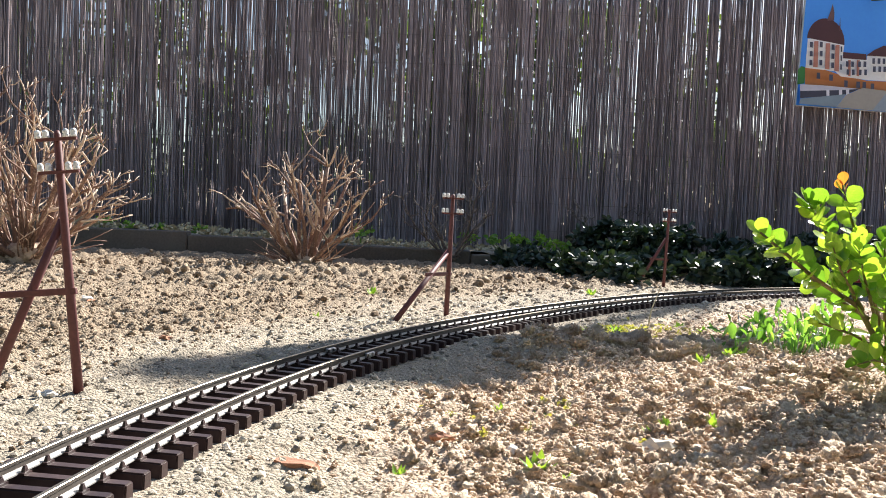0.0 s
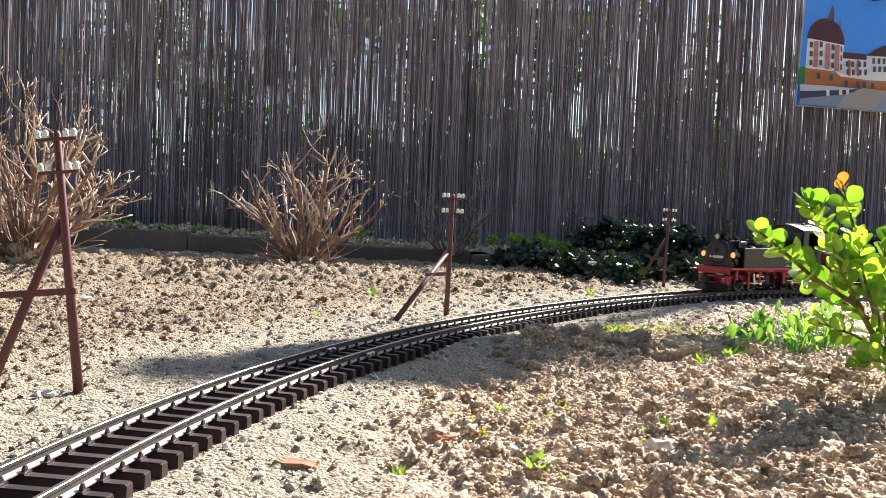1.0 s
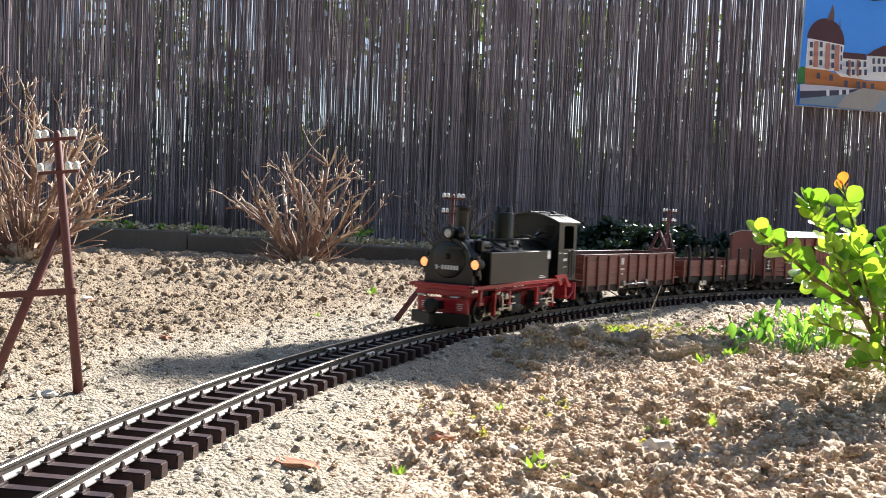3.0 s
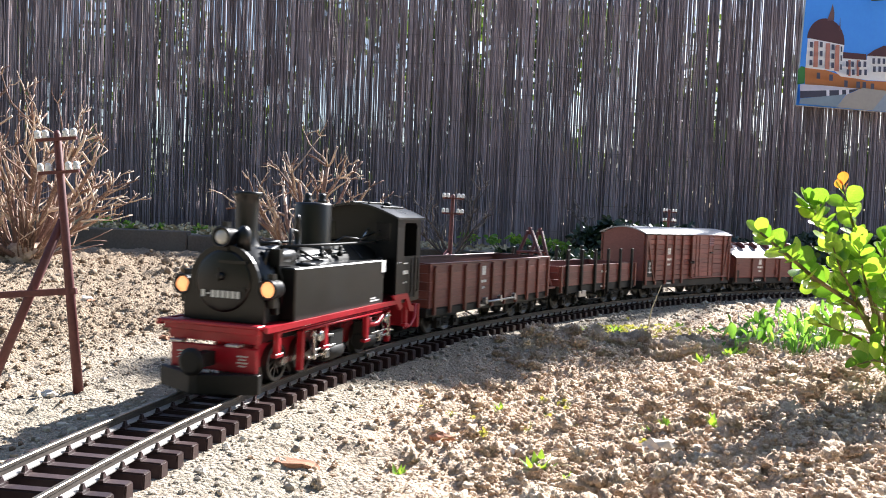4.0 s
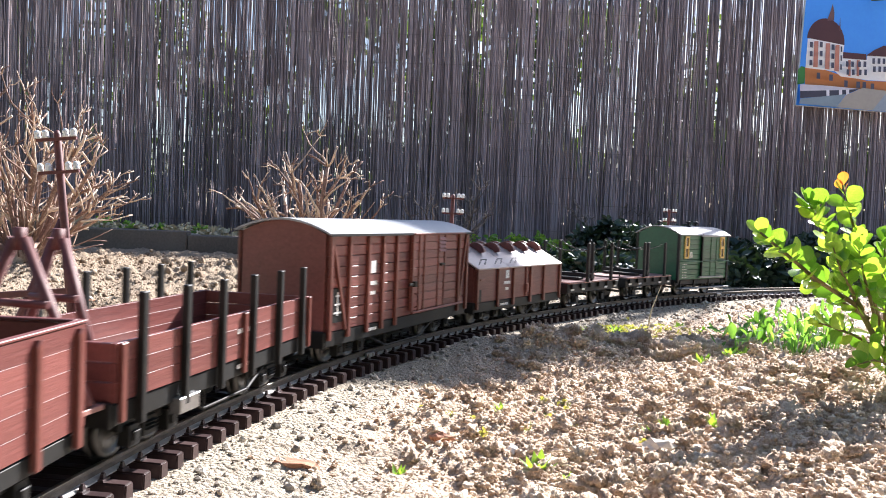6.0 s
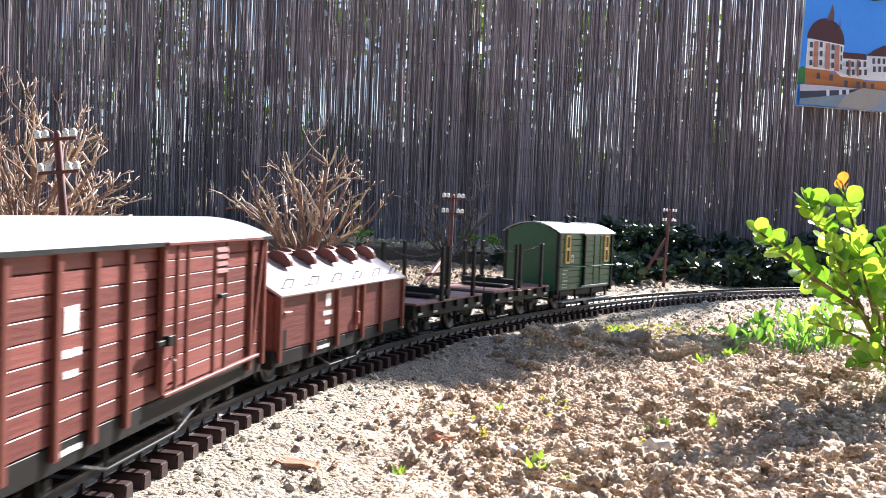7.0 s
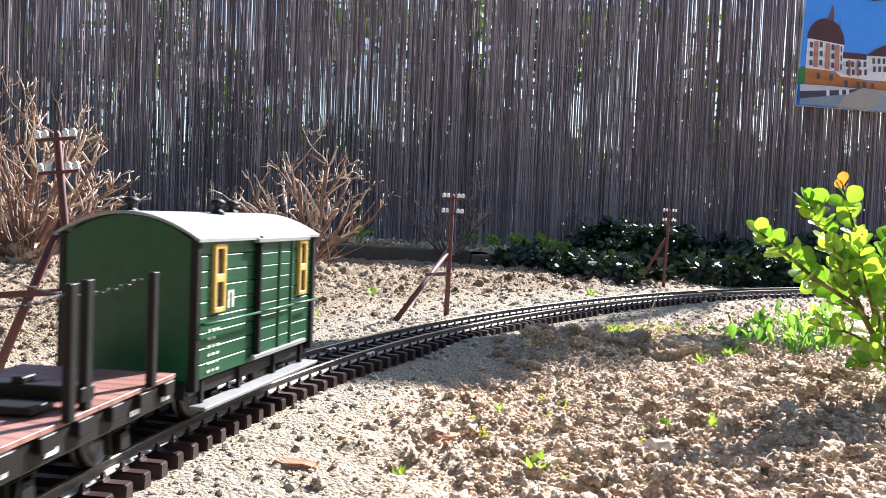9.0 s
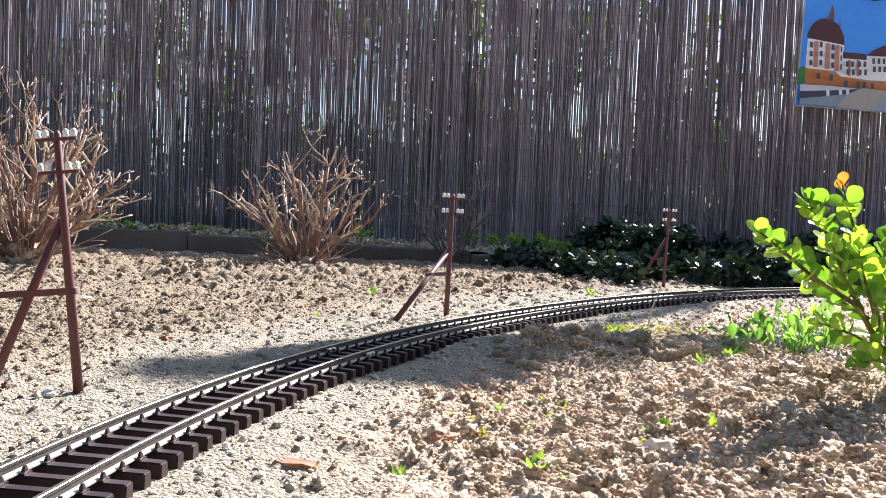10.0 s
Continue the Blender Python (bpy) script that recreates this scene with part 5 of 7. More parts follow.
def bogie(V, x, z_top):
    for s in (-1, 1):
        bm = bmesh.new()
        box(bm, (x, s * 0.035, 0.021), (0.062, 0.004, 0.007))
        box(bm, (x, s * 0.036, 0.016), (0.016, 0.005, 0.012))
        for k in (-1, 1):
            box(bm, (x + k * 0.021, s * 0.037, 0.0150), (0.012, 0.009, 0.013), 0, 0, 0, 0.85)
            box(bm, (x + k * 0.021, s * 0.0415, 0.0150), (0.006, 0.003, 0.006))
        for k in range(3):
            box(bm, (x, s * 0.038, 0.014 + 0.0022 * k), (0.011, 0.006, 0.0010))
        part("bogie_frame", bm, M_DULLBLACK, V, "black bogie side frame with axle boxes", bevel=0.0006)
    bm = bmesh.new()
    box(bm, (x, 0, (z_top + 0.02) / 2), (0.020, 0.066, z_top - 0.018))
    part("bolster", bm, M_DULLBLACK, V)
    for k in (-1, 1):
        w = wheelset(V, x + k * 0.021, 0.0150)
        roll(w, x + k * 0.021, 0.0150, 40 * k)


def brake_gear(V, x0, x1, z):
    """Truss rods and brake shaft under the side."""
    for s in (-1, 1):
        bm = bmesh.new()
        m = (x0 + x1) / 2
        d = abs(x1 - x0) * 0.24
        tube(bm, [(x0, s * 0.044, z), (m - d, s * 0.044, z - 0.0155), (m + d, s * 0.044, z - 0.0155), (x1, s * 0.044, z)], 0.0011, 6)
        tube(bm, [(m - d, s * 0.044, z), (m - d, s * 0.044, z - 0.0155)], 0.0010, 5)
        tube(bm, [(m + d, s * 0.044, z), (m + d, s * 0.044, z - 0.0155)], 0.0010, 5)
        part("truss_rod", bm, M_DULLBLACK, V, "thin black truss rod")


def planked_side(V, L, z0, z1, n, mat, y=0.048, thick=0.0032, groove=0.0005, skip=None, name="plank", x0=0.0, bevel=0.0004):
    """Boards of one side wall, each a piece of its own."""
    h = (z1 - z0) / n
    bm = bmesh.new()
    box(bm, (0, 0, 0), (L, thick, h - groove))
    me = mesh_of(name, bm, mat, bevel)
    for s in (-1, 1):
        for i in range(n):
            again(name, me, V, pose(x0, s * y, z0 + h * (i + 0.5)))


def end_wall(V, L, z0, z1, n, mat, half=0.0495, name="end_plank"):
    h = (z1 - z0) / n
    bm = bmesh.new()
    box(bm, (0, 0, 0), (0.0032, half * 2, h - 0.0005))
    me = mesh_of(name, bm, mat, 0.0004)
    for s in (-1, 1):
        for i in range(n):
            again(name, me, V, pose(s * (L / 2 - 0.0016), 0, z0 + h * (i + 0.5)))


def ribs(V, xs, z0, z1, mat, y=0.0512, w=0.0048, d=0.0035, name="stake", point=0.0):
    bm = bmesh.new()
    prism(bm, [(-w / 2, z0), (w / 2, z0), (w / 2, z1 - point), (0.0, z1), (-w / 2, z1 - point)] if point else [(-w / 2, z0), (w / 2, z0), (w / 2, z1), (-w / 2, z1)], -d / 2, d / 2, "y")
    me = mesh_of(name, bm, mat, 0.0005)
    for s in (-1, 1):
        for x in xs:
            again(name, me, V, pose(x, s * y, 0))


# ---- locomotive


def locomotive(front, rear):
    V = thing("steam_locomotive", "black and red model tank locomotive with lit lamps", "locomotive")
    L = rear - front
    X = L / 2          # front edge of the footplate
    run(V, front + 0.075, rear - 0.075)

    def p(name, bm, mat, label="", bevel=0.0):
        return part(name, bm, mat, V, label, bevel)

    # footplate and red frame
    bm = bmesh.new()
    box(bm, (-0.008, 0, 0.0525), (L - 0.024, 0.098, 0.0034))
    box(bm, (X - 0.013, 0, 0.051), (0.005, 0.088, 0.006))
    p("footplate", bm, M_RED, "red footplate edge", 0.0007)
    for s in (-1, 1):
        bm = bmesh.new()
        box(bm, (0.028, s * 0.0505, 0.0528), (L - 0.080, 0.0035, 0.0046))
        tube(bm, [(X - 0.075, s * 0.0500, 0.0462), (-0.062, s * 0.0500, 0.0462)], 0.0013, 8)
        tube(bm, [(X - 0.030, s * 0.0500, 0.0486), (-0.080, s * 0.0500, 0.0486)], 0.0009, 6)
        prism(bm, [(-0.108, 0.043), (-0.100, 0.050), (-0.088, 0.060), (-0.104, 0.0605), (-0.128, 0.0605), (-0.142, 0.046), (-0.150, 0.044), (-0.150, 0.038), (-0.136, 0.040), (-0.126, 0.0545), (-0.108, 0.0545), (-0.116, 0.046)],
              s * 0.0495, s * 0.0525, "y")
        p("valance", bm, M_RED, "red valance with a raised step at the cab")
        for x, h in ((X - 0.035, 0.016), (0.060, 0.020), (-0.030, 0.026), (-0.135, 0.022)):
            bm = bmesh.new()
            box(bm, (x, s * 0.0475, 0.0485 - h / 2), (0.006, 0.005, h + 0.005))
            box(bm, (x, s * 0.0475, 0.046 - h), (0.011, 0.006, 0.0036))
            p("bracket", bm, M_RED, "", 0.0007)
    # front apron, beam, guard plate and plough
    bm = bmesh.new()
    box(bm, (X - 0.018, 0, 0.0460), (0.006, 0.084, 0.0120))
    box(bm, (X - 0.013, 0.0, 0.0545), (0.010, 0.092, 0.0030))
    p("front_apron", bm, M_RED, "red apron above the buffer beam", 0.0007)
    bm = bmesh.new()
    box(bm, (X - 0.018, 0, 0.0265), (0.006, 0.080, 0.020))
    p("buffer_beam", bm, M_RED, "red buffer beam", 0.0008)
    bm = bmesh.new()
    prism(bm, [(X - 0.010, -0.046), (X + 0.010, -0.004), (X + 0.010, 0.004), (X - 0.010, 0.046), (X - 0.016, 0.046), (X + 0.002, 0.0), (X - 0.016, -0.046)], 0.0015, 0.0175, "z")
    p("plough", bm, M_DULLBLACK, "black pointed track plough", 0.0006)
    bm = bmesh.new()
    box(bm, (X - 0.004, 0, 0.0275), (0.016, 0.010, 0.011))
    lathe(bm, (X + 0.004, 0, 0.0275), [(0.005, 0), (0.005, 0.006), (0.011, 0.007), (0.011, 0.010), (0.008, 0.0115)], 16, "x")
    p("centre_buffer", bm, M_DULLBLACK, "black centre buffer", 0)
    for y in (-0.026, 0.026):
        bm = bmesh.new()
        box(bm, (X - 0.006, y, 0.040), (0.008, 0.012, 0.0022))
        p("front_step", bm, M_STEEL, "", 0.0004)
    bm = bmesh.new()
    for s in (-1, 1):
        for k in range(4):
            box(bm, (X - 0.0146, s * 0.028, 0.0300 - 0.0026 * k), (0.0005, 0.010 - 0.003 * (k % 2), 0.0009))
    p("lettering", bm, M_WHITE, "rows of small white markings on red")
    # boiler
    bm = bmesh.new()
    lathe(bm, (-0.115, 0, 0.085), [(0.030, 0), (0.030, 0.262)], 32, "x")
    p("boiler", bm, M_BLACK, "glossy black boiler barrel")
    bm = bmesh.new()
    for x in (-0.06, 0.01, 0.075):
        lathe(bm, (x, 0, 0.085), [(0.0306, -0.0012), (0.0308, 0), (0.0306, 0.0012)], 32, "x")
    p("boiler_band", bm, M_BLACK)
    bm = bmesh.new()
    lathe(bm, (0.105, 0, 0.085), [(0.0325, 0), (0.0328, 0.004), (0.0325, 0.0395), (0.030, 0.0410), (0.010, 0.0412), (0.004, 0.0413)], 32, "x")
    prism(bm, [(-0.034, 0.0548), (0.034, 0.0548), (0.032, 0.080), (-0.032, 0.080)], 0.106, 0.146, "x")
    p("smokebox", bm, M_BLACK, "black smokebox")
    bm = bmesh.new()
    arc = [(0.0335 * math.cos(a), 0.085 + 0.0335 * math.sin(a)) for a in np.linspace(0, math.pi, 17)]
    prism(bm, [(-0.0385, 0.0548), (0.0385, 0.0548), (0.0385, 0.072)] + arc + [(-0.0385, 0.072)], 0.1465, 0.1500, "x")
    lathe(bm, (0.1500, 0, 0.088), [(0.0255, 0), (0.0258, 0.0010), (0.0240, 0.0020), (0.0120, 0.0034), (0.0030, 0.0038)], 32, "x")
    p("smokebox_front", bm, M_BLACK, "flat black front plate", 0.0008)
    bm = bmesh.new()
    for z in (0.074, 0.096):
        box(bm, (0.1530, 0.010, z + 0.008), (0.0018, 0.026, 0.0026))
    lathe(bm, (0.1530, 0, 0.092), [(0.0035, 0), (0.0035, 0.003), (0.002, 0.005)], 12, "x")
    box(bm, (0.1580, 0, 0.094), (0.0014, 0.0014, 0.011))
    p("smokebox_door_catch", bm, M_BLACK)
    bm = bmesh.new()
    r = random.Random(3)
    for i in range(8):
        if i != 6:
            box(bm, (0.1546, 0.0165 - 0.0047 * i, 0.0775), (0.0005, 0.0033, 0.0058))
        else:
            box(bm, (0.1546, 0.0165 - 0.0047 * i, 0.0775), (0.0005, 0.0026, 0.0014))
    p("lettering", bm, M_WHITE, "row of white plain bars on the smokebox")
    # chimney, domes, valves
    bm = bmesh.new()
    lathe(bm, (0.118, 0, 0.112), [(0.0145, 0.0), (0.0120, 0.004), (0.0098, 0.008), (0.0092, 0.012), (0.0100, 0.040), (0.0104, 0.0455), (0.0120, 0.0470), (0.0122, 0.0500), (0.0095, 0.0502), (0.0085, 0.044)], 24)
    p("chimney", bm, M_BLACK, "black flared chimney")
    bm = bmesh.new()
    lathe(bm, (0.0, 0, 0.108), [(0.021, 0), (0.0185, 0.005), (0.0180, 0.010), (0.0180, 0.045), (0.0172, 0.0475), (0.006, 0.0482)], 28)
    p("steam_dome", bm, M_BLACK, "tall black cylindrical dome")
    for y in (-0.008, 0.008):
        bm = bmesh.new()
        lathe(bm, (-0.003, y, 0.156), [(0.0046, 0), (0.0046, 0.002), (0.0034, 0.003), (0.0040, 0.006), (0.0030, 0.0085), (0.0010, 0.0095)], 12)
        p("safety_valve", bm, M_BLACK)
    bm = bmesh.new()
    lathe(bm, (0.139, 0.011, 0.113), [(0.0062, 0), (0.0062, 0.012), (0.0056, 0.016), (0.0030, 0.0195), (0.0010, 0.021)], 14)
    p("bell", bm, M_BLACK)
    bm = bmesh.new()
    tube(bm, [(0.055, 0.014, 0.108), (0.055, 0.014, 0.128), (0.070, 0.016, 0.130), (0.075, 0.018, 0.118), (0.075, 0.018, 0.110)], 0.0022, 8)
    lathe(bm, (0.055, 0.014, 0.108), [(0.005, 0), (0.005, 0.006), (0.003, 0.008), (0.0035, 0.016), (0.0020, 0.030), (0.0030, 0.032), (0.001, 0.036)], 12)
    p("injector_pipe", bm, M_BLACK)
    bm = bmesh.new()
    tube(bm, [(0.100, 0.022, 0.104), (0.112, 0.026, 0.116), (0.128, 0.026, 0.112), (0.132, 0.026, 0.100)], 0.0020, 8)
    tube(bm, [(0.118, 0.014, 0.118), (0.100, 0.020, 0.120), (0.092, 0.024, 0.108)], 0.0018, 8)
    box(bm, (0.108, 0.029, 0.106), (0.024, 0.012, 0.011))
    lathe(bm, (0.096, 0.031, 0.108), [(0.006, 0), (0.0065, 0.010), (0.005, 0.026), (0.004, 0.028)], 12, "x")
    box(bm, (0.122, 0.030, 0.108), (0.006, 0.014, 0.014))
    p("air_pump", bm, M_BLACK, "black pump beside the smokebox", 0.0)
    bm = bmesh.new()
    tube(bm, [(-0.100, 0.024, 0.1165), (-0.02, 0.0245, 0.1160), (0.098, 0.024, 0.1160)], 0.0013, 8)
    tube(bm, [(-0.100, -0.024, 0.1165), (0.098, -0.024, 0.1160)], 0.0013, 8)
    p("handrail", bm, M_DULLBLACK, "thin dark handrail along the boiler")
    for pts, rad in (([(0.128, 0.020, 0.112), (0.120, 0.031, 0.104), (0.118, 0.036, 0.090), (0.118, 0.036, 0.060)], 0.0016),
                     ([(0.060, 0.018, 0.112), (0.045, 0.026, 0.1045), (0.020, 0.027, 0.1040)], 0.0014),
                     ([(0.085, -0.020, 0.112), (0.085, -0.024, 0.126), (0.066, -0.024, 0.127), (0.062, -0.020, 0.112)], 0.0018),
                     ([(-0.030, 0.010, 0.116), (-0.030, 0.020, 0.122), (-0.060, 0.024, 0.120), (-0.098, 0.022, 0.126)], 0.0014)):
        bm = bmesh.new()
        tube(bm, pts, rad, 8)
        p("pipe", bm, M_BLACK)
    for x, y in ((0.112, 0.021), (0.070, 0.022), (0.030, 0.026), (-0.010, 0.026)):
        bm = bmesh.new()
        lathe(bm, (x, y, 0.104), [(0.0030, 0), (0.0030, 0.004), (0.0018, 0.005), (0.0022, 0.009), (0.001, 0.011)], 10)
        p("valve", bm, M_DULLBLACK)
    # side tanks
    for s in (-1, 1):
        bm = bmesh.new()
        box(bm, (0.0255, s * 0.0375, 0.0770), (0.187, 0.023, 0.0450))
        tank = p("side_tank", bm, M_BLACK, "black side water tank", 0.0012)
        bm = bmesh.new()
        lathe(bm, (0.080, s * 0.037, 0.0990), [(0.009, 0), (0.009, 0.0022), (0.0070, 0.0034)], 16)
        box(bm, (0.080, s * 0.037, 0.1031), (0.016, 0.0022, 0.0016))
        part("filler_cap", bm, M_BLACK, tank)
        bm = bmesh.new()
        box(bm, (-0.0655, s * 0.0494, 0.093), (0.011, 0.0006, 0.0125))
        part("notice", bm, M_WHITE, tank, "white square notice")
        bm = bmesh.new()
        box(bm, (-0.045, s * 0.0494, 0.0590), (0.022, 0.0005, 0.0014))
        box(bm, (-0.041, s * 0.0494, 0.0615), (0.012, 0.0005, 0.0012))
        part("lettering", bm, M_WHITE, tank)
    # cab
    cx0, cx1 = -X + 0.008, -X + 0.078
    for s in (-1, 1):
        bm = bmesh.new()
        y = s * 0.0485
        a, b = cx0 + 0.012, cx1 - 0.020
        out = [(cx0, 0.050), (cx1, 0.050), (cx1, 0.144), (cx0, 0.144)]
        hole = [(a, 0.101), (b, 0.101), (b, 0.135), (b - 0.004, 0.138), (a + 0.004, 0.138), (a, 0.135)]
        prism(bm, [out[0], out[1], (cx1, 0.101), (cx0, 0.101)], y - 0.0013, y + 0.0013, "y")
        prism(bm, [(cx0, 0.101), hole[0], hole[5], hole[4], (a + 0.004, 0.144), (cx0, 0.144)], y - 0.0013, y + 0.0013, "y")
        prism(bm, [hole[1], (cx1, 0.101), (cx1, 0.144), (b - 0.004, 0.144), hole[3], hole[2]], y - 0.0013, y + 0.0013, "y")
        prism(bm, [hole[4], hole[3], (b - 0.004, 0.144), (a + 0.004, 0.144)], y - 0.0013, y + 0.0013, "y")
        p("cab_side", bm, M_BLACK, "black cab side with an open window")
    bm = bmesh.new()
    arch = [(-0.0485, 0.144)] + [(-0.0485 + 0.097 * k / 10, 0.144 + 0.013 * math.sin(math.pi * k / 10)) for k in range(1, 10)] + [(0.0485, 0.144)]
    prism(bm, [(-0.0485, 0.118), (-0.0485, 0.144)] + arch[1:-1] + [(0.0485, 0.144), (0.0485, 0.118)], cx1 - 0.003, cx1, "x")
    prism(bm, [(-0.0485, 0.05), (-0.0485, 0.144)] + arch[1:-1] + [(0.0485, 0.144), (0.0485, 0.05)], cx0, cx0 + 0.003, "x")
    box(bm, (cx1 - 0.0015, 0, 0.109), (0.003, 0.097, 0.018))
    p("cab_wall", bm, M_BLACK, "black cab end walls")
    for s in (-1, 1):
        bm = bmesh.new()
        box(bm, (cx1 + 0.0004, s * 0.033, 0.128), (0.0008, 0.017, 0.019))
        p("cab_window", bm, M_DARKGLASS, "dark glazed cab front window", 0.0006)
        bm = bmesh.new()
        box(bm, (cx0 + 0.0165, s * 0.0503, 0.077), (0.0015, 0.0012, 0.046))
        box(bm, (cx0 + 0.0255, s * 0.0500, 0.077), (0.0080, 0.0008, 0.044))
        p("cab_door", bm, M_DULLBLACK, "", 0.0003)
        bm = bmesh.new()
        box(bm, (cx1 - 0.005, s * 0.0501, 0.078), (0.014, 0.0008, 0.034))
        p("locker_door", bm, M_BLACK, "", 0.0003)
        bm = bmesh.new()
        tube(bm, [(cx0 + 0.013, s * 0.0515, 0.060), (cx0 + 0.013, s * 0.0525, 0.064), (cx0 + 0.013, s * 0.0525, 0.095), (cx0 + 0.013, s * 0.0515, 0.099)], 0.0008, 6)
        tube(bm, [(cx0 + 0.033, s * 0.0515, 0.060), (cx0 + 0.033, s * 0.0525, 0.064), (cx0 + 0.033, s * 0.0525, 0.095), (cx0 + 0.033, s * 0.0515, 0.099)], 0.0008, 6)
        p("grab_rail", bm, M_DULLBLACK)
        bm = bmesh.new()
        for i in range(7):
            box(bm, (cx1 - 0.0195 - s * 0.0 - 0.0021 * i, s * 0.0500, 0.0835), (0.0015, 0.0005, 0.0042))
        box(bm, (cx1 - 0.026, s * 0.0500, 0.0935), (0.013, 0.0005, 0.0013))
        box(bm, (cx1 - 0.022, s * 0.0500, 0.0720), (0.004, 0.0005, 0.0013))
        box(bm, (cx1 - 0.029, s * 0.0500, 0.0725), (0.003, 0.0005, 0.0018))
        p("lettering", bm, M_WHITE, "row of white plain bars on the cab")
    bm = bmesh.new()
    top = [(-0.053 + 0.106 * k / 12, 0.1440 + 0.0145 * math.sin(math.pi * k / 12)) for k in range(13)]
    prism(bm, top + [(y, z - 0.0024) for y, z in top[::-1]], cx0 - 0.006, cx1 + 0.008, "x")
    roof = p("cab_roof", bm, M_CABROOF, "dark arched cab roof")
    bm = bmesh.new()
    for y in (-0.026, -0.008, 0.012, 0.028):
        z = 0.1440 + 0.0145 * math.sin(math.pi * (y + 0.053) / 0.106)
        box(bm, ((cx0 + cx1) / 2, y, z + 0.0008), (0.060, 0.0030, 0.0022))
    part("roof_hatch", bm, M_DULLBLACK, roof, "", 0.0004)
    bm = bmesh.new()
    lathe(bm, ((cx0 + cx1) / 2 - 0.010, 0.016, 0.1555), [(0.0050, 0), (0.0050, 0.0035), (0.0028, 0.0050)], 12)
    part("roof_vent", bm, M_DULLBLACK, roof)
    bm = bmesh.new()
    tube(bm, [(cx1 + 0.001, 0.010, 0.118), (cx1 + 0.022, 0.016, 0.117), (cx1 + 0.010, 0.020, 0.131)], 0.0012, 6)
    p("reach_rod", bm, M_SILVER)
    # coal bunker and rear
    bm = bmesh.new()
    box(bm, (-X + 0.004, 0, 0.070), (0.010, 0.092, 0.040))
    p("coal_bunker", bm, M_BLACK, "", 0.001)
    # lamps
    for y, z, x in ((0.0405, 0.083, 0.134), (-0.0405, 0.083, 0.134), (0.0, 0.124, 0.140)):
        bm = bmesh.new()
        lathe(bm, (x, y, z), [(0.0074, 0), (0.0078, 0.002), (0.0078, 0.013), (0.0086, 0.0145), (0.0086, 0.0165), (0.0070, 0.0165), (0.0066, 0.012)], 20, "x")
        box(bm, (x + 0.008, y, z + 0.0095), (0.006, 0.005, 0.006))
        box(bm, (x + 0.008, y, z - 0.0110), (0.007, 0.008, 0.008))
        box(bm, (x + 0.003, y, z - 0.016), (0.004, 0.006, 0.010))
        lamp = p("lamp", bm, M_BLACK, "round black headlamp")
        bm = bmesh.new()
        lathe(bm, (x + 0.012, y, z), [(0.0066, 0), (0.0066, 0.0020), (0.0052, 0.0042), (0.0020, 0.0056)], 20, "x")
        part("lens", bm, M_LAMP if z < 0.1 else M_LENS, lamp, "glowing orange lens" if z < 0.1 else "clear glass lens")
    # two swivelling bogies with wheels, cylinders and rods
    r = 0.0165
    for bx, cyl, d in ((0.082, 0.035, -1), (-0.088, -0.041, 1)):
        for s in (-1, 1):
            bm = bmesh.new()
            box(bm, (bx, s * 0.018, 0.024), (0.098, 0.003, 0.020))
            p("bogie_frame", bm, M_RED, "red bogie frame", 0.0006)
            bm = bmesh.new()
            box(bm, (cyl, s * 0.041, 0.0275), (0.026, 0.013, 0.022))
            lathe(bm, (cyl - 0.015, s * 0.041, 0.0185), [(0.007, 0), (0.0085, 0.002), (0.0085, 0.028), (0.007, 0.030)], 16, "x")
            p("cylinder", bm, M_DULLBLACK, "black steam cylinder", 0.0)
            bm = bmesh.new()
            box(bm, (cyl - d * 0.030, s * 0.0465, 0.0195), (0.046, 0.0026, 0.0026))
            box(bm, (cyl - d * 0.024, s * 0.0470, 0.0250), (0.040, 0.0022, 0.0020))
            box(bm, (cyl - d * 0.045, s * 0.0480, 0.0300), (0.0035, 0.0022, 0.026), 0, 0.12)
            box(bm, (cyl - d * 0.030, s * 0.0480, 0.0370), (0.040, 0.0022, 0.0026), 0, d * 0.12)
            box(bm, (cyl - d * 0.022, s * 0.0480, 0.0195), (0.007, 0.004, 0.008))
            lathe(bm, (cyl - d * 0.036, s * 0.0465, 0.0370), [(0.004, 0), (0.005, 0.003), (0.004, 0.005)], 12, "y")
            p("valve_gear", bm, M_SILVER, "bright valve gear links", 0.0003)
            bm = bmesh.new()
            box(bm, (cyl - d * 0.058, s * 0.0415, 0.0265), (0.005, 0.006, 0.034), 0, 0.05 * d)
            p("motion_bracket", bm, M_RED, "", 0.0007)
            bm = bmesh.new()
            box(bm, (0, 0, 0), (0.050, 0.0024, 0.0040))
            for k in (-0.0225, 0.0225):
                lathe(bm, (k, -0.0014, 0), [(0.0034, 0), (0.0034, 0.003)], 12, "y")
            rod = p("coupling_rod", bm, M_SILVER, "bright coupling rod")

            def rod_at(t, bx=bx, s=s):
                a = gone(t) / r + (math.pi / 2 if s < 0 else 0)
                return pose(bx + 0.0065 * math.sin(a), s * 0.0345, r + 0.0065 * math.cos(a))
            RUNNING.append((rod, rod_at, 1 / 30))
        for k in (-0.0225, 0.0225):
            w = wheelset(V, bx + k, r, True, 0.0065)
            roll(w, bx + k, r)
    # rear drawgear
    bm = bmesh.new()
    box(bm, (-X - 0.002, 0, 0.030), (0.006, 0.094, 0.028))
    p("rear_beam", bm, M_RED, "", 0.0008)
    bm = bmesh.new()
    box(bm, (-X - 0.012, 0, 0.016), (0.022, 0.007, 0.005))
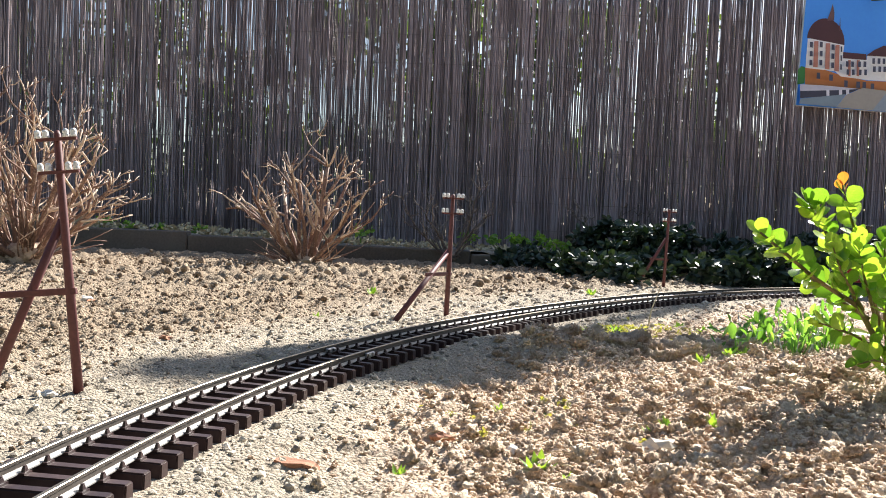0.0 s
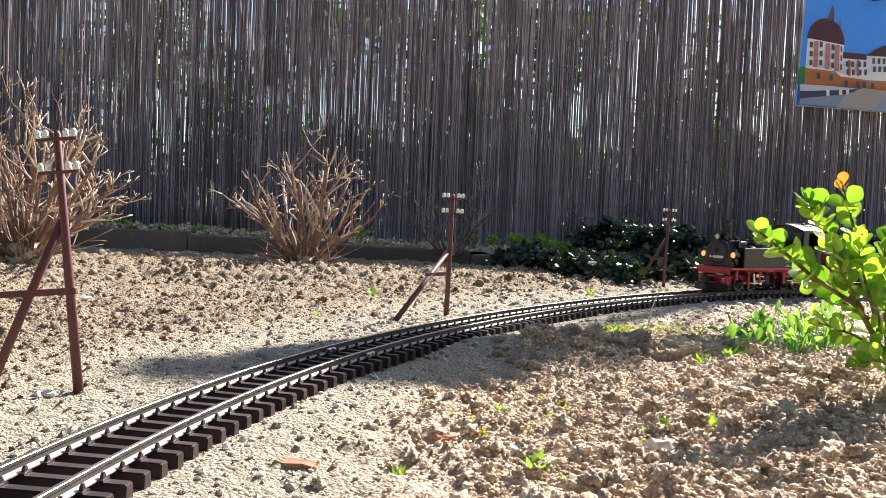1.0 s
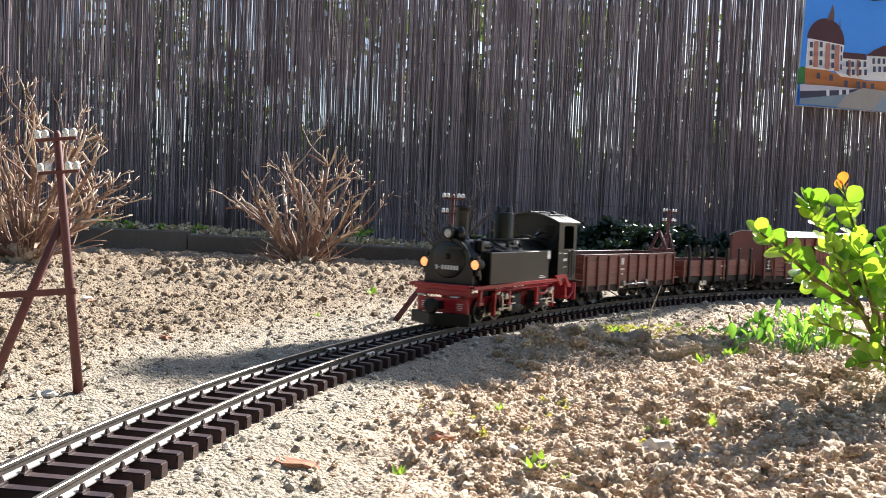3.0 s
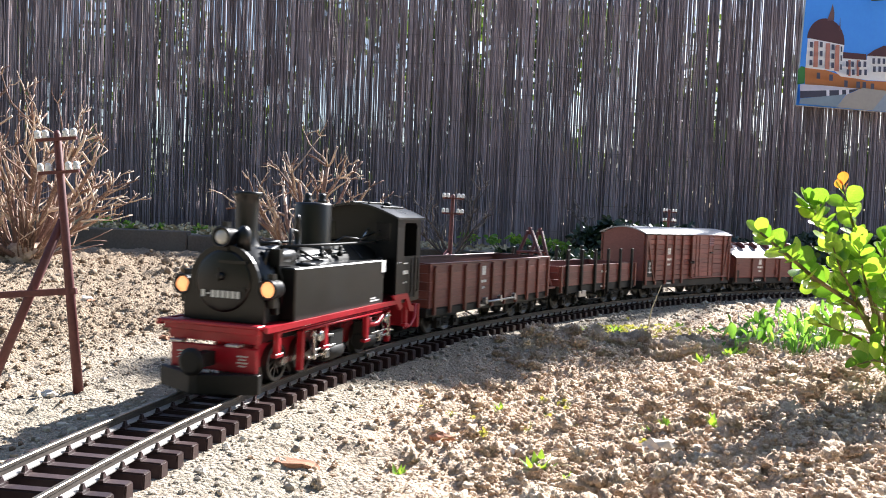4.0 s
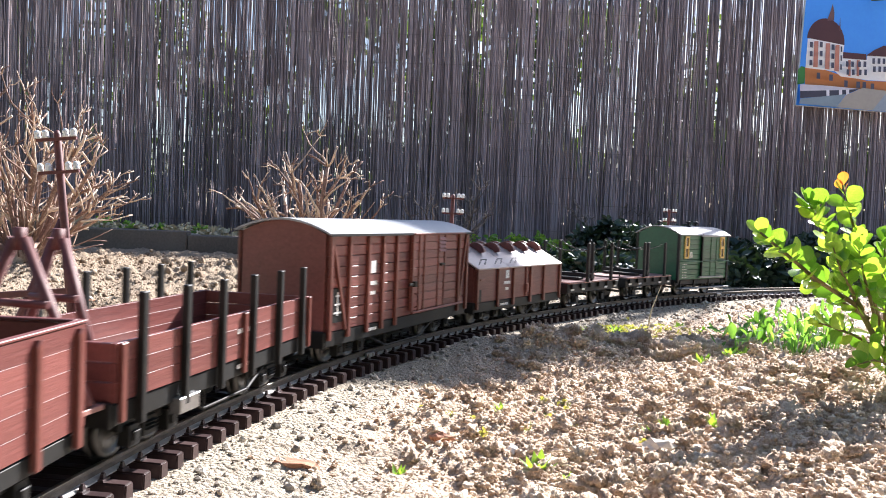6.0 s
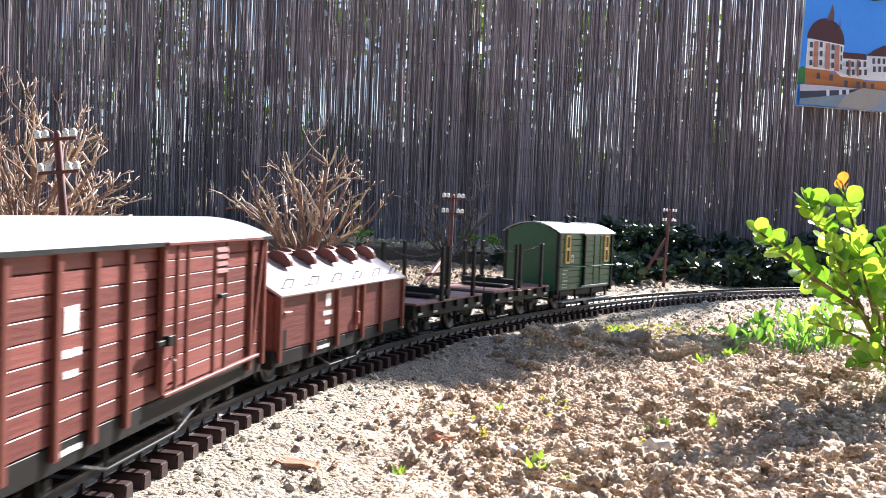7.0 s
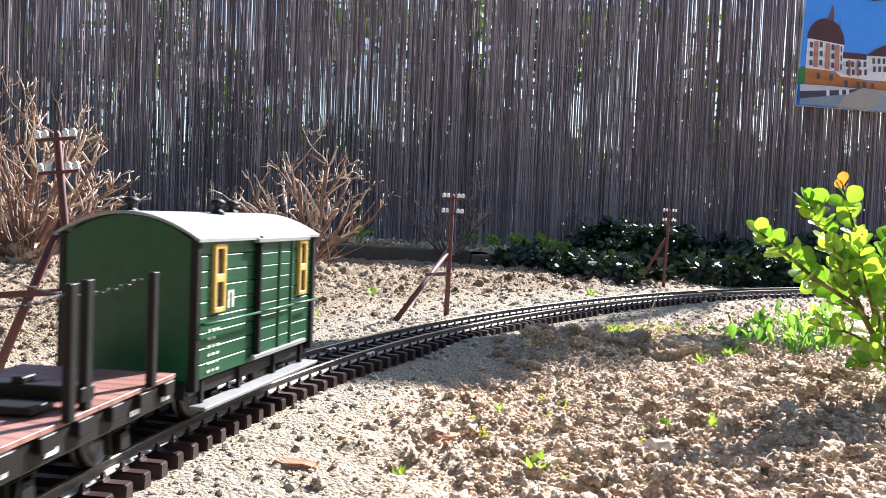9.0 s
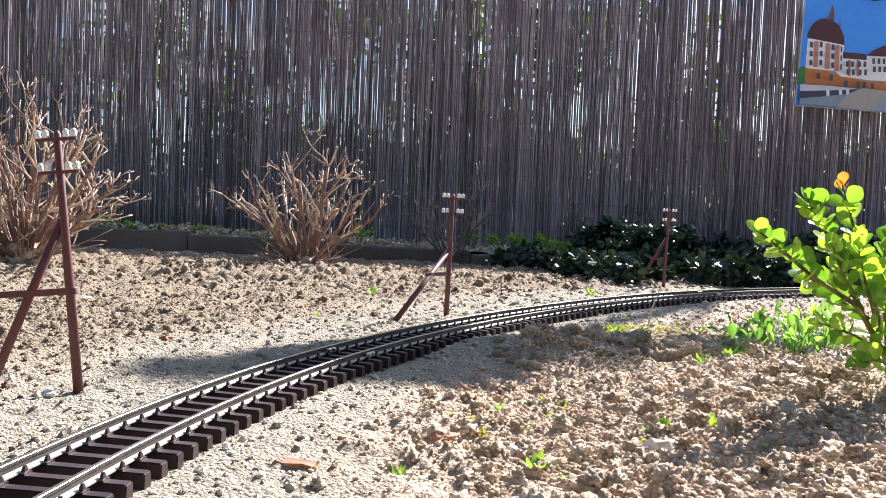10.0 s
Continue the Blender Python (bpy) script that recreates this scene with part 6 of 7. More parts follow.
    p("coupler", bm, M_DULLBLACK, "", 0.0005)
    for s in (-1, 1):
        bm = bmesh.new()
        tube(bm, [(-X + 0.012, s * 0.0475, 0.045), (-X + 0.014, s * 0.048, 0.030), (-X + 0.026, s * 0.048, 0.022), (-X + 0.040, s * 0.047, 0.020)], 0.0018, 8)
        p("pipework", bm, M_RED, "red bent pipe under the footplate")
        bm = bmesh.new()
        tube(bm, [(-0.035, s * 0.0485, 0.043), (-0.035, s * 0.0485, 0.035), (-0.055, s * 0.0485, 0.034), (-0.068, s * 0.0485, 0.041)], 0.0024, 8)
        p("pipework", bm, M_RED, "red bent pipe under the footplate")
    return V


# ---- open wagon


def open_wagon(front, rear):
    V = thing("open_goods_wagon", "oxide-red open goods wagon with planked sides, empty", "goods wagon")
    L = rear - front
    run(V, front + 0.06, rear - 0.06)
    underframe(V, L, 0.026, 0.035)
    planked_side(V, L, 0.0365, 0.0885, 5, M_BROWN, groove=0.00015, bevel=0.0001)
    end_wall(V, L, 0.0365, 0.0885, 5, M_BROWN, 0.0464)
    boxes("floor", [((0, 0, 0.0355), (L - 0.004, 0.092, 0.002))], M_DULLBLACK, V)
    xs = [-L / 2 + 0.010 + (L - 0.020) * k / 9 for k in range(10)]
    ribs(V, xs, 0.028, 0.0875, M_BROWNRIB, point=0.003)
    bm = bmesh.new()
    for s in (-1, 1):
        box(bm, (0, s * 0.0480, 0.0895), (L, 0.0046, 0.0016))
        box(bm, (s * (L / 2 - 0.0018), 0, 0.0895), (0.0044, 0.0910, 0.0016))
    part("top_rail", bm, M_BROWN, V, "worn lighter top edge", 0.0004)
    for x in (-L / 2 + 0.062, L / 2 - 0.062):
        bogie(V, x, 0.026)
    brake_gear(V, -0.085, 0.085, 0.027)
    for s in (-1, 1):
        bm = bmesh.new()
        tube(bm, [(-0.045, s * 0.0560, 0.0355), (0.045, s * 0.0560, 0.0355)], 0.0014, 8)
        for x in (-0.045, 0.0, 0.045):
            box(bm, (x, s * 0.0545, 0.037), (0.005, 0.005, 0.009), 0, 0.3)
        part("door_bar", bm, M_STEEL, V, "grey locking bar with catches")
    bars(V, 0.043, 0.0765, 0.011, 0.012, 2, 0.0498, 2, 0.06)
    bars(V, 0.043, 0.0625, 0.016, 0.0035, 5, 0.0498, 3)
    bars(V, 0.043, 0.0540, 0.008, 0.003, 3, 0.0498, 4)
    bars(V, 0.046, 0.0305, 0.022, 0.0032, 6, 0.0490, 5)


# ---- low-sided wagon with tall stakes


def stake_wagon(front, rear):
    V = thing("stake_wagon", "oxide-red low-sided wagon with tall dark stakes", "goods wagon")
    L = rear - front
    run(V, front + 0.055, rear - 0.055)
    underframe(V, L, 0.028, 0.040)
    planked_side(V, L, 0.041, 0.0735, 3, M_BROWN, groove=0.00015, bevel=0.0001)
    end_wall(V, L, 0.041, 0.0735, 3, M_BROWN, 0.0464)
    boxes("floor", [((0, 0, 0.0405), (L - 0.004, 0.092, 0.002))], M_DECK, V)
    xs = [-L / 2 + 0.022 + (L - 0.044) * k / 5 for k in range(6)]
    ribs(V, xs, 0.026, 0.1000, M_DULLBLACK, 0.0518, 0.0052, 0.0045)
    ribs(V, [-L / 2 + 0.004, L / 2 - 0.004, xs[2] + 0.012], 0.030, 0.0735, M_BROWNRIB, 0.0512, 0.0045, 0.003, "corner_post")
    for x in (-L / 2 + 0.055, L / 2 - 0.055):
        bogie(V, x, 0.028)
    brake_gear(V, -0.070, 0.070, 0.029)
    bars(V, -0.016, 0.0605, 0.026, 0.0034, 6, 0.0498, 7)
    bars(V, -0.016, 0.0350, 0.022, 0.0030, 5, 0.0490, 8)
    for s in (-1, 1):
        boxes("tool_box", [((L / 2 - 0.075, s * 0.050, 0.026), (0.024, 0.008, 0.010))], M_STEEL, V, "grey box under the sole bar", 0.0006)
    # braced A-shaped timber frames carried at the front end
    boxes("end_platform", [((L / 2 + 0.013, 0, 0.0395), (0.020, 0.090, 0.0030))], M_DECK, V, "narrow boarded end platform", 0.0004)
    for x, half, top in ((L / 2 + 0.014, 0.043, 0.128), (L / 2 - 0.018, 0.029, 0.127)):
        bm = bmesh.new()
        for s in (-1, 1):
            tube(bm, [(x, s * half, 0.0415), (x, s * 0.003, top)], 0.0030, 8)
        tube(bm, [(x, 0, top - 0.006), (x, 0, top + 0.006)], 0.0034, 8)
        k = (top - 0.094) / (top - 0.0415) * half
        tube(bm, [(x + 0.003, -k - 0.004, 0.094), (x + 0.003, k + 0.004, 0.094)], 0.0022, 8)
        part("timber_frame", bm, M_RUST, V, "rust-red A-shaped timber frame")


# ---- covered van


def curved_roof(V, L, eave, rise, half, mat, name="roof", over=0.004, label=""):
    bm = bmesh.new()
    top = [(-half + 2 * half * k / 16, eave + rise * (1 - ((k - 8) / 8.0) ** 2)) for k in range(17)]
    prism(bm, top + [(y, z - 0.0020) for y, z in top[::-1]], -L / 2 - over, L / 2 + over, "x")
    return part(name, bm, mat, V, label)


def gable_ends(V, L, z0, eave, rise, half, mat):
    for s in (-1, 1):
        bm = bmesh.new()
        top = [(-half + 2 * half * k / 12, eave - 0.001 + rise * (1 - ((k - 6) / 6.0) ** 2)) for k in range(13)]
        x = s * (L / 2 - 0.0015)
        prism(bm, [(-half, z0)] + top + [(half, z0)], x - 0.0015, x + 0.0015, "x")
        part("end_wall", bm, mat, V)


def covered_van(front, rear):
    V = thing("covered_goods_van", "oxide-red covered goods van with grey arched roof", "goods wagon")
    L = rear - front
    run(V, front + 0.06, rear - 0.06)
    underframe(V, L, 0.022, 0.0355)
    planked_side(V, L - 0.006, 0.036, 0.1265, 9, M_BROWN, 0.0475, 0.0030)
    gable_ends(V, L, 0.030, 0.1275, 0.012, 0.0460, M_BROWN)
    boxes("floor", [((0, 0, 0.0345), (L - 0.008, 0.090, 0.002))], M_DULLBLACK, V)
    roof = curved_roof(V, L, 0.1275, 0.013, 0.0540, M_ROOF, label="light grey arched roof")
    bm = bmesh.new()
    for s in (-1, 1):
        box(bm, (0, s * 0.0538, 0.1262), (L + 0.008, 0.0014, 0.0024))
    part("gutter", bm, M_DULLBLACK, roof)
    xs = [-L / 2 + 0.003, -L / 2 + 0.030, L / 2 - 0.003, L / 2 - 0.038, L / 2 - 0.076, L / 2 - 0.108, L / 2 - 0.140]
    bm = bmesh.new()
    box(bm, (0, 0, 0), (0.0046, 0.0034, 0.098))
    me = mesh_of("rib", bm, M_BROWNRIB, 0.0005)
    for s in (-1, 1):
        for x in xs:
            again("rib", me, V, pose(s * x if s < 0 else x, s * 0.0507, 0.0775))
        for a, b in ((L / 2 - 0.006, L / 2 - 0.034), (-L / 2 + 0.006, -L / 2 + 0.026)):
            bm = bmesh.new()
            dx, dz = b - a, -0.088
            box(bm, (s * (a + b) / 2 if s < 0 else (a + b) / 2, s * 0.0503, 0.080), (0.0036, 0.0026, math.hypot(dx, dz)), 0, math.atan2(dx, dz) * (1 if s > 0 else -1))
            part("diagonal_brace", bm, M_BROWNRIB, V, "", 0.0004)
        # sliding door
        d = -0.045 if s > 0 else 0.045
        bm = bmesh.new()
        box(bm, (d, s * 0.0508, 0.0838), (0.091, 0.0010, 0.084))
        door = part("sliding_door", bm, M_BROWNRIB, V, "planked sliding door")
        for i in range(9):
            bm = bmesh.new()
            box(bm, (d, s * 0.0524, 0.0410 + 0.0095 * (i + 0.5)), (0.092, 0.0022, 0.0090))
            part("door_board", bm, M_BROWN, door, "", 0.0003)
        bm = bmesh.new()
        for k in (-0.0445, -0.026, 0.014, 0.028, 0.0445):
            box(bm, (d + k * s, s * 0.0538, 0.0835), (0.0034, 0.0020, 0.088))
        part("door_rib", bm, M_BROWNRIB, door, "", 0.0004)
        bm = bmesh.new()
        for k in range(4):
            box(bm, (d - 0.035 * s, s * 0.0540, 0.1065 + 0.0046 * k), (0.018, 0.0022, 0.0036), 0, 0, 0.35 * s)
        part("louvre", bm, M_BROWN, door, "slatted ventilation louvre")
        bm = bmesh.new()
        box(bm, (d + 0.047 * s, s * 0.0555, 0.0705), (0.016, 0.0026, 0.0030))
        box(bm, (d + 0.043 * s, s * 0.0560, 0.0710), (0.006, 0.005, 0.006))
        box(bm, (d - 0.034 * s, s * 0.0555, 0.0900), (0.010, 0.0040, 0.0028))
        part("latch", bm, M_DULLBLACK, door, "dark door latch", 0.0004)
        bm = bmesh.new()
        tube(bm, [(d + 0.036 * s, s * 0.053, 0.060), (d + 0.036 * s, s * 0.0575, 0.058), (d + 0.036 * s, s * 0.0575, 0.046), (d + 0.036 * s, s * 0.053, 0.044)], 0.0009, 6)
        part("door_handle", bm, M_BROWNRIB, door)
        for y, z in ((0.0550, 0.1265), (0.0545, 0.0390)):
            boxes("door_runner", [((d - 0.030 * s, s * y, z), (0.150, 0.0034, 0.0022))], M_BROWN, V, "", 0.0004)
        bm = bmesh.new()
        box(bm, (s * (L / 2 - 0.018), s * 0.0494, 0.060), (0.022, 0.0008, 0.032))
        part("notice_board", bm, M_DULLBLACK, V, "small black notice board")
        bm = bmesh.new()
        for k in range(3):
            box(bm, (s * (L / 2 - 0.018), s * 0.0500, 0.0530 + 0.008 * k), (0.013 - 0.003 * k, 0.0005, 0.0016))
        box(bm, (s * (L / 2 - 0.018), s * 0.0500, 0.0615), (0.0016, 0.0006, 0.022))
        part("lettering", bm, M_WHITE, V)
    bars(V, 0.084, 0.0930, 0.012, 0.0125, 2, 0.0494, 2, 0.06)
    bars(V, 0.084, 0.0770, 0.018, 0.0040, 6, 0.0494, 13)
    bars(V, 0.084, 0.0670, 0.012, 0.0035, 4, 0.0494, 14)
    bars(V, 0.084, 0.0300, 0.024, 0.0030, 7, 0.0490, 15)
    for x in (-L / 2 + 0.062, L / 2 - 0.062):
        bogie(V, x, 0.022)
    brake_gear(V, -0.085, 0.085, 0.023)


# ---- wagon with hinged lids


def lid_wagon(front, rear):
    V = thing("lidded_goods_wagon", "oxide-red goods wagon with pale hinged pitched lids", "goods wagon")
    L = rear - front
    run(V, front + 0.055, rear - 0.055)
    underframe(V, L, 0.020, 0.0325)
    for s in (-1, 1):
        bm = bmesh.new()
        box(bm, (0, s * 0.0475, 0.0560), (L - 0.002, 0.0032, 0.0455))
        part("side_wall", bm, M_BROWN, V, "smooth oxide-red side panel", 0.0006)
        bm = bmesh.new()
        x = s * (L / 2 - 0.0016)
        prism(bm, [(-0.0458, 0.033), (0.0458, 0.033), (0.0458, 0.0780), (0.0, 0.1015), (-0.0458, 0.0780)], x - 0.0015, x + 0.0015, "x")
        part("end_wall", bm, M_BROWN, V)
        # three lids on each slope
        sl = math.atan2(0.0265, 0.050)
        n = 3
        for i in range(n):
            w = L / n
            bm = bmesh.new()
            box(bm, (-L / 2 + w * (i + 0.5), s * 0.0262, 0.0918), (w - 0.001, 0.0600, 0.0024), 0, 0, -s * sl)
            lid = part("lid", bm, M_LIDROOF, V, "pale hinged lid", 0.0005)
            for k in (-0.25, 0.25):
                bm = bmesh.new()
                x0 = -L / 2 + w * (i + 0.5 + k)
                tube(bm, [(x0 - 0.008, s * 0.0450, 0.0835), (x0 - 0.007, s * 0.0475, 0.0905), (x0 + 0.007, s * 0.0475, 0.0905), (x0 + 0.008, s * 0.0450, 0.0835)], 0.0006, 6)
                part("lid_handle", bm, M_DULLBLACK, lid, "thin dark lid handle")
                bm = bmesh.new()
                ring = [(s * (0.0115 + 0.0150 * math.cos(q)), 0.0985 + 0.0130 * math.sin(q)) for q in np.linspace(0.0, 2.7, 11)]
                inner = [(s * (0.0115 + 0.0060 * math.cos(q)), 0.0965 + 0.0045 * math.sin(q)) for q in np.linspace(2.7, 0.0, 11)]
                prism(bm, ring + inner, x0 - 0.0024 + s * 0.0045, x0 + 0.0024 + s * 0.0045, "x")
                part("hinge_arm", bm, M_BROWN, lid, "curved hinge arm")
        ribx = [-L / 2 + 0.003, -L / 2 + 0.062, -0.028, 0.028, L / 2 - 0.062, L / 2 - 0.003]
    ribs(V, ribx, 0.024, 0.0785, M_BROWNRIB, 0.0508, 0.0046, 0.0034, "rib")
    bm = bmesh.new()
    box(bm, (0, 0, 0.1065), (L, 0.006, 0.0036))
    part("ridge_bar", bm, M_BROWN, V, "", 0.0006)
    for s in (-1, 1):
        bm = bmesh.new()
        box(bm, (-0.014, s * 0.0500, 0.056), (0.003, 0.0024, 0.044))
        box(bm, (-0.014, s * 0.0516, 0.046), (0.005, 0.004, 0.012))
        part("flap_catch", bm, M_BROWN, V, "", 0.0004)
        bm = bmesh.new()
        box(bm, (s * (L / 2 - 0.012), s * 0.0515, 0.0640), (0.012, 0.0046, 0.0026))
        part("lever", bm, M_BROWN, V, "", 0.0005)
        bm = bmesh.new()
        box(bm, (s * (L / 2 - 0.010), s * 0.0494, 0.0420), (0.012, 0.0006, 0.016))
        part("notice_board", bm, M_DULLBLACK, V, "small black notice board")
    bars(V, 0.046, 0.0680, 0.010, 0.0115, 2, 0.0494, 2, 0.06)
    bars(V, 0.046, 0.0565, 0.019, 0.0042, 6, 0.0494, 23)
    bars(V, 0.046, 0.0480, 0.010, 0.0038, 3, 0.0494, 24)
    bars(V, 0.052, 0.0265, 0.024, 0.0032, 7, 0.0490, 25)
    for x in (-L / 2 + 0.055, L / 2 - 0.055):
        bogie(V, x, 0.020)
    brake_gear(V, -0.060, 0.060, 0.021)
    boxes("floor", [((0, 0, 0.0325), (L - 0.004, 0.090, 0.002))], M_DULLBLACK, V)


# ---- bolster wagons


def bolster_wagon(front, rear):
    V = thing("bolster_flat_wagon", "short flat wagon with brown deck and dark stakes", "flat wagon", "bolster flat wagons")
    L = rear - front
    run(V, front + 0.04, rear - 0.04)
    underframe(V, L, 0.028, 0.0425)
    n = 14
    bm = bmesh.new()
    box(bm, (0, 0, 0), (L / n - 0.0004, 0.100, 0.0028))
    me = mesh_of("deck_board", bm, M_DECK, 0.0003)
    for i in range(n):
        again("deck_board", me, V, pose(-L / 2 + L * (i + 0.5) / n, 0, 0.0442))
    for s in (-1, 1):
        for k in range(6):
            boxes("stake_pocket", [((-L / 2 + 0.012 + (L - 0.024) * k / 5, s * 0.0505, 0.0390), (0.012, 0.0040, 0.0080))], M_DULLBLACK, V, "", 0.0005)
        bm = bmesh.new()
        for x in (-L / 2 + 0.012, -L / 2 + 0.05, L / 2 - 0.05, L / 2 - 0.012):
            box(bm, (x, s * 0.0494, 0.0330), (0.010, 0.0004, 0.0030))
        part("lettering", bm, M_WHITE, V)
        bm = bmesh.new()
        box(bm, (L / 2 - 0.022, s * 0.046, 0.010), (0.032, 0.013, 0.0022))
        for k in (-0.012, 0.012):
            box(bm, (L / 2 - 0.022 + k, s * 0.043, 0.0190), (0.0016, 0.0016, 0.018), 0, 0.3 if k > 0 else -0.3)
        part("foot_step", bm, M_DULLBLACK, V, "worn grey foot step", 0.0003)
    # swivelling bolster with four stakes and chains
    bm = bmesh.new()
    box(bm, (0.008, 0, 0.0535), (0.012, 0.098, 0.0080))
    box(bm, (0.008, 0, 0.0480), (0.034, 0.034, 0.0040))
    for y in (-0.020, 0.014):
        box(bm, (0.008, y, 0.0590), (0.010, 0.007, 0.0035))
    box(bm, (0.024, 0, 0.0490), (0.020, 0.070, 0.0040))
    part("bolster", bm, M_DULLBLACK, V, "dark turning bolster beam", 0.0007)
    bm = bmesh.new()
    box(bm, (0, 0, 0), (0.0056, 0.0046, 0.066))
    me = mesh_of("stake", bm, M_DULLBLACK, 0.0005)
    for x, y in ((0.008, 0.047), (0.008, -0.047), (-L / 2 + 0.036, 0.0515), (L / 2 - 0.034, -0.0515), (L / 2 - 0.060, 0.0515), (-L / 2 + 0.036, -0.0515)):
        again("stake", me, V, pose(x, y, 0.0775))
    r = random.Random(4)
    for x in (0.008, -L / 2 + 0.036):
        bm = bmesh.new()
        for i in range(24):
            y = -0.045 + 0.090 * (i + 0.5) / 24
            z = 0.1065 - 0.012 * (1 - (y / 0.045) ** 2)
            lathe(bm, (x, y, z), [(0.0006, -0.0019), (0.0011, 0.0), (0.0006, 0.0019)], 5, "y" if i % 2 else "z")
        part("chain", bm, M_WHEEL, V, "slack steel chain between stakes")
    bm = bmesh.new()
    tube(bm, [(L / 2 - 0.006, 0.030, 0.0455), (L / 2 - 0.006, 0.030, 0.066), (L / 2 - 0.006, 0.024, 0.067)], 0.0010, 6)
    part("brake_handle", bm, M_DULLBLACK, V)
    for x in (-L / 2 + 0.045, L / 2 - 0.045):
        axle_guard(V, x, 0.030)
        w = wheelset(V, x, 0.0155)
        roll(w, x, 0.0155)


# ---- green brake van


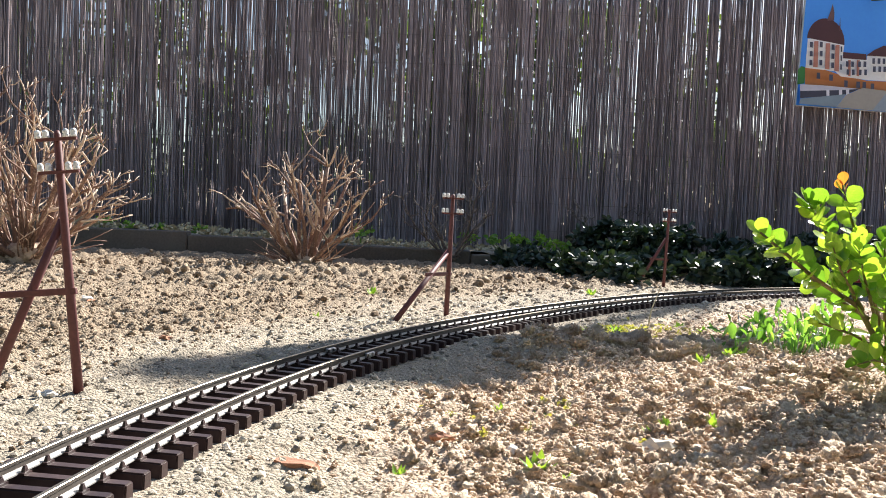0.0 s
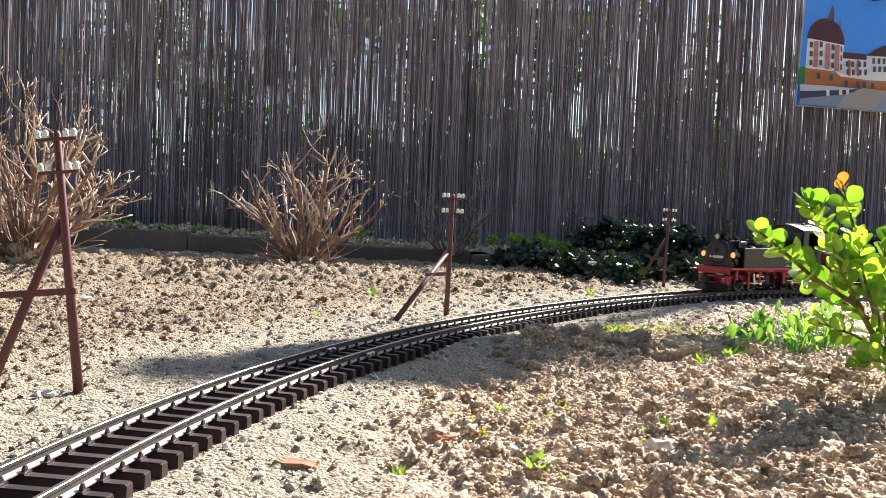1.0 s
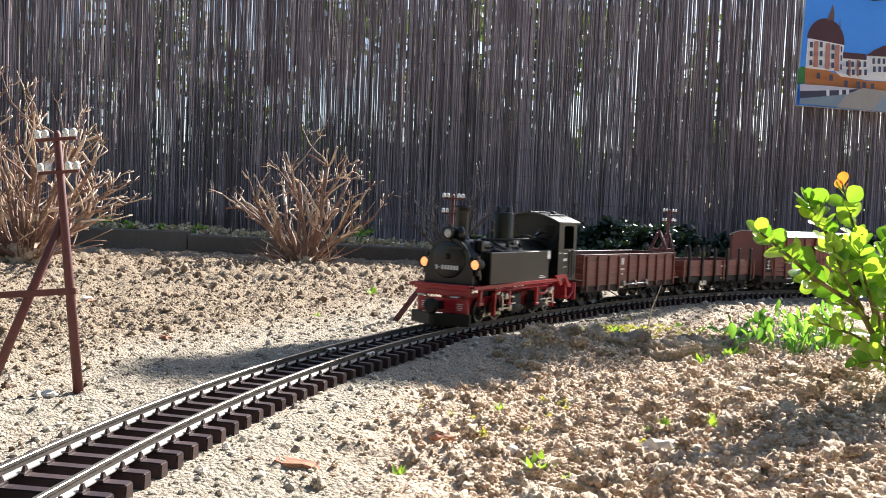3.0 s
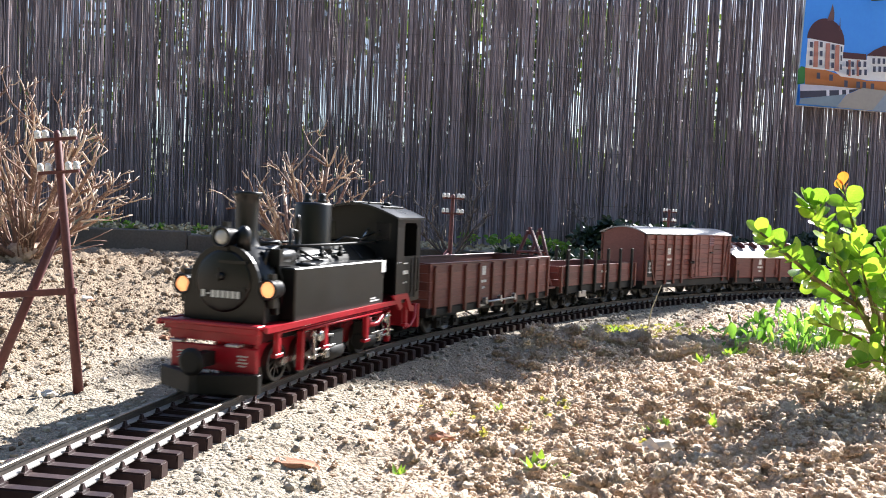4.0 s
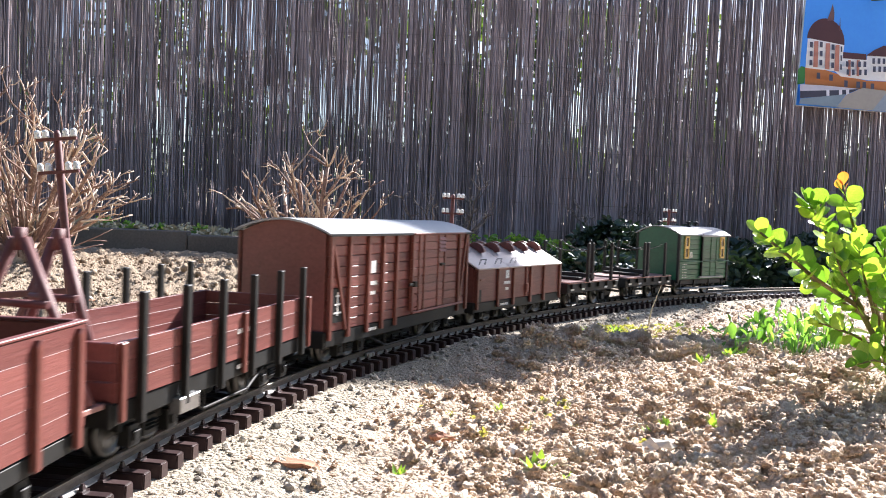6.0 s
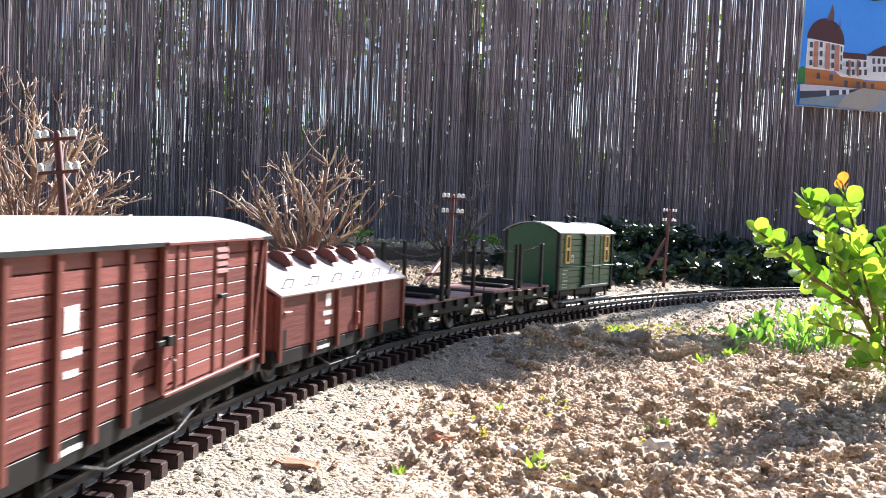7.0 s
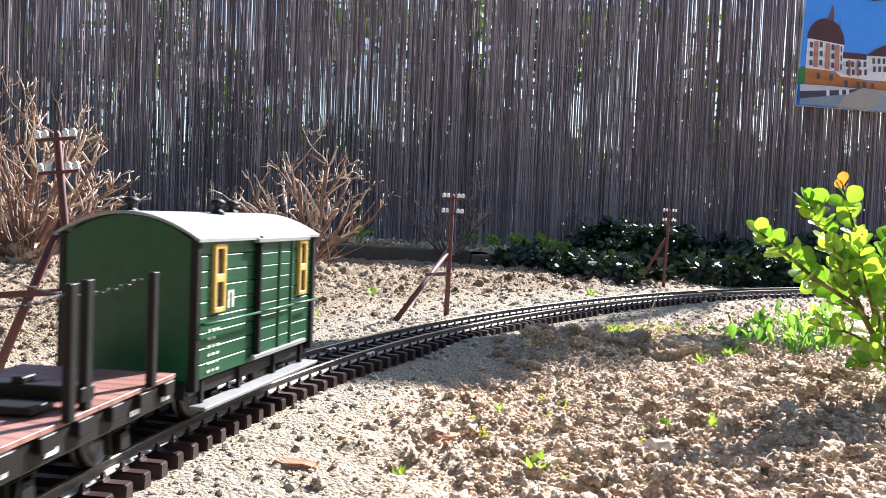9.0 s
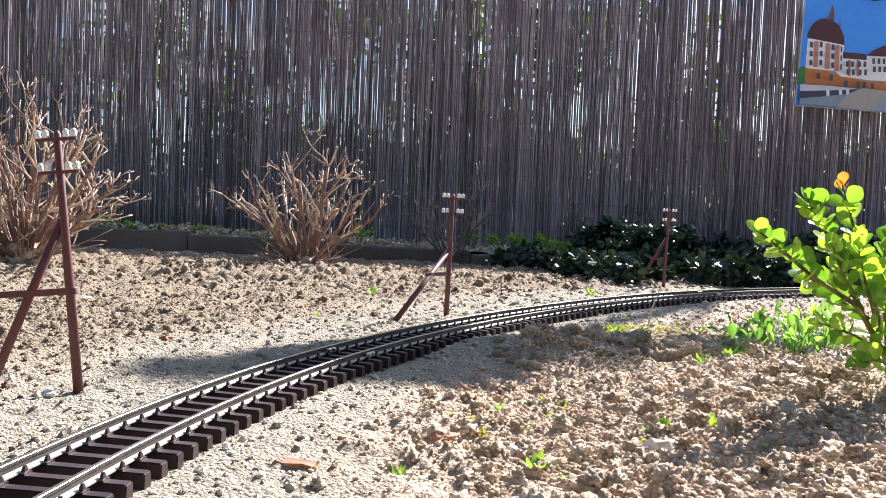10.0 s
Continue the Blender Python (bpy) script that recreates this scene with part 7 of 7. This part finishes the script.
def brake_van(front, rear):
    V = thing("green_brake_van", "bottle-green brake van with ochre window frames and grey roof", "brake van")
    L = rear - front
    run(V, front + 0.045, rear - 0.045)
    underframe(V, L, 0.024, 0.0330, 0.043)
    planked_side(V, L - 0.004, 0.0345, 0.1265, 9, M_GREEN, 0.0475, 0.0030)
    gable_ends(V, L, 0.030, 0.1275, 0.015, 0.0460, M_GREEN)
    boxes("floor", [((0, 0, 0.0335), (L - 0.008, 0.090, 0.002))], M_DULLBLACK, V)
    roof = curved_roof(V, L, 0.1275, 0.0165, 0.0535, M_ROOF, over=0.003, label="pale grey arched roof")
    for x, y in ((L / 2 - 0.030, -0.018), (0.004, 0.012), (-L / 2 + 0.03, -0.014)):
        bm = bmesh.new()
        z = 0.1275 + 0.0165 * (1 - (y / 0.0535) ** 2)
        lathe(bm, (x, y, z - 0.001), [(0.0055, 0), (0.0050, 0.003), (0.0030, 0.004), (0.0030, 0.007), (0.0060, 0.008), (0.0062, 0.0100), (0.0025, 0.0125)], 14)
        part("roof_vent", bm, M_DULLBLACK, roof, "black mushroom roof vent")
    for s in (-1, 1):
        for k in (-1, 1):
            bm = bmesh.new()
            box(bm, (k * (L / 2 - 0.002), s * 0.0485, 0.078), (0.0062, 0.0056, 0.100))
            part("corner_post", bm, M_DULLBLACK, V, "black corner post", 0.0006)
        # two windows, each with two lights
        for wx in (L / 2 - 0.030, -L / 2 + 0.026):
            wx *= s
            bm = bmesh.new()
            for q in (-0.0064, 0.0064):
                box(bm, (wx + q, s * 0.0500, 0.1005), (0.0030, 0.0032, 0.046))
            for z in (0.0790, 0.1005, 0.1220):
                box(bm, (wx, s * 0.0500, z), (0.0098, 0.0032, 0.0055 if z == 0.1005 else 0.0034))
            fr = part("window_frame", bm, M_YELLOW, V, "ochre painted window frame", 0.0004)
            for z in (0.0893, 0.1116):
                bm = bmesh.new()
                box(bm, (wx, s * 0.0494, z), (0.0098, 0.0008, 0.0172))
                part("pane", bm, M_DARKGLASS, fr, "dark window pane")
        # sliding door in the middle
        d = -0.018 * s
        bm = bmesh.new()
        box(bm, (d, s * 0.0496, 0.0825), (0.057, 0.0010, 0.083))
        door = part("sliding_door", bm, M_GREEN, V, "green planked sliding door")
        for i in range(9):
            bm = bmesh.new()
            box(bm, (d, s * 0.0512, 0.0400 + 0.0094 * (i + 0.5)), (0.058, 0.0022, 0.0090))
            part("door_board", bm, M_GREEN, door, "", 0.0003)
        bm = bmesh.new()
        for k in (-0.0285, -0.005, 0.0285):
            box(bm, (d + k * s, s * 0.0524, 0.0825), (0.0030, 0.0022, 0.086))
        part("door_rib", bm, M_GREEN, door, "", 0.0004)
        for y, z in ((0.0535, 0.1250), (0.0525, 0.0385)):
            boxes("door_runner", [((d - 0.010 * s, s * y, z), (0.098, 0.0040, 0.0033))], M_RUNNER, V, "grey door runner", 0.0004)
        bm = bmesh.new()
        box(bm, (d + 0.0305 * s, s * 0.0520, 0.0825), (0.0036, 0.0040, 0.092))
        part("door_post", bm, M_DULLBLACK, V, "", 0.0004)
        bm = bmesh.new()
        for a, b in ((-L / 2 + 0.004, d * s - 0.031), (d * s - 0.027, d * s + 0.029), (d * s + 0.033, L / 2 - 0.004)):
            tube(bm, [(s * a, s * 0.0520, 0.0720), (s * a, s * 0.0555, 0.0720), (s * b, s * 0.0555, 0.0720), (s * b, s * 0.0520, 0.0720)], 0.0010, 6)
        part("handrail", bm, M_GREEN, V, "thin green handrail")
        bm = bmesh.new()
        box(bm, (-0.002, s * 0.0500, 0.0165), (L - 0.006, 0.013, 0.0026))
        board = part("step_board", bm, M_RUNNER, V, "long grey step board", 0.0005)
        bm = bmesh.new()
        for k in (-L / 2 + 0.016, -0.03, 0.03, L / 2 - 0.016):
            box(bm, (k, s * 0.0462, 0.0230), (0.0030, 0.0030, 0.020))
            box(bm, (k, s * 0.0480, 0.0145), (0.0030, 0.0100, 0.0016))
        part("step_bracket", bm, M_DULLBLACK, board)
        lettering = bmesh.new()
        x0 = L / 2 - 0.018
        for q in range(6):
            for k in range(3 if q != 1 else 2):
                box(lettering, (s * (x0 - 0.006 * k - 0.002), s * 0.0494, 0.0660 - 0.0055 * q), (0.0034 if (q + k) % 3 else 0.0022, 0.0004, 0.0017))
        part("lettering", lettering, M_WHITE, V, "rows of small white markings")
    for s in (-1, 1):
        bm = bmesh.new()
        cx = s * (L / 2 - 0.0490)
        for q in (-0.0031, 0.0031):
            box(bm, (cx + q, s * 0.0494, 0.0845), (0.0022, 0.0005, 0.0118))
        box(bm, (cx, s * 0.0494, 0.0900), (0.0080, 0.0005, 0.0016))
        part("lettering", bm, M_WHITE, V, "tall white marks")
    for x in (-L / 2 + 0.045, L / 2 - 0.045):
        axle_guard(V, x, 0.026)
        w = wheelset(V, x, 0.0155)
        roll(w, x, 0.0155)


locomotive(-0.3158, 0.0406)
open_wagon(0.0685, 0.4369)
stake_wagon(0.4754, 0.7664)
covered_van(0.8155, 1.1622)
lid_wagon(1.1954, 1.4694)
bolster_wagon(1.5078, 1.6943)
bolster_wagon(1.7347, 1.9154)
brake_van(1.9475, 2.1485)


def motions():
    for ob, at, step in RUNNING:
        n = round(10.0 / step)
        walk(ob, [(10.0 * i / n, at(10.0 * i / n)) for i in range(n + 1)])


motions()
